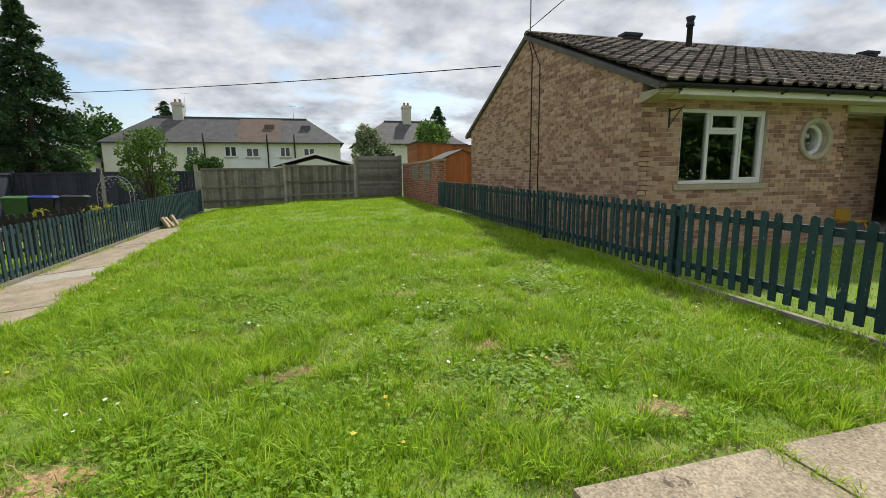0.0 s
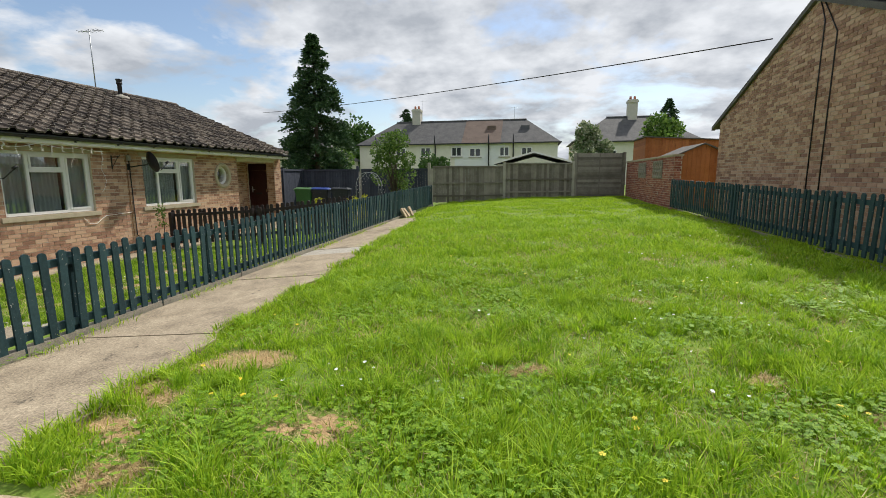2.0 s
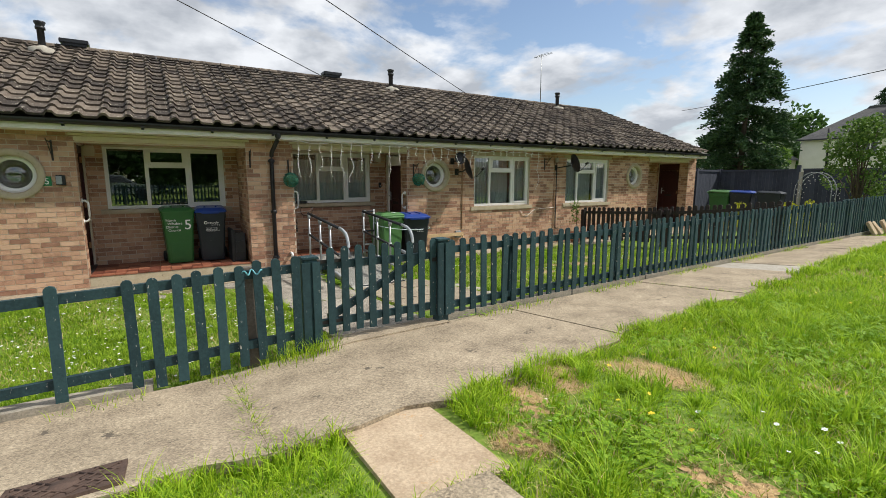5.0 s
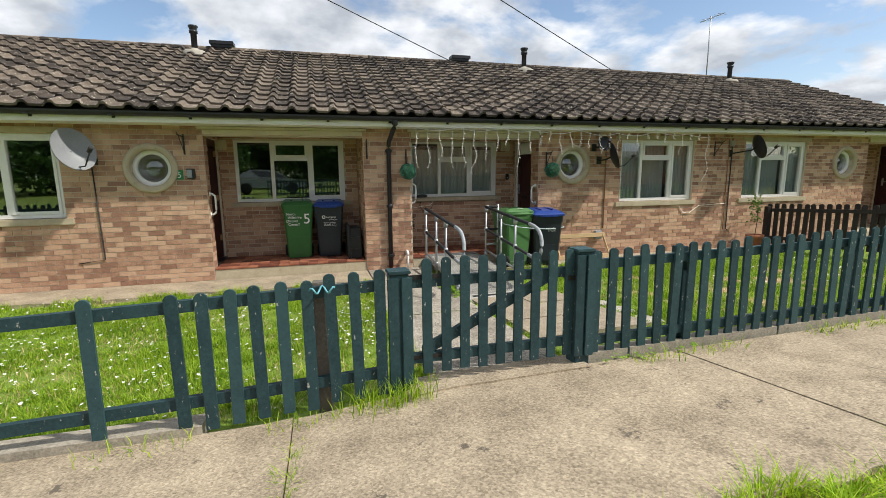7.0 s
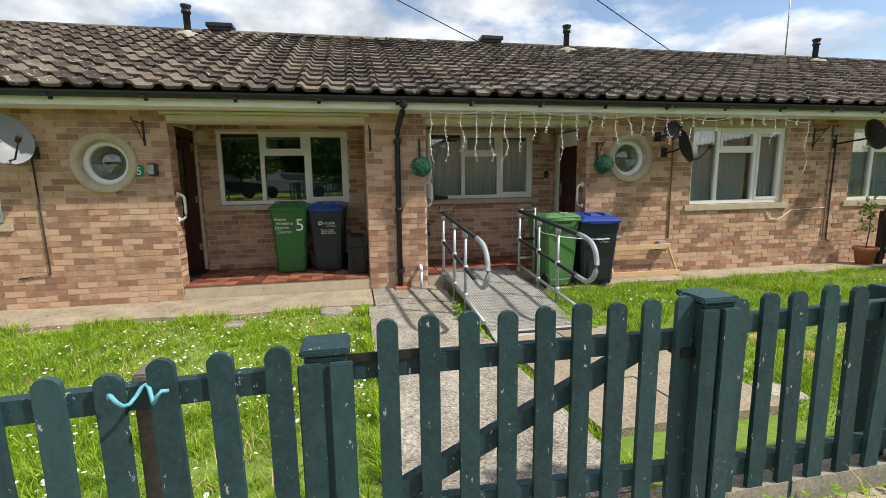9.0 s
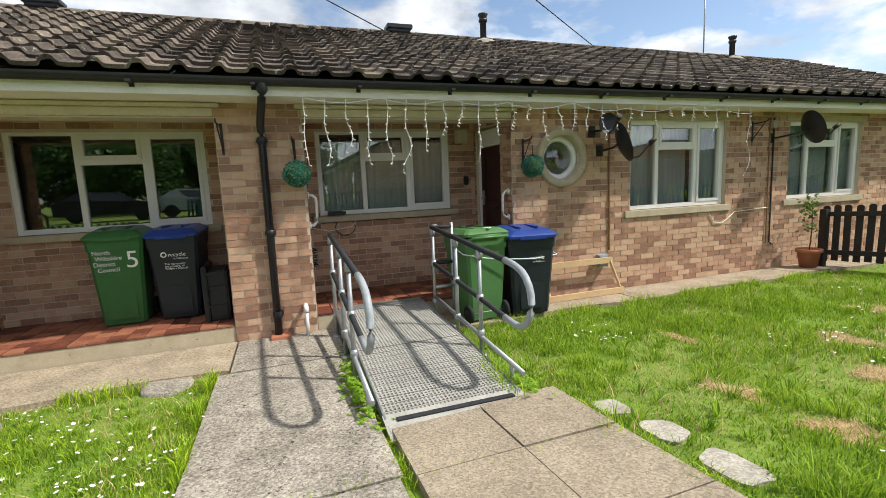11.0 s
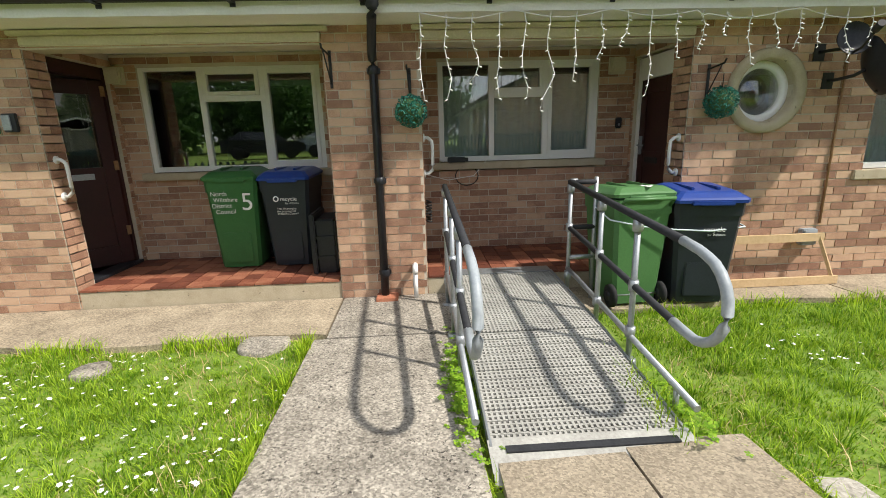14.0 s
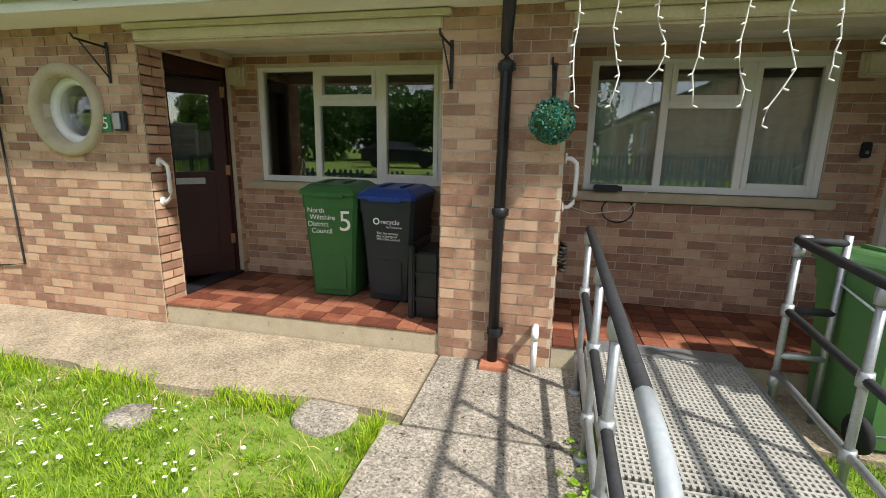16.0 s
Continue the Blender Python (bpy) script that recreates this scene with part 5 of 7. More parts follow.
# ---------------- wheelie bins ----------------
def wheelie_bin(x, y, z, turn, w, d, h, body_mat, lid_mat, label, front_text=None, tilt=0.0, lid_text=None):
    """Front along +x before the turn; the wheels and the hinge are at the back."""
    b = empty("wheelie_bin", Matrix.Translation((x, y, z)) @ pose(0, 0, 0, 0, tilt, turn), label, "wheelie bin", "wheelie bins")
    hb = h * 0.90
    bm = bmesh.new()
    rings = []
    for t, s in ((0.0, 0.80), (0.05, 0.82), (0.86, 0.965), (0.861, 1.0), (1.0, 1.02)):
        ww, dd = w * s / 2 * (0.96 if t < 0.86 else 1), d * s / 2
        c = 0.03
        pts = [(-dd, -ww + c), (-dd + c, -ww), (dd - c, -ww), (dd, -ww + c), (dd, ww - c), (dd - c, ww), (-dd + c, ww), (-dd, ww - c)]
        rings.append([bm.verts.new((px, py, 0.02 + t * (hb - 0.02))) for px, py in pts])
    for p, q in zip(rings, rings[1:]):
        for i in range(8):
            bm.faces.new((p[i], p[(i + 1) % 8], q[(i + 1) % 8], q[i]))
    bm.faces.new(rings[0][::-1]), bm.faces.new(rings[-1])
    part("body", bm, body_mat, b)
    part("front_panel", boxes((d / 2 * 0.86, d / 2 * 0.90, -w * 0.26, w * 0.26, 0.08, hb * 0.42), bevel=0.01), body_mat, b)
    bm = bmesh.new()
    rings = []
    for zz, s in ((hb + 0.004, 1.07), (hb + 0.03, 1.08), (hb + 0.045, 1.02), (hb + 0.075, 0.86), (hb + 0.085, 0.78)):
        ww, dd = w * s / 2, d * s / 2
        pts = [(-dd, -ww + 0.03), (-dd + 0.03, -ww), (dd - 0.03, -ww), (dd, -ww + 0.03), (dd, ww - 0.03), (dd - 0.03, ww), (-dd + 0.03, ww), (-dd, ww - 0.03)]
        rings.append([bm.verts.new((px + 0.01, py, zz - 0.03 * (px / d))) for px, py in pts])
    for p, q in zip(rings, rings[1:]):
        for i in range(8):
            bm.faces.new((p[i], p[(i + 1) % 8], q[(i + 1) % 8], q[i]))
    bm.faces.new(rings[0][::-1]), bm.faces.new(rings[-1])
    lid = part("lid", bm, lid_mat, b)
    part("lid_grip", boxes((d * 0.47, d * 0.57, -w * 0.3, w * 0.3, hb - 0.03, hb + 0.012), bevel=0.008), lid_mat, lid)
    part("lid_rib", boxes((-d * 0.30, d * 0.30, -w * 0.22, -w * 0.16, hb + 0.075, hb + 0.10), bevel=0.006), lid_mat, lid)
    part("lid_rib", boxes((-d * 0.30, d * 0.30, w * 0.16, w * 0.22, hb + 0.075, hb + 0.10), bevel=0.006), lid_mat, lid)
    part("handle", tubed([(-d * 0.50, -w * 0.42, hb - 0.05), (-d * 0.60, -w * 0.42, hb + 0.01), (-d * 0.60, w * 0.42, hb + 0.01), (-d * 0.50, w * 0.42, hb - 0.05)], 0.016, 8), body_mat, b)
    part("hinge_bar", tubed([(-d * 0.53, -w * 0.3, hb + 0.02), (-d * 0.53, w * 0.3, hb + 0.02)], 0.014, 8), lid_mat, b)
    for s in (-1, 1):
        wheel = part("wheel", lathe(bmesh.new(), [(0.02, -0.025), (0.075, -0.025), (0.098, -0.015), (0.10, 0.0), (0.098, 0.015), (0.075, 0.025), (0.02, 0.025)], 20, "Y", (-d * 0.40, s * w * 0.44, 0.10)), M_RUBBER, b)
        part("hub", lathe(bmesh.new(), [(0.0, -0.03), (0.045, -0.03), (0.05, 0.0), (0.045, 0.03), (0.0, 0.03)], 14, "Y", (-d * 0.40, s * w * 0.44, 0.10)), M_BLACK, wheel)
    part("axle", tubed([(-d * 0.40, -w * 0.44, 0.10), (-d * 0.40, w * 0.44, 0.10)], 0.012, 6), M_STEEL, b)
    lean = math.degrees(math.atan2(d * 0.165 / 2, hb))
    for words, size, u, v in front_text or ():
        slope = d / 2 * (0.80 + 0.165 * (v / hb) / 0.86) + 0.010
        text(words, size, Matrix.Translation((slope, u, v)) @ pose(0, 0, 0, 90 + lean - 1, 0, 90), M_WHITE, b)
    for words, size in lid_text or ():
        text(words, size, Matrix.Translation((-d * 0.25, -0.05, hb + 0.098)) @ pose(0, 0, 0, 0, 0, 90), M_WHITE, b, align="CENTER")
    return b


# at number five
wheelie_bin(-0.77, -1.12, FLOOR, 3, 0.50, 0.54, 1.04, M_BINGREEN, M_BINGREEN, "dark green wheelie bin numbered five on porch tiles",
            [("North", 0.062, -0.20, 0.77), ("Wiltshire", 0.062, -0.18, 0.71), ("District", 0.062, -0.20, 0.65), ("Council", 0.062, -0.17, 0.59), ("5", 0.25, 0.08, 0.62)])
wheelie_bin(-0.77, -0.57, FLOOR, -4, 0.50, 0.54, 1.02, M_BINBLACK, M_BINBLUE, "dark grey wheelie bin with a blue lid in a porch",
            [("recycle", 0.06, -0.05, 0.70), ("for Wiltshire", 0.027, 0.0, 0.665), ("This bin remains\nthe property of\nWiltshire Council", 0.03, -0.09, 0.61)])
for k, ob in enumerate([o for o in bpy.data.objects if o.name == "wheelie_bin.001"]):
    part("emblem", lathe(bmesh.new(), [(0.018, -0.001), (0.03, -0.001), (0.03, 0.001), (0.018, 0.001)], 18, "Y"), M_WHITE, ob).matrix_basis = Matrix.Translation((0.262, -0.09, 0.72)) @ pose(0, 0, 0, 0, 0, 90)
# at number four, their wheels to the ramp
wheelie_bin(0.33, 2.55, 0.02, 184, 0.50, 0.60, 1.02, M_BINLIGHT, M_BINLIGHT, "light green wheelie bin numbered four beside the ramp", None, 0, [("4", 0.22)])
wheelie_bin(0.37, 3.13, 0.02, -8, 0.54, 0.62, 0.99, M_BINBLACK, M_BINBLUE, "dark grey wheelie bin with a bright blue lid on the apron",
            [("recycle", 0.06, -0.04, 0.64), ("for Wiltshire", 0.026, 0.0, 0.605)])
# a strap round both
tagged(part("washing_line", tubed([(0.33, 2.28, 0.84), (0.62, 2.29, 0.78), (0.645, 2.55, 0.72), (0.66, 2.8, 0.69), (0.685, 3.1, 0.67), (0.66, 3.40, 0.69), (0.4, 3.42, 0.72)], 0.007, 5), mat("white_cord", (0.5, 0.6, 0.62), (0.6, 0.68, 0.7), 20, 0.8)), "pale cord tied round two bins", "cord")
# far bins beside the end porch, on a raised hardstanding
tagged(part("hardstanding", boxes((-0.6, 2.8, 14.7, 16.8, -0.2, 0.30), bevel=0.02), M_CONC), "raised concrete hardstanding under the bins", "paving", kind="structure")
for x, y, b_m, l_m, lab in ((0.2, 15.6, M_BINGREEN, M_BINLIGHT, "green wheelie bin by the slate blue fence"), (0.85, 15.7, M_BINBLACK, M_BINBLUE, "dark grey wheelie bin with a blue lid by the fence"), (1.75, 15.6, M_BINBLACK, M_BINBLACK, "black wheelie bin by the slate blue fence")):
    wheelie_bin(x, y, 0.30, 10, 0.58, 0.66, 1.05, b_m, l_m, lab)

# a dark box leaning beside the pier
ob = empty("folded_crate", Matrix.Translation((-0.40, -0.20, FLOOR)) @ pose(0, 0, 0, 0, 0, 0), "black plastic crate stood on end against the pier", "crate")
part("shell", boxes((-0.3, 0.16, -0.06, 0.14, 0.0, 0.54), bevel=0.02), M_BLACK, ob)
part("rim", boxes((-0.32, 0.20, -0.10, -0.05, 0.0, 0.60), bevel=0.012), M_BLACK, ob)
for z in (0.15, 0.35, 0.5):
    part("rib", boxes((0.16, 0.175, -0.05, 0.12, z, z + 0.03)), M_BLACK, ob)

# ---------------- the ramp and its rails ----------------
RA, RB = 1.05, 1.99


def ramp_z(x):
    return np.interp(x, [-0.05, 1.28, 2.36, 2.52], [0.195, 0.155, 0.06, 0.035])


ramp = empty("access_ramp", Matrix.Translation((0, 0, 0)), "grey grating access ramp with rubber-striped toe plate", "ramp")
for a, b in ((0.02, 1.27), (1.285, 2.34)):
    panel = new("grating_panel")
    panel.parent = ramp
    low, high = [], []
    for x in np.arange(a, b - 0.01, 0.032):
        z = float(ramp_z(x))
        low.append((x, RA, z - 0.028)), high.append((x + 0.013, RB, z))
    for y in np.arange(RA, RB, 0.028):
        n = 12
        for k in range(n):
            x0, x1 = a + (b - a) * k / n, a + (b - a) * (k + 1) / n
            z = float(ramp_z((x0 + x1) / 2))
            low.append((x0, y, z - 0.028)), high.append((x1, y + 0.013, z + 0.001))
    tagged(mesh_obj("grating", box_stack("grating", low, high), M_TREAD, panel), kind="stuff")
    for y in (RA - 0.012, RB):
        bar((a, y + 0.006, float(ramp_z(a)) - 0.02), (b, y + 0.006, float(ramp_z(b)) - 0.02), 0.012, 0.06, M_STEEL, "edge_bar", panel)
bm = bmesh.new()
vs = [bm.verts.new((x, y, z)) for x, z in ((2.30, 0.075), (2.55, 0.037)) for y in (RA - 0.02, RB + 0.02)]
v2 = [bm.verts.new((v.co.x, v.co.y, v.co.z - 0.012)) for v in vs]
for q in ((0, 2, 3, 1),):
    bm.faces.new([vs[i] for i in q]), bm.faces.new([v2[i] for i in q[::-1]])
for i, j in ((0, 2), (2, 3), (3, 1), (1, 0)):
    bm.faces.new((vs[i], vs[j], v2[j], v2[i]))
bmesh.ops.recalc_face_normals(bm, faces=bm.faces)
toe = part("toe_plate", bm, M_TREAD, ramp)
for x in (2.345, 2.455):
    z = 0.075 - (x - 2.30) * 0.152
    bar((x + 0.02, RA + 0.06, z), (x + 0.02, RB - 0.06, z), 0.045, 0.008, M_FOAM, "grip_strip", toe)
part("landing_lip", boxes((-0.10, 0.06, RA, RB, 0.197, 0.206)), M_STEEL, ramp)


def rail(y, sleeve_from, label, back=False):
    r = empty("handrail", Matrix.Translation((0, y, 0)), label, "handrail", "ramp handrails")
    top = [(0.30, 0, 1.06), (2.02, 0, 0.94)]
    part("top_sleeve", tubed(top, 0.024, 10), M_FOAM, r)
    arc = [(2.02, 0, 0.94), (2.16, 0, 0.925)]
    for a in np.linspace(80, -100, 12):
        arc.append((2.18 + 0.20 * math.cos(math.radians(a)) * 1.1, 0, 0.70 + 0.215 * math.sin(math.radians(a))))
    arc.append((2.0, 0, 0.50))
    part("end_loop", tubed(arc, 0.025, 10), M_GREYPIPE, r)
    part("mid_sleeve", tubed([(0.30, 0, 0.67), (2.03, 0, 0.50)], 0.022, 10), M_FOAM, r)
    for x in (0.32, 1.0, 1.55):
        zt = 1.06 - (x - 0.30) * 0.07
        part("upright", tubed([(x, 0.0, 0.0), (x, 0, zt)], 0.019, 10), M_STEEL, r)
        for zz in (zt - 0.05, 0.67 - (x - 0.3) * 0.098, 0.24):
            part("clamp", lathe(bmesh.new(), [(0.019, -0.035), (0.030, -0.035), (0.032, 0.0), (0.030, 0.035), (0.019, 0.035)], 10, "Z", (x, 0, zz)), M_STEEL, r)
        part("foot", lathe(bmesh.new(), [(0.0, 0.03), (0.045, 0.03), (0.05, 0.015), (0.05, -0.02)], 10, "Z", (x, 0, float(gz(x, y)) + 0.01)), M_STEEL, r)
    part("kick_rail", tubed([(0.3, 0, 0.30), (2.28, 0, 0.16)], 0.019, 10), M_STEEL, r)
    part("stub_leg", tubed([(2.1, 0, 0.0), (2.1, 0, 0.17)], 0.016, 8), M_STEEL, r)
    if back:
        part("upright", tubed([(0.32, 0.22, 0.0), (0.32, 0.22, 1.10)], 0.019, 10), M_STEEL, r)
        for z in (1.06, 0.67, 0.40):
            part("return_rail", tubed([(0.32, 0.0, z), (0.32, 0.22, z)], 0.021, 10), M_FOAM if z > 0.5 else M_STEEL, r)
        part("elbow", tubed([(0.30, -0.0, 1.06), (0.30, 0.06, 1.062)], 0.03, 10), M_STEEL, r)
    return r


rail(0.98, 0, "steel handrail with black grip sleeves and grey looped end")
rail(2.06, 0, "steel handrail with black grips beside the green bin", True)

# ---------------- on the walls ----------------
dp = empty("downpipe", Matrix.Translation((0.055, 0.42, 0.0)), "black round downpipe on the brick pier", "downpipe")
part("pipe", tubed([(0.39, 0.05, 2.50), (0.385, 0.05, 2.40), (0.36, 0.04, 2.36), (0.05, 0.0, 2.17), (0.02, 0, 2.10), (0.0, 0, 2.05), (0.0, -0.01, 0.03)], 0.037, 12), M_BLACK, dp)
for z in (2.02, 1.1, 0.25):
    part("collar", lathe(bmesh.new(), [(0.034, -0.035), (0.044, -0.03), (0.044, 0.03), (0.034, 0.035)], 12, "Z", (0, 0, z)), M_BLACK, dp)
    part("clip", boxes((-0.055, 0.0, -0.055, 0.055, z - 0.02, z + 0.02)), M_BLACK, dp)
part("hopper", lathe(bmesh.new(), [(0.036, -0.02), (0.05, 0.0), (0.05, 0.06)], 12, "Z", (0.39, 0.05, 2.42)), M_BLACK, dp)
gr = tagged(part("drain_grate", boxes((0.0, 0.17, 0.33, 0.53, -0.02, 0.035), bevel=0.005), M_TERRA), "broken terracotta gully under the downpipe", "drain")
st = empty("waste_pipe", Matrix.Translation((0.10, 0.70, 0.0)), "short white waste pipe standing by the pier", "pipe")
part("pipe", tubed([(0, 0, 0.0), (0, 0, 0.25)], 0.021, 10), M_UPVC, st)
part("elbow", tubed([(0, 0, 0.24), (0, 0, 0.28), (-0.02, 0, 0.30), (-0.11, 0.0, 0.30)], 0.026, 10), M_UPVC, st)


def grab(m, material, label):
    """A bent grab handle; local x outward from the wall, z up."""
    g = empty("grab_handle", m, label, "grab rail", "grab rails")
    part("bow", tubed([(0.0, 0, 0.0), (0.04, 0, 0.0), (0.075, 0, 0.03), (0.08, 0, 0.08), (0.08, 0, 0.24), (0.075, 0, 0.29), (0.04, 0, 0.32), (0.0, 0, 0.32)], 0.016, 10), material, g)
    for z in (0.0, 0.32):
        part("rose", lathe(bmesh.new(), [(0.0, 0.012), (0.035, 0.012), (0.038, 0.0)], 14, "Z"), material, g).matrix_basis = Matrix.Translation((0.0, 0, z)) @ pose(0, 0, 0, 0, 90, 0)


grab(Matrix.Translation((-0.09, -2.392, 1.04)) @ pose(0, 0, 0, 0, 0, 90), M_UPVC, "white grab handle beside door five")
grab(Matrix.Translation((-0.08, 0.82, 1.14)) @ pose(0, 0, 0, 0, 0, 90), M_UPVC, "white grab handle on the pier side")
grab(Matrix.Translation((-0.08, 3.20, 1.08)) @ pose(0, 0, 0, 0, 0, -90), M_UPVC, "white grab handle beside door four")

pl = empty("number_plaque", Matrix.Translation((0.012, -2.76, 1.66)), "small green plaque with a white five", "sign")
part("plate", boxes((0, 0.006, -0.055, 0.055, -0.07, 0.07), bevel=0.002), M_PLAQUE, pl)
text("5", 0.13, Matrix.Translation((0.008, 0.0, -0.045)) @ pose(0, 0, 0, 90, 0, 90), M_WHITE, pl, align="CENTER")
ks = empty("key_safe", Matrix.Translation((0.012, -2.60, 1.67)), "grey key safe in a black surround", "key safe")
part("case", boxes((0, 0.03, -0.055, 0.06, -0.07, 0.08), bevel=0.006), M_BLACK, ks)
part("keypad", boxes((0.03, 0.04, -0.05, 0.02, -0.055, 0.065), bevel=0.004), M_STEEL, ks)
for y, lab in ((-2.43, "cream box light above porch five"), (3.02, "cream box light above porch four")):
    lb = empty("porch_lamp", Matrix.Translation((PX + 0.01, y + (0.08 if y < 0 else -0.02), 2.17)), lab, "wall lamp", "porch lamps")
    part("base", boxes((0, 0.03, -0.09, 0.09, -0.09, 0.09), bevel=0.006), M_CREAM, lb)
    part("cover", boxes((0.03, 0.09, -0.08, 0.08, -0.08, 0.08), bevel=0.015), M_CREAM, lb)
bl = empty("door_bell", Matrix.Translation((PX + 0.01, 3.06, 1.56)), "small black door bell beside door four", "door bell")
part("case", boxes((0, 0.03, -0.035, 0.035, -0.06, 0.06), bevel=0.01), M_BLACK, bl)
part("button", boxes((0.03, 0.036, -0.012, 0.012, -0.03, -0.005), bevel=0.003), M_STEEL, bl)


def plant_bracket(y, z, reach=0.30, lean=-1):
    b = empty("basket_bracket", Matrix.Translation((0.012, y, z)), "black iron hanging basket bracket on brick", "bracket", "basket brackets")
    part("back_plate", boxes((0, 0.008, -0.012, 0.012, -0.16, 0.14)), M_DARKIRON, b)
    part("arm", tubed([(0, 0, 0.10), (reach, 0.02 * lean, 0.12), (reach + 0.02, 0.02 * lean, 0.15)], 0.008, 6), M_DARKIRON, b)
    part("strut", tubed([(0.0, 0, -0.13), (reach * 0.85, 0.017 * lean, 0.11)], 0.006, 6), M_DARKIRON, b)


for y, z in ((-2.66, 2.12), (0.06, 2.05), (0.72, 1.90), (3.36, 1.88), (7.2, 2.1)):
    plant_bracket(y, z, 0.24 if y != 0.72 else 0.1)


bk = empty("basket_bracket", Matrix.Translation((14.75, RYF - 0.012, RZ + 2.1)), "black iron hanging basket bracket on the bungalow", "bracket", "basket brackets")
part("back_plate", boxes((-0.012, 0.012, -0.008, 0.0, -0.16, 0.14)), M_DARKIRON, bk)
part("arm", tubed([(0, 0, 0.10), (0.01, -0.28, 0.12), (0.01, -0.3, 0.15)], 0.009, 6), M_DARKIRON, bk)
part("strut", tubed([(0, 0, -0.13), (0.01, -0.24, 0.11)], 0.007, 6), M_DARKIRON, bk)


def leaf_ball(y, z, r=0.135):
    """A ball of many small stiff leaves on a wire core, hung from its bracket."""
    b = empty("topiary_ball", Matrix.Translation((0.17, y, z)), "hanging artificial topiary ball of green leaves", "topiary ball", "topiary balls")
    rng = np.random.RandomState(int(abs(y) * 100))
    n = 900
    d = rng.normal(size=(n, 3))
    d /= np.linalg.norm(d, axis=1)[:, None]
    t = np.cross(d, rng.normal(size=(n, 3)))
    t /= np.linalg.norm(t, axis=1)[:, None]
    s = np.cross(d, t)
    rad = r * rng.uniform(0.80, 0.98, (n, 1))
    c = d * rad
    size = 0.016
    v = np.stack([c - t * size * 0.5, c + s * size * 0.6 + d * size * 0.8, c + t * size * 0.5, c - s * size * 0.6 + d * size * 0.6], 1).reshape(-1, 3)
    tagged(mesh_obj("leaves", raw_mesh("leaves", v, np.arange(4 * n).reshape(-1, 4)), M_BALL, b), kind="stuff")
    part("core", lathe(bmesh.new(), [(0.001, -r * 0.8)] + [(r * 0.8 * math.cos(a), r * 0.8 * math.sin(a)) for a in np.linspace(-1.3, 1.3, 8)] + [(0.001, r * 0.8)], 14), M_CONIFER, b)
    part("hanger", tubed([(0, 0, r * 0.7), (0, 0, r + 0.10)], 0.004, 5), M_DARKIRON, b)


leaf_ball(0.72, 1.68)
leaf_ball(3.40, 1.69)


def dish(m, r, material, label, wall_at):
    """A satellite dish; local x is where it looks."""
    d = empty("satellite_dish", m, label, "satellite dish", "satellite dishes")
    bm = bmesh.new()
    for sg in (0.0, -0.012):
        lathe(bm, [(0.001, sg - 0.10 * r / 0.3)] + [(r * t, sg - 0.10 * r / 0.3 * (1 - t * t)) for t in np.linspace(0.1, 1, 8)], 32)
    ob = part("reflector", bm, material, d)
    ob.matrix_basis = pose(0, 0, 0, 0, 90, 0) @ Matrix.Diagonal((1.12, 1, 1, 1))
    part("arm", tubed([(-0.05, 0, -r * 0.9), (0.10, 0, -r * 1.05), (0.30, 0, -r * 0.55)], 0.010, 6), M_DARKIRON, d)
    part("receiver", tubed([(0.27, 0, -r * 0.55), (0.35, 0, -r * 0.42)], 0.028, 10), M_DARKIRON, d)
    k = m.inverted() @ Vector(wall_at)
    e = m.inverted() @ (Vector(wall_at) + Vector((0.10, 0, 0)))
    part("wall_arm", tubed([(-0.10 * r / 0.3, 0, 0), (-0.16, 0, -0.02), e, k], 0.014, 8), M_DARKIRON, d)
    part("wall_plate", boxes((-0.012, 0.006, -0.05, 0.05, -0.07, 0.07)), M_DARKIRON, d).matrix_basis = m.inverted() @ Matrix.Translation(Vector(wall_at) + Vector((0.01, 0, 0)))
    return d


dish(Matrix.Translation((0.36, -3.92, 2.02)) @ pose(0, 0, 0, 0, -20, 52), 0.27, mat("dish_grey", (0.20, 0.21, 0.22), (0.27, 0.28, 0.29), 6, 0.5), "grey oval satellite dish on the front wall", (0.0, -3.85, 1.88))
dish(Matrix.Translation((0.36, 4.58, 1.94)) @ pose(0, 0, 0, 0, -18, 66), 0.22, M_BLACK, "black mesh satellite dish beside a window", (0.0, 4.48, 1.86))
dish(Matrix.Translation((0.34, 4.36, 2.16)) @ pose(0, 0, 0, 0, -15, -20), 0.12, M_BLACK, "small black dish under the eave", (0.0, 4.36, 2.1))
dish(Matrix.Translation((0.38, 7.95, 2.12)) @ pose(0, 0, 0, 0, -18, 70), 0.22, M_BLACK, "black satellite dish between two windows", (0.0, 7.62, 2.0))

def cable(pts, r, material, label):
    tagged(part("cable", tubed(pts, r, 6), material), label, "cable", "cables")


cable([(0.02, 4.63, 2.35), (0.02, 4.63, 0.55)], 0.011, M_WOODTRIM, "brown conduit down the brick wall")
cable([(0.02, 7.64, 2.3), (0.02, 7.66, 0.42), (0.03, 7.70, 0.38)], 0.011, M_DARKIRON, "dark cable down the wall between windows")
cable([(0.02, 7.56, 2.3), (0.02, 7.58, 0.40)], 0.009, M_WOODTRIM, "brown cable beside the dark one")
cable([(0.02, -3.88, 1.82), (0.02, -3.86, 0.42), (0.02, -4.2, 0.38)], 0.009, M_DARKIRON, "black dish cable down the wall")
cable([(0.02, 6.4, 0.93), (0.025, 6.5, 0.80), (0.025, 6.66, 0.78), (0.02, 6.9, 0.93), (0.02, 7.6, 0.96)], 0.006, M_PAINT, "loose white cable looping under the sill")
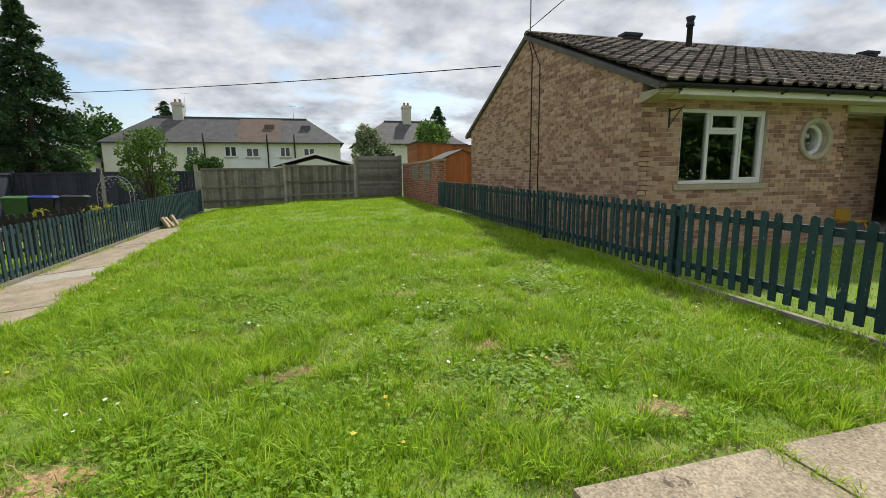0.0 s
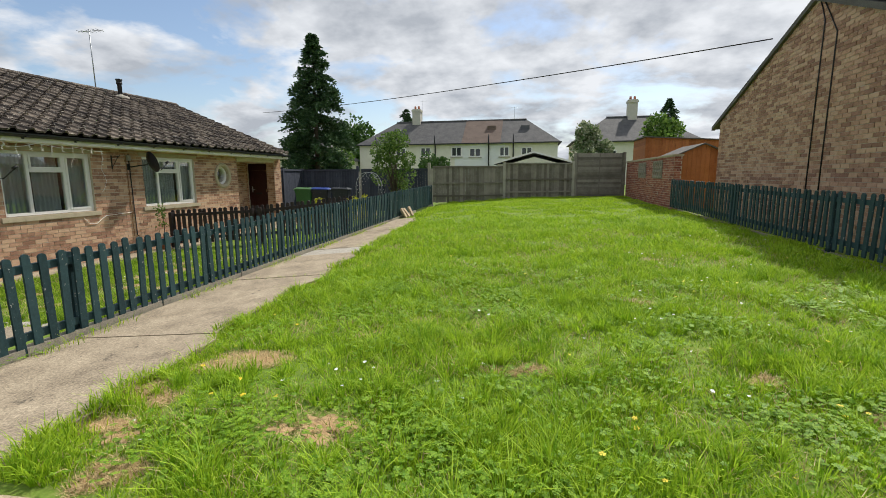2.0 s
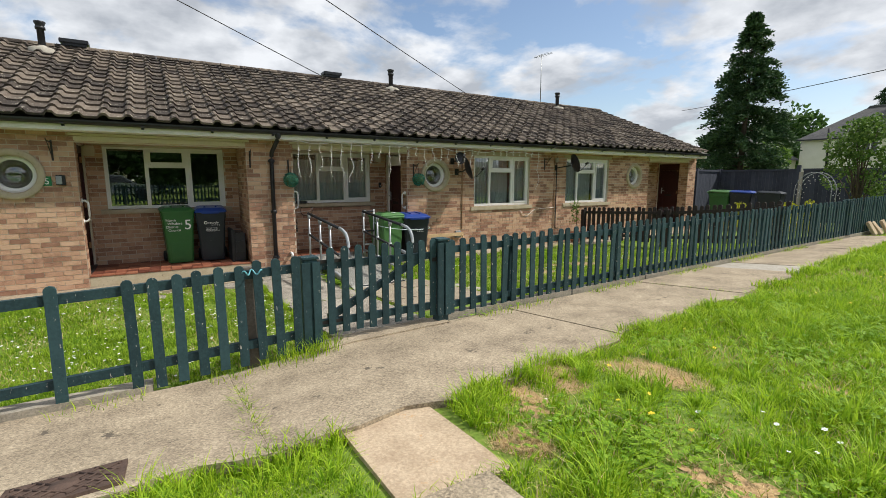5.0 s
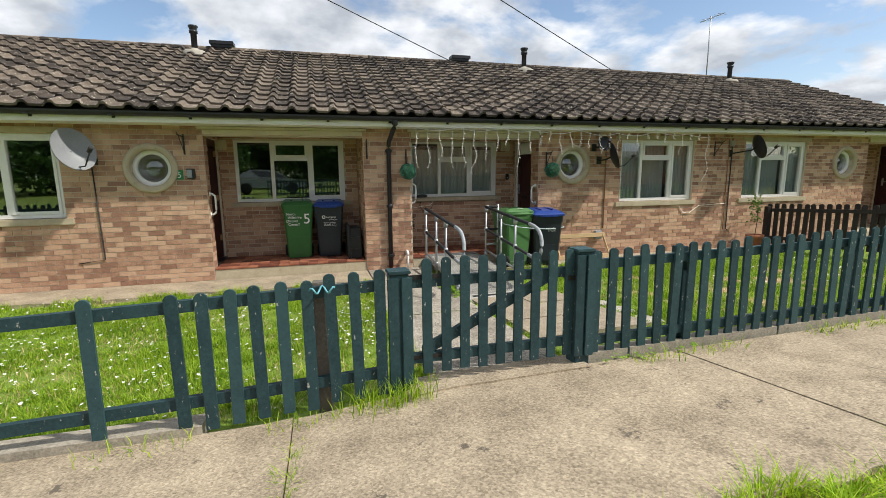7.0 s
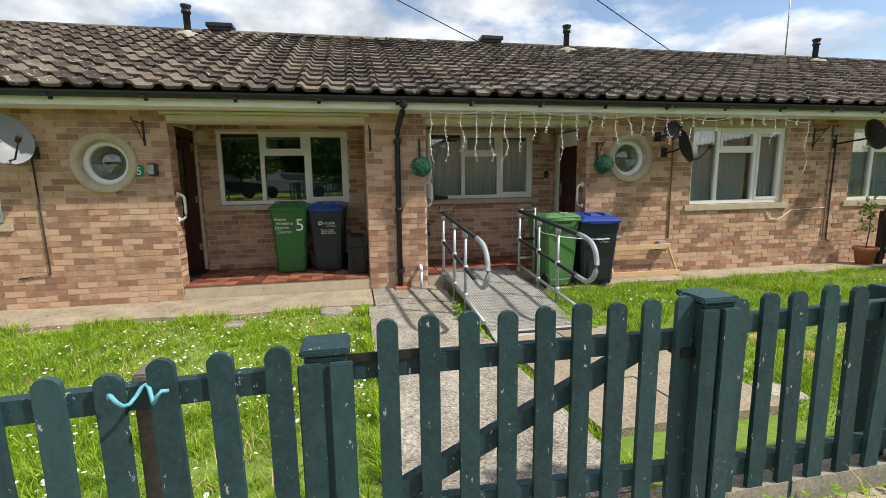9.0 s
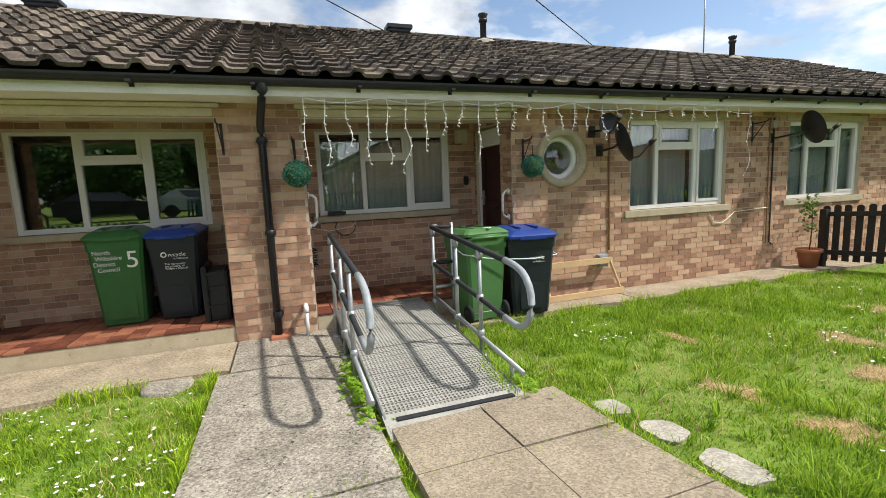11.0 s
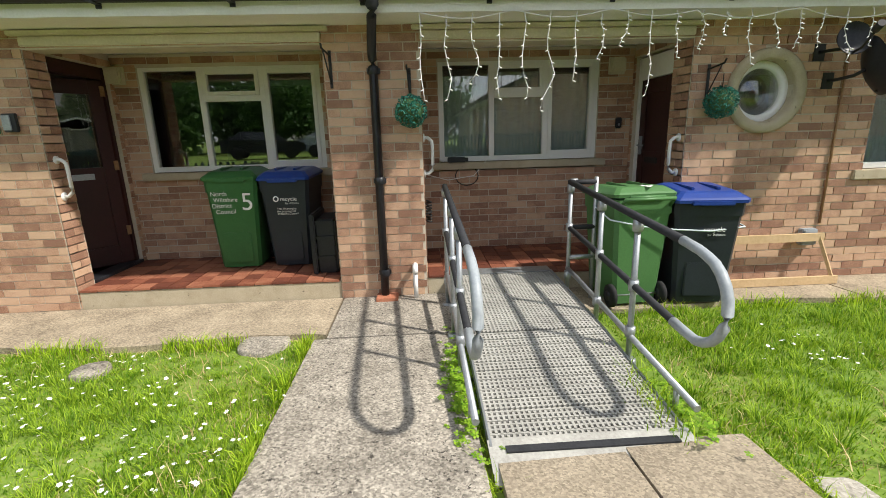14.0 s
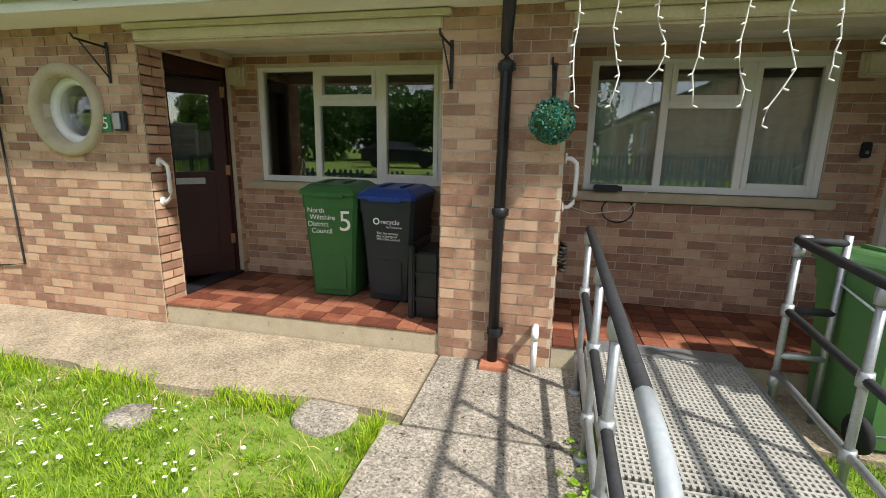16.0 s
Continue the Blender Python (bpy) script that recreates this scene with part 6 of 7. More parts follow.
cable([(PX + 0.03, 1.32 + 0.13 * math.sin(a), 1.02 + 0.11 * math.cos(a)) for a in np.linspace(0, 6.0, 16)], 0.006, M_DARKIRON, "black cable looped under the window")
cable([(PX + 0.04, 0.85, 1.05), (PX + 0.04, 1.1, 0.98), (PX + 0.04, 1.4, 1.02), (PX + 0.06, 1.55, 1.2)], 0.006, M_PAINT, "thin pale cable sagging under the window")
cable([(-0.14 + 0.03 * math.sin(6 * a), 0.85 + 0.025 * math.cos(5 * a), 0.68 + 0.025 * a) for a in np.linspace(0, 8, 60)], 0.009, M_DARKIRON, "coil of dark cable on the pier side")
ad = empty("power_adaptor", Matrix.Translation((PX + 0.09, 1.2, 1.178)), "black power adaptor on a window sill", "adaptor")
part("case", boxes((-0.03, 0.03, -0.10, 0.10, 0, 0.06), bevel=0.008), M_BLACK, ad)
part("plug", boxes((-0.02, 0.02, 0.10, 0.13, 0.01, 0.05), bevel=0.004), M_BLACK, ad)
mb = empty("meter_box", Matrix.Translation((0.012, 4.50, 0.42)), "small grey meter box low on the wall", "meter box")
part("case", boxes((0, 0.07, -0.075, 0.075, -0.07, 0.09), bevel=0.008), M_GREYPIPE, mb)
part("lid", boxes((0.07, 0.08, -0.065, 0.065, -0.06, 0.08), bevel=0.004), M_GREYPIPE, mb)
al = empty("alarm_box", Matrix.Translation((0.012, 7.62, 2.2)), "small grey junction box under the eave", "junction box")
part("case", boxes((0, 0.05, -0.05, 0.05, -0.06, 0.06), bevel=0.01), M_POST, al)

# a timber frame leaning against the wall
tf = empty("timber_frame", Matrix.Translation((0.09, 3.55, 0.02)), "new pine frame leaning low against the wall", "timber frame")
for nm, a, b in (("long_rail", (0.15, 0.0, 0.03), (0.15, 1.14, 0.03)), ("long_rail", (0.03, -0.05, 0.42), (0.03, 1.05, 0.42)), ("end_rail", (0.15, 1.10, 0.03), (0.03, 1.01, 0.42)), ("end_rail", (0.15, 0.03, 0.03), (0.03, -0.02, 0.42))):
    bar(a, b, 0.03, 0.075, M_PINE, nm, tf)

# icicle lights along the fascia
lights = empty("string_lights", Matrix.Translation((0, 0, 0)), "unlit white icicle string lights hung from the fascia", "string lights")
lr = random.Random(12)
ys = list(np.arange(0.82, 6.7, 0.20))
top_pts = []
for y in np.arange(0.82, 6.72, 0.05):
    top_pts.append((0.40 + 0.01 * math.sin(9 * y), y, 2.385 - 0.05 * abs(math.sin(4.1 * y)) - 0.05 * (y > 3.0) * abs(math.sin(1.7 * y))))
part("cable", tubed(top_pts, 0.005, 4), M_UPVC, lights)
for i, y in enumerate(ys):
    L = lr.choice((0.25, 0.34, 0.5, 0.62, 0.72)) if y < 2.9 else lr.choice((0.12, 0.18, 0.28, 0.4))
    if abs(y - 0.82) < 0.02:
        L = 0.62
    if y > 6.5:
        L = 0.9
    pts = [(0.40 + lr.uniform(-0.012, 0.012), y + (0.018 + 0.022 * (i % 3)) * t * math.sin(13 * t * L + 1.7 * i) + lr.uniform(-0.008, 0.008), 2.37 - t * L) for t in np.linspace(0, 1, 9)]
    bm = tubed(pts, 0.0042, 4)
    for p in pts[1:]:
        tube(bm, [p, (p[0] + 0.012, p[1] + lr.choice((-0.022, 0.022)), p[2] - 0.012)], 0.005, 4)
    tagged(part("drop", bm, M_UPVC, lights), kind="stuff")

# terracotta pot with a thin shrub
pot = empty("plant_pot", Matrix.Translation((0.30, 8.15, 0.0)), "terracotta pot with a thin young shrub", "plant pot")
part("pot", lathe(bmesh.new(), [(0.0, 0.0), (0.11, 0.0), (0.15, 0.24), (0.17, 0.245), (0.17, 0.30), (0.15, 0.30), (0.145, 0.26), (0.0, 0.26)], 24), M_TERRA, pot)
part("stem", tubed([(0, 0, 0.25), (0.01, 0.02, 0.6), (0.0, 0.01, 0.95)], 0.008, 6), M_BARK, pot)

# ornaments and a plastic chair in the bungalow's porch
ch = empty("garden_chair", Matrix.Translation((18.35, 4.15, RZ + 0.02)), "small golden cast metal garden chair", "chair")
M_GOLDMET = mat("gold_paint", (0.40, 0.22, 0.03), (0.55, 0.33, 0.06), 12, 0.4, 0.1, metal=0.5)
part("seat", boxes((-0.18, 0.18, -0.16, 0.16, 0.34, 0.38), bevel=0.01), M_GOLDMET, ch)
part("backrest", boxes((-0.18, 0.18, 0.13, 0.16, 0.38, 0.56), bevel=0.02), M_GOLDMET, ch)
for sx in (-1, 1):
    for sy in (-1, 1):
        part("leg", tubed([(sx * 0.14, sy * 0.12, 0.35), (sx * 0.19, sy * 0.16, 0.22), (sx * 0.13, sy * 0.12, 0.10), (sx * 0.19, sy * 0.17, 0.0)], 0.014, 6), M_GOLDMET, ch)
sp = tagged(part("porch_step", boxes((18.0, 21, RYF - 0.35, RYF + 1.1, RZ - 0.3, RZ + 0.02)), M_POST), "grey concrete porch step", "step", kind="structure")


# ---------------- trees and shrubs ----------------
def leaf_cloud(name, centres, normals, size, material, parent, seed, slim=0.5, label=""):
    """Many small bent leaves, two triangles each."""
    rng = np.random.RandomState(seed)
    n = len(centres)
    d = normals + rng.normal(scale=0.6, size=(n, 3))
    d /= np.linalg.norm(d, axis=1)[:, None] + 1e-9
    t = np.cross(d, rng.normal(size=(n, 3)))
    t /= np.linalg.norm(t, axis=1)[:, None] + 1e-9
    s = size * rng.uniform(0.6, 1.3, (n, 1))
    side = np.cross(d, t) * s * slim
    v = np.stack([centres, centres + d * s * 0.5 + side, centres + d * s, centres + d * s * 0.5 - side], 1).reshape(-1, 3)
    ob = mesh_obj(name, raw_mesh(name, v, np.arange(4 * n).reshape(-1, 4)), material, parent, label)
    return tagged(ob, kind="stuff")


def conifer(x, y, z, h, r, seed, label):
    t = empty("conifer_tree", Matrix.Translation((x, y, z)), label, "tree", "trees")
    part("trunk", tubed([(0, 0, -0.2), (0.02, 0, h * 0.5), (0, 0.02, h * 0.97)], [0.17, 0.10, 0.015], 8), M_BARK, t)
    rng = np.random.RandomState(seed)
    cs, ns = [], []
    limbs = bmesh.new()
    for k in range(330):
        f = rng.uniform(0.04, 1.0) ** 0.9
        reach = r * (1 - f) ** 0.8 * rng.uniform(0.5, 1.1) + 0.10
        a = rng.uniform(0, math.tau)
        zz = h * f
        out = np.array((math.cos(a), math.sin(a), 0.0))
        m = int(30 + 120 * reach)
        s = rng.uniform(0.12, 1.0, m) ** 0.8
        lift = 0.10 * reach * np.sin(s * 2.6) - 0.28 * reach * s ** 2
        c = out[None] * (s * reach)[:, None] + np.array((0, 0, zz))[None]
        c[:, 2] += lift
        c += rng.normal(scale=0.055 + 0.05 * reach * 0.5, size=(m, 3)) * np.array((1, 1, 0.6))
        cs.append(c)
        ns.append(np.repeat((out + np.array((0, 0, 0.05)))[None], m, 0))
        if k % 4 == 0:
            tube(limbs, [(0, 0, zz), tuple(out * reach * 0.5 + np.array((0, 0, zz + 0.05 * reach))), tuple(out * reach * 0.9 + np.array((0, 0, zz - 0.12 * reach)))], [0.03, 0.02, 0.006], 4)
    part("limb", limbs, M_BARK, t)
    leaf_cloud("crown", np.concatenate(cs), np.concatenate(ns), 0.15, M_CONIFER, t, seed, 0.25)


def bush(x, y, z, h, r, seed, label, material=M_LEAF, size=0.07, n=5000, trunk=True, category="tree", squash=1.0, name="small_tree"):
    t = empty(name, Matrix.Translation((x, y, z)), label, category, "shrubs and trees")
    rng = np.random.RandomState(seed)
    blobs, limbs = [], bmesh.new()
    k = 16
    for i in range(k):
        a, f = rng.uniform(0, math.tau), rng.uniform(0.32, 1.0)
        rr = r * rng.uniform(0.1, 0.85) * (1.15 - 0.6 * f)
        c = np.array((rr * math.cos(a), rr * math.sin(a) * squash, h * f))
        blobs.append((c, r * rng.uniform(0.22, 0.42)))
        if trunk:
            tube(limbs, [(0.0, 0.0, h * 0.12), tuple(c * np.array((0.4, 0.4, 0.6))), tuple(c)], [0.035, 0.02, 0.006], 5)
    if trunk:
        part("trunk", tubed([(0, 0, -0.1), (0.03, 0.02, h * 0.3), (0.0, 0.0, h * 0.6)], [0.06, 0.045, 0.02], 7), M_BARK, t)
        part("limb", limbs, M_BARK, t)
    else:
        limbs.free()
    cs, ns = [], []
    for c, br in blobs:
        m = n // k
        d = rng.normal(size=(m, 3))
        d /= np.linalg.norm(d, axis=1)[:, None]
        p = c + d * (br * rng.uniform(0.45, 1.1, m) ** 0.6)[:, None]
        p[:, 2] = np.maximum(p[:, 2], 0.03)
        cs.append(p)
        ns.append(d)
    leaf_cloud("crown", np.concatenate(cs), np.concatenate(ns), size, material, t, seed, 0.45)
    return t


conifer(-2.6, 22.5, 0.3, 8.9, 2.9, 4, "tall dark green spruce with drooping branches")
bush(3.85, 15.9, 0.45, 2.7, 1.15, 8, "small apple tree in the corner of a garden", M_LEAF, 0.08, 5000)
bush(0.3, 40, 0.4, 2.9, 1.9, 9, "rounded dark green hedge bush before white houses", M_HEDGE, 0.2, 3500, False, "bush", name="garden_bush")
bush(13.4, 36, 0.4, 5.0, 1.9, 10, "pale flowering tree behind the board fence", M_LEAFPALE, 0.22, 5200)
bush(18.0, 36, 0.4, 5.1, 3.0, 11, "yellow-green leafy tree behind the sheds", M_LEAF, 0.22, 5600)
bush(-16.5, 60, 0.4, 8.5, 5.5, 13, "dark leafy tree beyond the white houses", M_HEDGE, 0.45, 4200)
conifer(25.6, 62, 0.3, 10.8, 4.4, 14, "dark pine behind the far house")
conifer(-9.5, 66, 0.3, 11.2, 5.5, 15, "dark pine rising behind the white houses")
bush(-6.5, 34, 0.4, 3.2, 2.2, 16, "low leafy bush beyond the slate blue fence", M_LEAF, 0.18, 2600, False, "bush", name="garden_bush")
bush(2.1, 12.9, 0.2, 0.72, 0.45, 17, "golden privet shrub in the end garden", M_GOLD, 0.05, 1500, False, "bush", name="golden_shrub")
bush(3.3, 12.9, 0.25, 0.72, 0.45, 18, "golden privet shrub beside the picket fence", M_GOLD, 0.05, 1500, False, "bush", name="golden_shrub")
bush(4.62, 10.6, 0.36, 0.85, 0.16, 19, "thin yellow-green shrub poking through the pickets", M_GOLD, 0.04, 500, False, "bush", name="golden_shrub")
bush(0.30, 8.15, 0.30, 0.8, 0.2, 20, "sparse young leaves of a potted shrub", M_LEAF, 0.05, 160, False, "bush", name="potted_shrub")
# fairy-light arch by the small tree
arch = empty("garden_arch", Matrix.Translation((3.1, 14.9, float(gz(3.1, 14.9)))), "thin wire arch wound with small white lights", "garden arch")
for s in (0.0, 0.35):
    pts = [(0.45 * math.cos(a), s, 1.15 + 0.55 * math.sin(a)) for a in np.linspace(math.pi, 0, 12)]
    part("hoop", tubed([(-0.45, s, 0.0)] + pts + [(0.45, s, 0.0)], 0.012, 5), M_STEEL, arch)
    bm = bmesh.new()
    for p in pts:
        for k in range(3):
            box(bm, p[0] + 0.05 * k - 0.012, p[0] + 0.05 * k + 0.006, p[1] - 0.012, p[1] + 0.006, p[2] - 0.1 * k - 0.012, p[2] - 0.1 * k + 0.006)
    tagged(part("lights", bm, M_UPVC, arch), kind="stuff")


# ---------------- far houses ----------------
def far_house(x0, x1, y, z0, ze, zr, depth, label, wall_mats, hip, windows, chimneys, roofs=None):
    """A two-storey row with a hipped roof; windows as (x, z, w, h)."""
    h = empty("far_house", Matrix.Translation((x0, y, z0)), label, "house", "far houses")
    w = x1 - x0
    n = len(wall_mats)
    for i, mm in enumerate(wall_mats):
        part("wall", boxes((w * i / n, w * (i + 1) / n - 0.01, 0, depth, -0.5, ze - z0)), mm, h)
    bm = bmesh.new()
    e, zt, zb = 0.35, zr - z0, ze - z0 - 0.02
    a = [bm.verts.new(p) for p in ((-e, -e, zb), (w + e, -e, zb), (w + e, depth + e, zb), (-e, depth + e, zb), (hip, depth / 2, zt), (w - hip, depth / 2, zt))]
    for q in ((0, 1, 5, 4), (1, 2, 5), (2, 3, 4, 5), (3, 0, 4), (0, 3, 2, 1)):
        bm.faces.new([a[i] for i in q])
    part("roof", bm, M_SLATE, h, "grey slate hipped roof")
    part("ridge", tubed([(hip, depth / 2, zt), (w - hip, depth / 2, zt)], 0.12, 6), M_SLATE, h)
    for u0, u1 in roofs or ():
        t0 = 0.01
        bm = bmesh.new()
        s = (zt - zb) / (depth / 2 + e)
        vs = [bm.verts.new((u, yy, zb + s * (yy + e) + dz)) for dz in (0.05, -0.02) for u, yy in ((u0, -e - 0.02), (u1, -e - 0.02), (u1, depth / 2), (u0, depth / 2))]
        bm.faces.new(vs[:4]), bm.faces.new(vs[:3:-1])
        for i in range(4):
            bm.faces.new((vs[i], vs[4 + i], vs[4 + (i + 1) % 4], vs[(i + 1) % 4]))
        bmesh.ops.recalc_face_normals(bm, faces=bm.faces)
        part("roof_strip", bm, M_SLATEBROWN, h, "brown tiled stretch of roof")
    part("gutter", boxes((-e, w + e, -e - 0.1, -e, zb - 0.05, zb + 0.06)), M_BLACK, h)
    for xx, zz, ww, hh in windows:
        win = part("window", bar_frame(ww, hh, 0.10, -0.06, 0.03, xx - x0, zz - z0), M_UPVC, h)
        part("pane", boxes((xx - x0 + 0.1, xx - x0 + ww - 0.1, -0.02, 0.0, zz - z0 + 0.1, zz - z0 + hh - 0.1)), M_FARWIN, win)
        part("mullion", boxes((xx - x0 + ww / 2 - 0.06, xx - x0 + ww / 2 + 0.06, -0.06, -0.02, zz - z0 + 0.1, zz - z0 + hh - 0.1)), M_UPVC, win)
        part("sill", boxes((xx - x0 - 0.08, xx - x0 + ww + 0.08, -0.14, 0.0, zz - z0 - 0.1, zz - z0)), M_POST, win)
    for xx, zz, ht in chimneys:
        c = part("chimney", boxes((xx - x0 - 0.45, xx - x0 + 0.45, depth / 2 - 0.5, depth / 2 + 0.5, zz - z0 - 1.0, zz - z0 + ht), (xx - x0 - 0.52, xx - x0 + 0.52, depth / 2 - 0.57, depth / 2 + 0.57, zz - z0 + ht - 0.3, zz - z0 + ht - 0.1)), M_RENDER, h)
        for k in (-0.2, 0.2):
            part("chimney_pot", lathe(bmesh.new(), [(0.13, 0), (0.11, 0.35), (0.08, 0.35), (0.08, 0.0)], 10, "Z", (xx - x0 + k, depth / 2, zz - z0 + ht)), M_TERRA, c)
    return h


wins = [(-5.3, 3.75, 1.1, 1.0), (-2.6, 3.75, 1.1, 1.0), (0.7, 3.75, 1.1, 1.0), (2.6, 3.7, 1.2, 0.9), (5.7, 3.7, 1.0, 1.0), (7.9, 3.7, 1.1, 0.9)]
row = far_house(-9.4, 11.5, 46.5, 0.0, 5.05, 7.75, 7.5, "long cream and white rendered row with slate roof", [M_WHITEWALL, M_WHITEWALL, M_WHITEWALL_B, M_WHITEWALL], 3.2, wins, [(-3.85, 7.4, 1.75)], [(11.2, 15.2)])
for x in (-1.0, 4.6, -7.4, 7.1):
    part("soil_pipe", tubed([(x + 9.4, -0.1, 0), (x + 9.4, -0.1, 4.8), (x + 9.4, -0.35, 5.2), (x + 9.4, -0.35, 5.9)], 0.07, 6), M_BLACK, row)
for x, z in ((14.1, 6.75), (17.6, 6.7)):
    part("roof_light", boxes((x - 0.45, x + 0.45, 1.9, 2.7, z - 0.3, z + 0.25)), M_FARWIN if x > 15 else M_SLATEBROWN, row)
far_house(13.1, 24.5, 46.5, 0.0, 5.0, 7.7, 7.5, "cream rendered house with slate roof behind trees", [M_WHITEWALL], 3.4, [(16, 3.2, 1.1, 1.0), (20, 3.2, 1.1, 1.0)], [(19.0, 7.5, 1.9)])
far_house(-16, -9.8, 40, 0.0, 3.4, 5.4, 7, "small cream house beyond the spruce", [M_WHITEWALL], 2.4, [(-13.5, 2.2, 1.0, 0.9), (-11.3, 2.2, 1.0, 0.9)], [])
# behind the camera, closing the place: a low hedge and far roofs
far_house(2, 30, -46, 0.2, 4.9, 7.9, 8, "rendered houses across the road", [M_WHITEWALL, M_RENDER], 3.2, [(6, 3.4, 1.2, 1), (11, 3.4, 1.2, 1), (18, 3.4, 1.2, 1), (24, 3.4, 1.2, 1)], [(10, 7.6, 1.5), (22, 7.6, 1.5)])
far_house(44, 64, -12, 0.2, 4.9, 7.9, 8, "rendered houses beyond the green", [M_WHITEWALL], 3.2, [(47, 3.4, 1.2, 1)], [(54, 7.6, 1.5)])
for k, (x, y) in enumerate(((30, -9), (33, -2), (29, -16), (24, -20), (36, 3))):
    bush(x, y, 0.4, 4.4, 4.4, 30 + k, "leafy roadside tree across the green", M_HEDGE, 0.34, 4200, False)

for k in range(9):
    bush(34 + 2.5 * (k % 2), -27 + 3.6 * k, 0.3, 5.6 + 0.8 * (k % 3), 4.2, 40 + k, "dense hedgerow tree beyond the road", M_HEDGE, 0.4, 2600, False)


def parked_car(x, y, turn, paint, label):
    c = empty("parked_car", Matrix.Translation((x, y, float(gz(x, y)))) @ pose(0, 0, 0, 0, 0, turn), label, "car", "parked cars")
    bm = bmesh.new()
    prof = [(-2.1, 0.35), (2.1, 0.35), (2.15, 0.65), (2.0, 0.82), (1.1, 0.92), (0.45, 1.38), (-1.0, 1.45), (-1.8, 1.05), (-2.12, 0.95)]
    for yy in (-0.85, 0.85):
        bm.faces.new([bm.verts.new((px, yy * (0.82 if pz > 1.2 else 1), pz)) for px, pz in prof])
    vs = list(bm.verts)
    n = len(prof)
    for i in range(n):
        bm.faces.new((vs[i], vs[(i + 1) % n], vs[n + (i + 1) % n], vs[n + i]))
    bmesh.ops.recalc_face_normals(bm, faces=bm.faces)
    part("body", bm, paint, c)
    for s in (-1, 1):
        bm = bmesh.new()
        bm.faces.new([bm.verts.new((px, s * yy, pz)) for px, yy, pz in ((0.95, 0.86, 0.95), (0.42, 0.74, 1.32), (-0.95, 0.72, 1.38), (-1.6, 0.84, 1.03))])
        part("side_window", bm, M_FARWIN, c)
        for px in (-1.3, 1.35):
            part("wheel", lathe(bmesh.new(), [(0.0, -0.1), (0.25, -0.1), (0.33, -0.06), (0.33, 0.06), (0.25, 0.1), (0.0, 0.1)], 18, "Y", (px, s * 0.8, 0.33)), M_RUBBER, c)


parked_car(19.5, -7.4, 80, M_CAR, "dark hatchback parked beyond the green")
parked_car(20.5, -3.6, 82, M_GREYPIPE, "silver hatchback parked beyond the green")
# a grey garage roof peeping over the fence
gar = empty("garage", Matrix.Translation((7.0, 24.5, 0.5)), "low garage with a pale-edged shallow roof", "garage")
part("wall", boxes((0.2, 4.2, 0.1, 5.0, -0.3, 1.9)), M_RENDER, gar)
bm = bmesh.new()
vs = [bm.verts.new((u, yy, z)) for yy in (0, 5.1) for u, z in ((0, 1.95), (2.2, 2.55), (4.4, 1.95), (4.4, 1.87), (2.2, 2.46), (0, 1.87))]
bm.faces.new(vs[:6][::-1]), bm.faces.new(vs[6:])
for i in range(6):
    bm.faces.new((vs[i], vs[(i + 1) % 6], vs[6 + (i + 1) % 6], vs[6 + i]))
bmesh.ops.recalc_face_normals(bm, faces=bm.faces)
part("roof", bm, M_SLATE, gar)
bar((0, -0.03, 1.93), (2.2, -0.03, 2.53), 0.03, 0.10, M_UPVC, "barge_board", gar)
bar((2.2, -0.03, 2.53), (4.4, -0.03, 1.93), 0.03, 0.10, M_UPVC, "barge_board", gar)


# overhead wires and aerials
def wire(a, b, sag, label, r=0.014):
    a, b = Vector(a), Vector(b)
    pts = [a.lerp(b, t) - Vector((0, 0, sag * 4 * t * (1 - t))) for t in np.linspace(0, 1, 17)]
    tagged(part("overhead_wire", tubed(pts, r, 5), M_DARKIRON), label, "wire", "overhead wires")


wire((14.22, 10.2, 4.66), (-9.5, 28.6, 6.2), 0.2, "thin black overhead wire from the gable")
wire((-4.15, 7.6, 4.50), (4.0, -6.4, 6.5), 0.05, "thin black service wire to the ridge", 0.010)
wire((-4.15, 2.82, 4.48), (4.45, -11.2, 7.2), 0.05, "thin black service wire to the ridge", 0.010)
wire((14.4, 9.0, 5.2), (17.0, 5.2, 7.6), 0.02, "thin black service wire above the bungalow", 0.010)


def aerial(x, y, z, h, label):
    a = empty("aerial", Matrix.Translation((x, y, z)), label, "aerial", "aerials")
    part("mast", tubed([(0, 0, 0), (0, 0, h)], 0.016, 6), M_STEEL, a)
    part("boom", tubed([(-0.4, 0, h - 0.05), (0.5, 0, h - 0.05)], 0.01, 5), M_STEEL, a)
    for k in range(6):
        part("element", tubed([(-0.3 + 0.14 * k, -0.15, h - 0.05), (-0.3 + 0.14 * k, 0.15, h - 0.05)], 0.006, 4), M_STEEL, a)


aerial(14.32, 8.65, 4.85, 1.5, "thin mast on the gable peak")
aerial(-4.15, 10.9, 4.4, 1.8, "thin mast rising above the terrace ridge")
aerial(-3.2, 50.2, 7.5, 2.6, "television aerial beside the chimney")
aerial(7.0, 50.2, 7.5, 1.6, "television aerial on the white row")

# ---------------- grass ----------------
grng = np.random.RandomState(99)
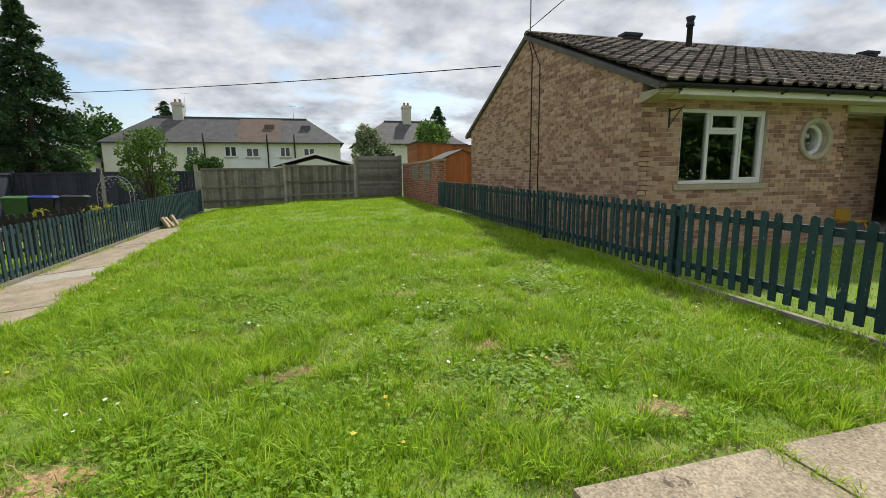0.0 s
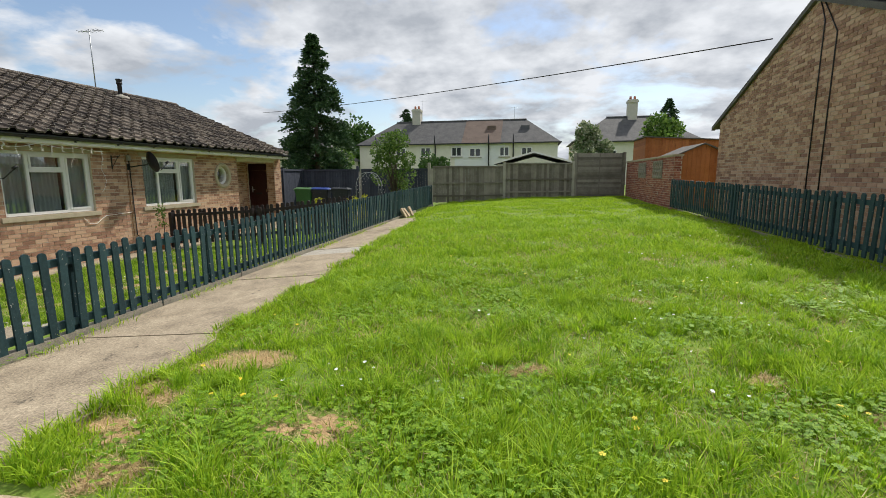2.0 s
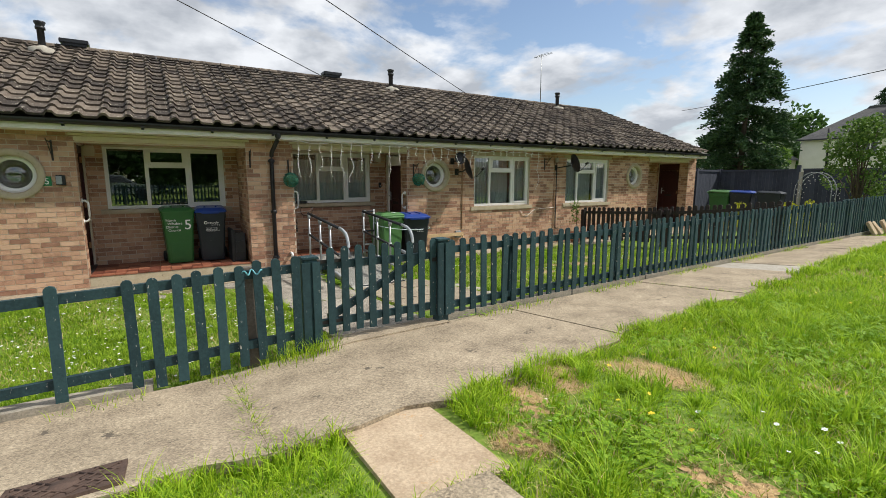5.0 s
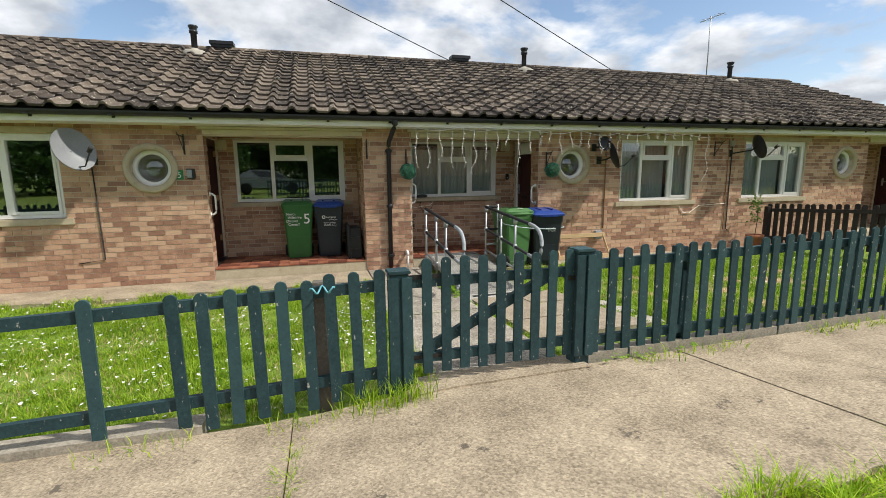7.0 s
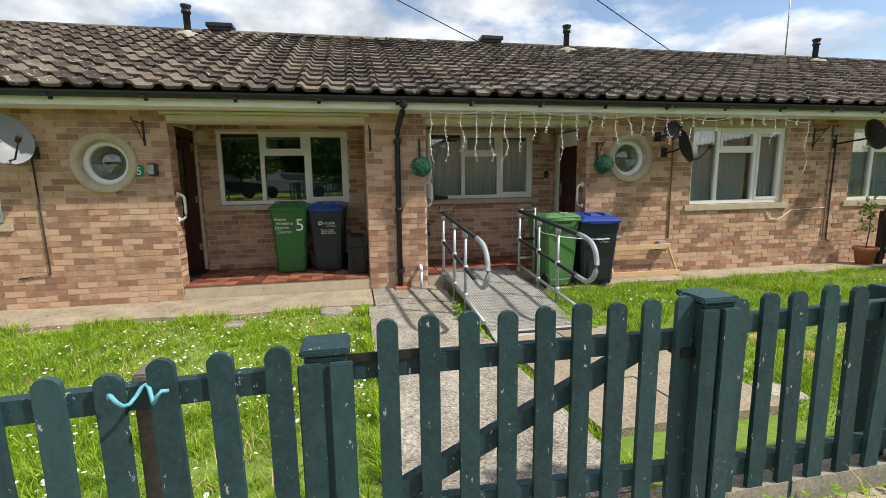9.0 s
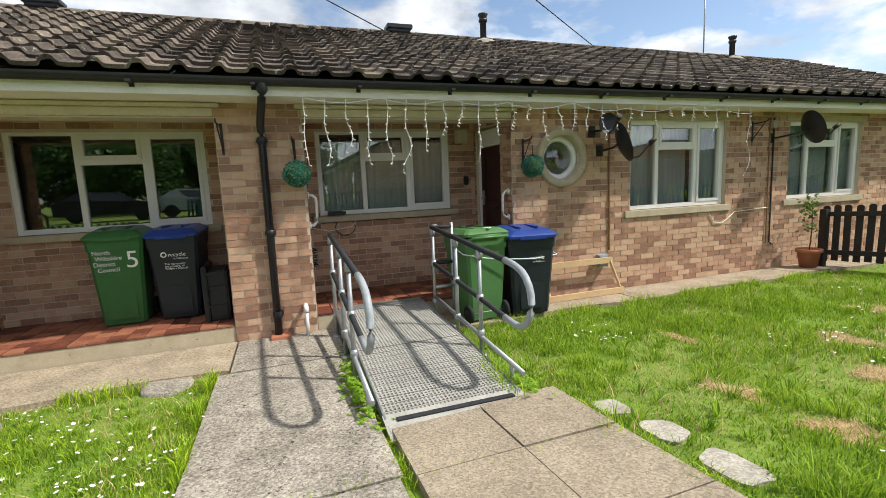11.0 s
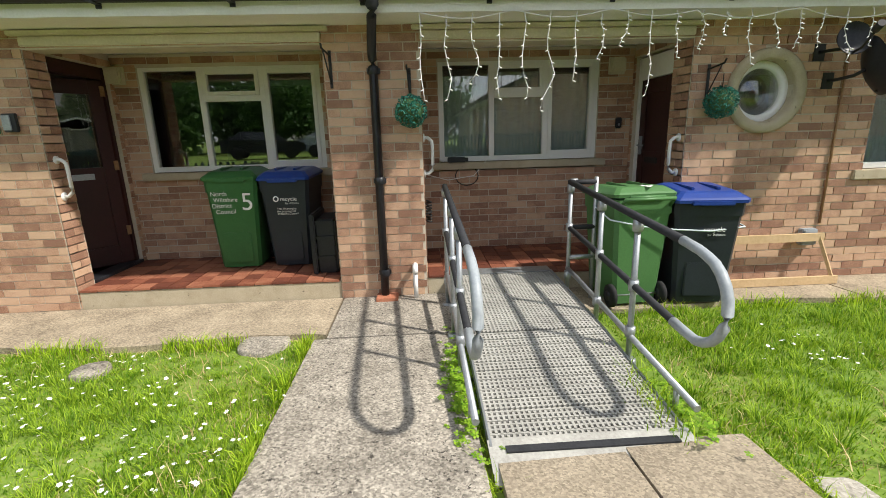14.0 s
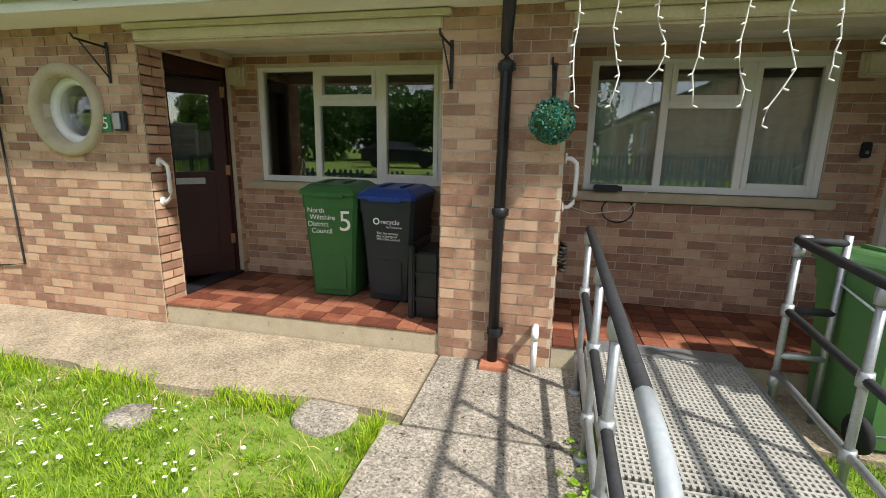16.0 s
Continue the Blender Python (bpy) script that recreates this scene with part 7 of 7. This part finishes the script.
# bare or straw-covered patches of the green: x, y, radii, straw
PATCHES = [(7.28, 1.40, 0.34, 0.20, 1), (9.12, 1.46, 0.22, 0.09, 1), (8.08, 0.55, 0.22, 0.15, 0), (6.82, 0.85, 0.18, 0.15, 1), (6.95, 0.45, 0.22, 0.14, 0), (7.28, 0.15, 0.16, 0.13, 1),
           (11.1, 1.1, 0.13, 0.10, 1), (10.65, 1.57, 0.13, 0.10, 1), (8.27, 2.37, 0.20, 0.14, 0), (11.25, 0.3, 0.16, 0.09, 1), (10.9, 5.44, 0.16, 0.10, 1), (10.2, 3.2, 0.22, 0.15, 1), (7.9, 1.9, 0.14, 0.1, 0),
           (3.2, 4.3, 0.20, 0.14, 1), (2.6, 5.0, 0.24, 0.15, 1), (3.6, 5.2, 0.22, 0.14, 1), (2.2, 6.3, 0.30, 0.18, 1), (3.0, 6.6, 0.28, 0.16, 1), (3.9, 4.0, 0.18, 0.14, 1), (1.9, 3.9, 0.14, 0.09, 1), (4.2, 6.0, 0.26, 0.2, 1), (2.9, 3.3, 0.15, 0.1, 1), (2.85, 5.55, 0.38, 0.22, 1), (3.9, 3.4, 0.18, 0.14, 1), (3.55, 3.25, 0.16, 0.12, 1)]

spl = random.Random(31)
PATCHES = [(px + spl.uniform(-0.75, 0.75) * rx, py + spl.uniform(-0.75, 0.75) * ry, rx * spl.uniform(0.4, 0.8), ry * spl.uniform(0.4, 0.8), s) for px, py, rx, ry, s in PATCHES for _k in range(5)]


def patchy(x, y, grow=1.0):
    d = np.full(len(x), 9.0)
    for px, py, rx, ry, _s in PATCHES:
        w = 1 + 0.3 * np.sin(5 * np.arctan2(y - py, x - px) + px * 7)
        d = np.minimum(d, np.hypot((x - px) / (rx * grow), (y - py) / (ry * grow)) / w)
    return d


def on_lawn(x, y):
    """Where grass grows."""
    green = (x > path_right(y) - 0.05) & (x < 13.7) & (y > -0.12 + 0.05 * np.sin(4 * x)) & (y < 21.3)
    green &= ~((x > 13.36) & (y > 13.8))
    green &= ~((x < 7.45) & (y < 0.0))
    back = (x > 4.95) & (x <= 6.5) & (y > 12.5) & (y < 18.5)
    isle = (x > 6.62) & (x < 8.6) & (y > -1.68) & (y < -0.66) & ~((x > 7.42) & (y > -1.36))
    isle |= (x > 6.45 + 0.3 * (y < -1.4)) & (x < 7.42) & (y > -1.60) & (y < -0.66)
    four = (x > 0.62) & (x < 4.86) & (y > 2.15 + 0.06 * np.sin(6 * x)) & (y < 11.5)
    for px, py, rx, ry in SUNK:
        four &= np.hypot((x - px) / rx, (y - py) / ry) > 1.1
    four &= ~((x < 2.5) & (y < 2.2))
    five = (x > 0.90 + 0.05 * np.sin(3 * y)) & (x < 4.86) & (y < -0.07 + 0.05 * np.sin(5 * x)) & (y > -9)
    five &= np.hypot(x - 0.91, y + 0.45) > 0.2
    five &= np.hypot(x - 1.22, y + 1.51) > 0.12
    right = (x > 13.75) & (x < 17.9) & (y > -2) & (y < 4.0)
    return green | back | isle | four | five | right


def ground_at(x, y):
    z = gz(x, y)
    return z + np.where((x > 6.5) & (x < 13.5) & (y < 22), wob(x, y), 0) - 0.03


def blades(name, x, y, length, width, material, label, seed, lean=0.55, away=None):
    """Grass blades, two faces each, bent over."""
    rng = np.random.RandomState(seed)
    n = len(x)
    a = rng.uniform(0, math.tau, n)
    b = a + rng.normal(scale=0.9, size=n)
    if away is not None:
        b = away - math.pi / 2 + rng.normal(scale=0.35, size=n)
        a = b + rng.normal(scale=0.5, size=n)
    L = length * rng.uniform(0.55, 1.25, n)
    w = width * rng.uniform(0.7, 1.3, n)
    le = L * lean * rng.uniform(0.2, 1.5, n)
    z = ground_at(x, y)
    base = np.stack([x, y, z - 0.01], -1)
    side = np.stack([np.cos(a), np.sin(a), np.zeros(n)], -1) * w[:, None] / 2
    out = np.stack([-np.sin(b), np.cos(b), np.zeros(n)], -1)
    up = np.array((0, 0, 1.0))
    mid = base + out * le[:, None] * 0.35 + up * (L * 0.62)[:, None]
    tip = base + out * le[:, None] + up * (L * 0.92)[:, None]
    v = np.stack([base - side, base + side, mid + side * 0.75, mid - side * 0.75, tip], 1).reshape(-1, 3)
    k = 5 * np.arange(n)[:, None]
    f = np.concatenate([k + np.array((0, 1, 2)), k + np.array((0, 2, 3)), k + np.array((3, 2, 4))])
    me = raw_mesh(name, v, f)
    ob = mesh_obj(name, me, material)
    return tagged(ob, label, "grass", kind="stuff")


def scatter(n, x0, x1, y0, y1):
    return grng.uniform(x0, x1, n), grng.uniform(y0, y1, n)


def tuft(x, y):
    """Growth: taller and shorter stretches."""
    return 0.62 + 0.42 * np.sin(2.1 * x + 1.3 * np.sin(1.9 * y)) * np.sin(2.6 * y + 0.8 * np.sin(2.3 * x)) + 0.22 * np.sin(7.3 * x + 2 * np.sin(5 * y)) * np.sin(6.1 * y + 1.0)


sets = []
for n, box4, scale_len, scale_w in ((230000, (6.4, 13.7, -0.2, 4.2), 0.085, 0.0065), (130000, (5.9, 13.7, 4.2, 10.0), 0.085, 0.010), (80000, (4.9, 13.7, 10.0, 21.4), 0.085, 0.017),
                                    (120000, (0.6, 4.9, 2.1, 8.5), 0.085, 0.0065), (12000, (0.6, 4.9, 8.5, 11.5), 0.07, 0.010), (90000, (0.85, 4.9, -4.2, 0.0), 0.075, 0.0060), (12000, (0.85, 4.9, -9, -4.2), 0.06, 0.010),
                                    (24000, (6.4, 8.6, -1.7, -0.6), 0.07, 0.006), (9000, (13.75, 17.9, -2, 4.0), 0.07, 0.012)):
    x, y = scatter(n, *box4)
    d = patchy(x, y)
    keep = on_lawn(x, y) & (grng.uniform(size=n) < np.clip((d - 0.6) * 1.2, 0.05, 1))
    thin = grng.uniform(size=n) < np.clip(0.45 + tuft(x, y) * 0.8, 0.25, 1)
    keep &= thin
    x, y = x[keep], y[keep]
    near_path = np.exp(-((x - path_right(y)) / 0.25) ** 2) * (y > 0)
    L = scale_len * np.clip(tuft(x, y), 0.35, 1.5) * (1 + 0.8 * near_path)
    blades("grass", x, y, L, scale_w, M_GARDEN if box4[1] < 5 else M_GRASS, "uneven bright green uncut grass", int(n % 1000) + int(10 * abs(box4[2])))
# tussocks: blades that fan out from one root
for groups, each, box4, tall, wide in ((1500, 46, (6.5, 13.5, -0.1, 5.0), 0.135, 0.0065), (1100, 26, (6.0, 13.5, 5.0, 11.0), 0.14, 0.011), (420, 40, (0.7, 4.8, 2.2, 7.5), 0.125, 0.006), (90, 40, (6.7, 8.4, -1.6, -0.7), 0.11, 0.006), (900, 38, (0.95, 4.7, -4.5, -0.1), 0.085, 0.005)):
    cx, cy = scatter(groups, *box4)
    size = grng.uniform(0.55, 1.25, groups) * np.clip(0.55 + 0.6 * tuft(cx, cy), 0.5, 1.3)
    i = np.repeat(np.arange(groups), each)
    ang, rad = grng.uniform(0, math.tau, len(i)), 0.055 * np.sqrt(grng.uniform(size=len(i))) * size[i]
    x, y = cx[i] + rad * np.cos(ang), cy[i] + rad * np.sin(ang)
    k = on_lawn(x, y) & (patchy(x, y) > 1.0)
    blades("tussock", x[k], y[k], (tall * size[i])[k], wide, M_GARDEN if box4[1] < 5 else M_TUSSOCK, "coarse tussocks of longer grass in the lawn", groups, 0.95, ang[k])
# rank grass along the fence feet and kerbs
xs, ys_ = [], []
for (xa, ya), (xb, yb), n, w in (((13.52, 0.0), (13.3, 13.6), 5200, 0.10), ((5.12, -6), (5.1, -0.45), 900, 0.06), ((5.1, 1.15), (5.0, 11.5), 1500, 0.05), ((4.9, 18.2), (11.0, 20.6), 2600, 0.15), 
                               ((0.93, -6.0), (0.92, -0.1), 3000, 0.035), ((0.95, -0.11), (4.7, -0.10), 2400, 0.03), ((6.72, -0.66), (6.74, -1.55), 700, 0.04), ((0.66, 2.6), (0.65, 8.0), 1800, 0.04)):
    t = grng.uniform(size=n)
    clump = np.sin(t * 37 + xa) > -0.2
    xs.append((xa + (xb - xa) * t + grng.normal(scale=w, size=n))[clump])
    ys_.append((ya + (yb - ya) * t + grng.normal(scale=w * 0.5, size=n))[clump])
x, y = np.concatenate(xs), np.concatenate(ys_)
blades("grass_edge", x, y, 0.13, 0.007, M_GRASS, "longer grass along fence feet and joints", 71)
# moss and short grass in the joints
xs, ys_ = [], []
for (xa, ya), (xb, yb), n, w in (((6.5, -1.02), (5.3, -0.98), 900, 0.03), ((6.55, -0.9), (6.72, -0.62), 500, 0.05), ((0.95, 1.0), (2.4, 1.02), 500, 0.03), ((2.5, 1.03), (4.7, 1.02), 1200, 0.025), ((2.97, 0.0), (2.95, 1.0), 500, 0.02),
                                ((11.51, -1.1), (11.50, -0.1), 900, 0.03), ((2.42, 2.27), (4.4, 2.24), 1500, 0.05), ((6.2, 4.2), (5.2, 4.2), 300, 0.02), ((0.6, 2.3), (0.62, 8), 900, 0.04), ((7.41, -0.6), (7.43, -0.05), 300, 0.03), ((3.05, 1.1), (3.06, 2.2), 160, 0.012)):
    t = grng.uniform(size=n)
    clump = np.sin(t * 31 + xa) > -0.5
    xs.append((xa + (xb - xa) * t + grng.normal(scale=w, size=n))[clump])
    ys_.append((ya + (yb - ya) * t + grng.normal(scale=w, size=n))[clump])
blades("grass_joint", np.concatenate(xs), np.concatenate(ys_), 0.075, 0.006, M_GRASS, "short grass and moss in the path joints", 74, 0.9)
# straw
xs, ys_ = [], []
for px, py, rx, ry, s in PATCHES:
    n = int((2300 if s else 600) * rx * ry / 0.03)
    r, a = np.sqrt(grng.uniform(size=n)), grng.uniform(0, math.tau, n)
    xs.append(px + rx * 1.15 * r * np.cos(a))
    ys_.append(py + ry * 1.15 * r * np.sin(a))
y = grng.uniform(0.1, 12, 5200)
x = path_right(y) + grng.normal(0.03, 0.06, len(y))
k = np.sin(2.3 * y) + np.sin(5.1 * y + 1) > -0.4
xs.append(x[k]), ys_.append(y[k])
xs.append(grng.normal(5.10, 0.06, 700)), ys_.append(grng.normal(-0.36, 0.14, 700))
y = grng.uniform(1.15, 9, 1600)
xs.append(5.03 + np.abs(grng.normal(0, 0.05, 1600))), ys_.append(y)
x = grng.uniform(0.95, 4.5, 2200)
xs.append(x), ys_.append(-0.08 + grng.normal(0, 0.03, 2200))
y = grng.uniform(-4.5, -0.1, 1600)
xs.append(0.89 + 0.05 * np.sin(3 * y) + grng.normal(0, 0.03, 1600)), ys_.append(y)
x, y = scatter(2600, 10.2, 13.3, -0.28, -0.02)
xs.append(x), ys_.append(y)
x, y = np.concatenate(xs), np.concatenate(ys_)
blades("dry_grass", x, y, 0.026, 0.005, M_STRAW, "dry straw-coloured grass in bare patches", 72, 1.6)
x, y = scatter(26000, 6.4, 13.6, -0.2, 9)
x2, y2 = scatter(15000, 0.8, 4.8, -4, 8)
x, y = np.concatenate([x, x2]), np.concatenate([y, y2])
k = on_lawn(x, y) & (np.sin(3.1 * x + 1.7 * np.sin(2 * y)) + np.sin(2.7 * y + x) > -0.5)
blades("dead_grass", x[k], y[k], 0.08, 0.005, M_STRAW, "dead straw-coloured blades among the green grass", 75, 1.1)
for px, py, rx, ry, s in PATCHES:
    bm = bmesh.new()
    ring = []
    for a in np.linspace(0, math.tau, 25)[:-1]:
        f = 0.62 + 0.22 * math.sin(5 * a + px * 7) + 0.12 * math.sin(9 * a + py * 5) + 0.06 * math.sin(13 * a)
        ex, ey = px + rx * f * math.cos(a), py + ry * f * math.sin(a)
        ring.append(bm.verts.new((ex, ey, float(ground_at(np.array([ex]), np.array([ey]))[0]) + 0.004)))
    c = bm.verts.new((px, py, float(ground_at(np.array([px]), np.array([py]))[0]) + 0.005))
    for i in range(24):
        bm.faces.new((c, ring[i], ring[(i + 1) % 24]))
    tagged(part("soil_patch", bm, M_SOIL), "bare dry soil patch worn in the lawn", "soil", kind="stuff")


def weeds(name, x, y, size, material, label, seed, lift=0.03, petals=5):
    """Small rosettes of flat leaves or petals."""
    rng = np.random.RandomState(seed)
    n = len(x)
    z = ground_at(x, y) + lift * rng.uniform(0.5, 1.4, n)
    vs, k = [], petals
    a0 = rng.uniform(0, math.tau, n)
    s = size * rng.uniform(0.7, 1.3, n)
    tilt = rng.normal(scale=0.2, size=(n, 2))
    for i in range(k):
        a = a0 + i * math.tau / k
        for da, rr in ((0, 0.05), (-0.5, 0.75), (0, 1.0), (0.5, 0.75)):
            px, py = s * rr * np.cos(a + da), s * rr * np.sin(a + da)
            vs.append(np.stack([x + px, y + py, z + tilt[:, 0] * px + tilt[:, 1] * py], -1))
    v = np.stack(vs, 1).reshape(-1, 3)
    ob = mesh_obj(name, raw_mesh(name, v, np.arange(len(v)).reshape(-1, 4)), material)
    return tagged(ob, label, "weeds", kind="stuff")


def clusters(n, box4, groups, spread):
    cx, cy = scatter(groups, *box4)
    i = grng.randint(0, groups, n)
    x, y = cx[i] + grng.normal(scale=spread, size=n), cy[i] + grng.normal(scale=spread, size=n)
    k = on_lawn(x, y)
    return x[k], y[k]


x, y = clusters(9000, (6.6, 12.4, 0.0, 4.5), 70, 0.16)
weeds("clover", x, y, 0.017, M_CLOVER, "low clover and weeds among the grass", 81, 0.06)
x, y = clusters(1300, (0.95, 4.5, -5.0, -0.15), 40, 0.3)
weeds("daisies", x, y, 0.0115, M_DAISY, "small white daisies in the mown lawn", 82, 0.06, 6)
x, y = clusters(260, (0.7, 4.5, 2.4, 8.0), 14, 0.2)
weeds("daisies_sparse", x, y, 0.012, M_DAISY, "a few white daisies in the grass", 83, 0.07, 6)
x, y = clusters(170, (6.8, 13.3, 0.2, 9.0), 60, 0.25)
weeds("daisies_green", x, y, 0.012, M_DAISY, "scattered daisies on the green", 84, 0.07, 6)
x, y = clusters(110, (6.8, 13.3, 0.0, 8.0), 60, 0.1)
weeds("buttercups", x, y, 0.014, M_YELLOW, "scattered yellow buttercups", 85, 0.09, 5)
# weeds at the foot of the ramp and by the fence
x, y = np.concatenate([grng.normal(1.75, 0.28, 420), grng.normal(2.1, 0.2, 160), grng.normal(5.02, 0.03, 25)]), np.concatenate([grng.normal(0.96, 0.05, 420), grng.normal(2.07, 0.06, 160), grng.normal(1.5, 0.4, 25)])
weeds("ramp_weeds", x, y, 0.021, M_CLOVER, "green weeds creeping beside the ramp", 86, 0.07, 5)
blades("ramp_grass", np.concatenate([grng.normal(2.0, 0.2, 220), grng.normal(5.08, 0.08, 260)]), np.concatenate([grng.normal(1.95, 0.05, 220), grng.normal(-0.35, 0.14, 260)]), 0.2, 0.006, M_GRASS, "tall thin grass by the ramp and gate", 73)
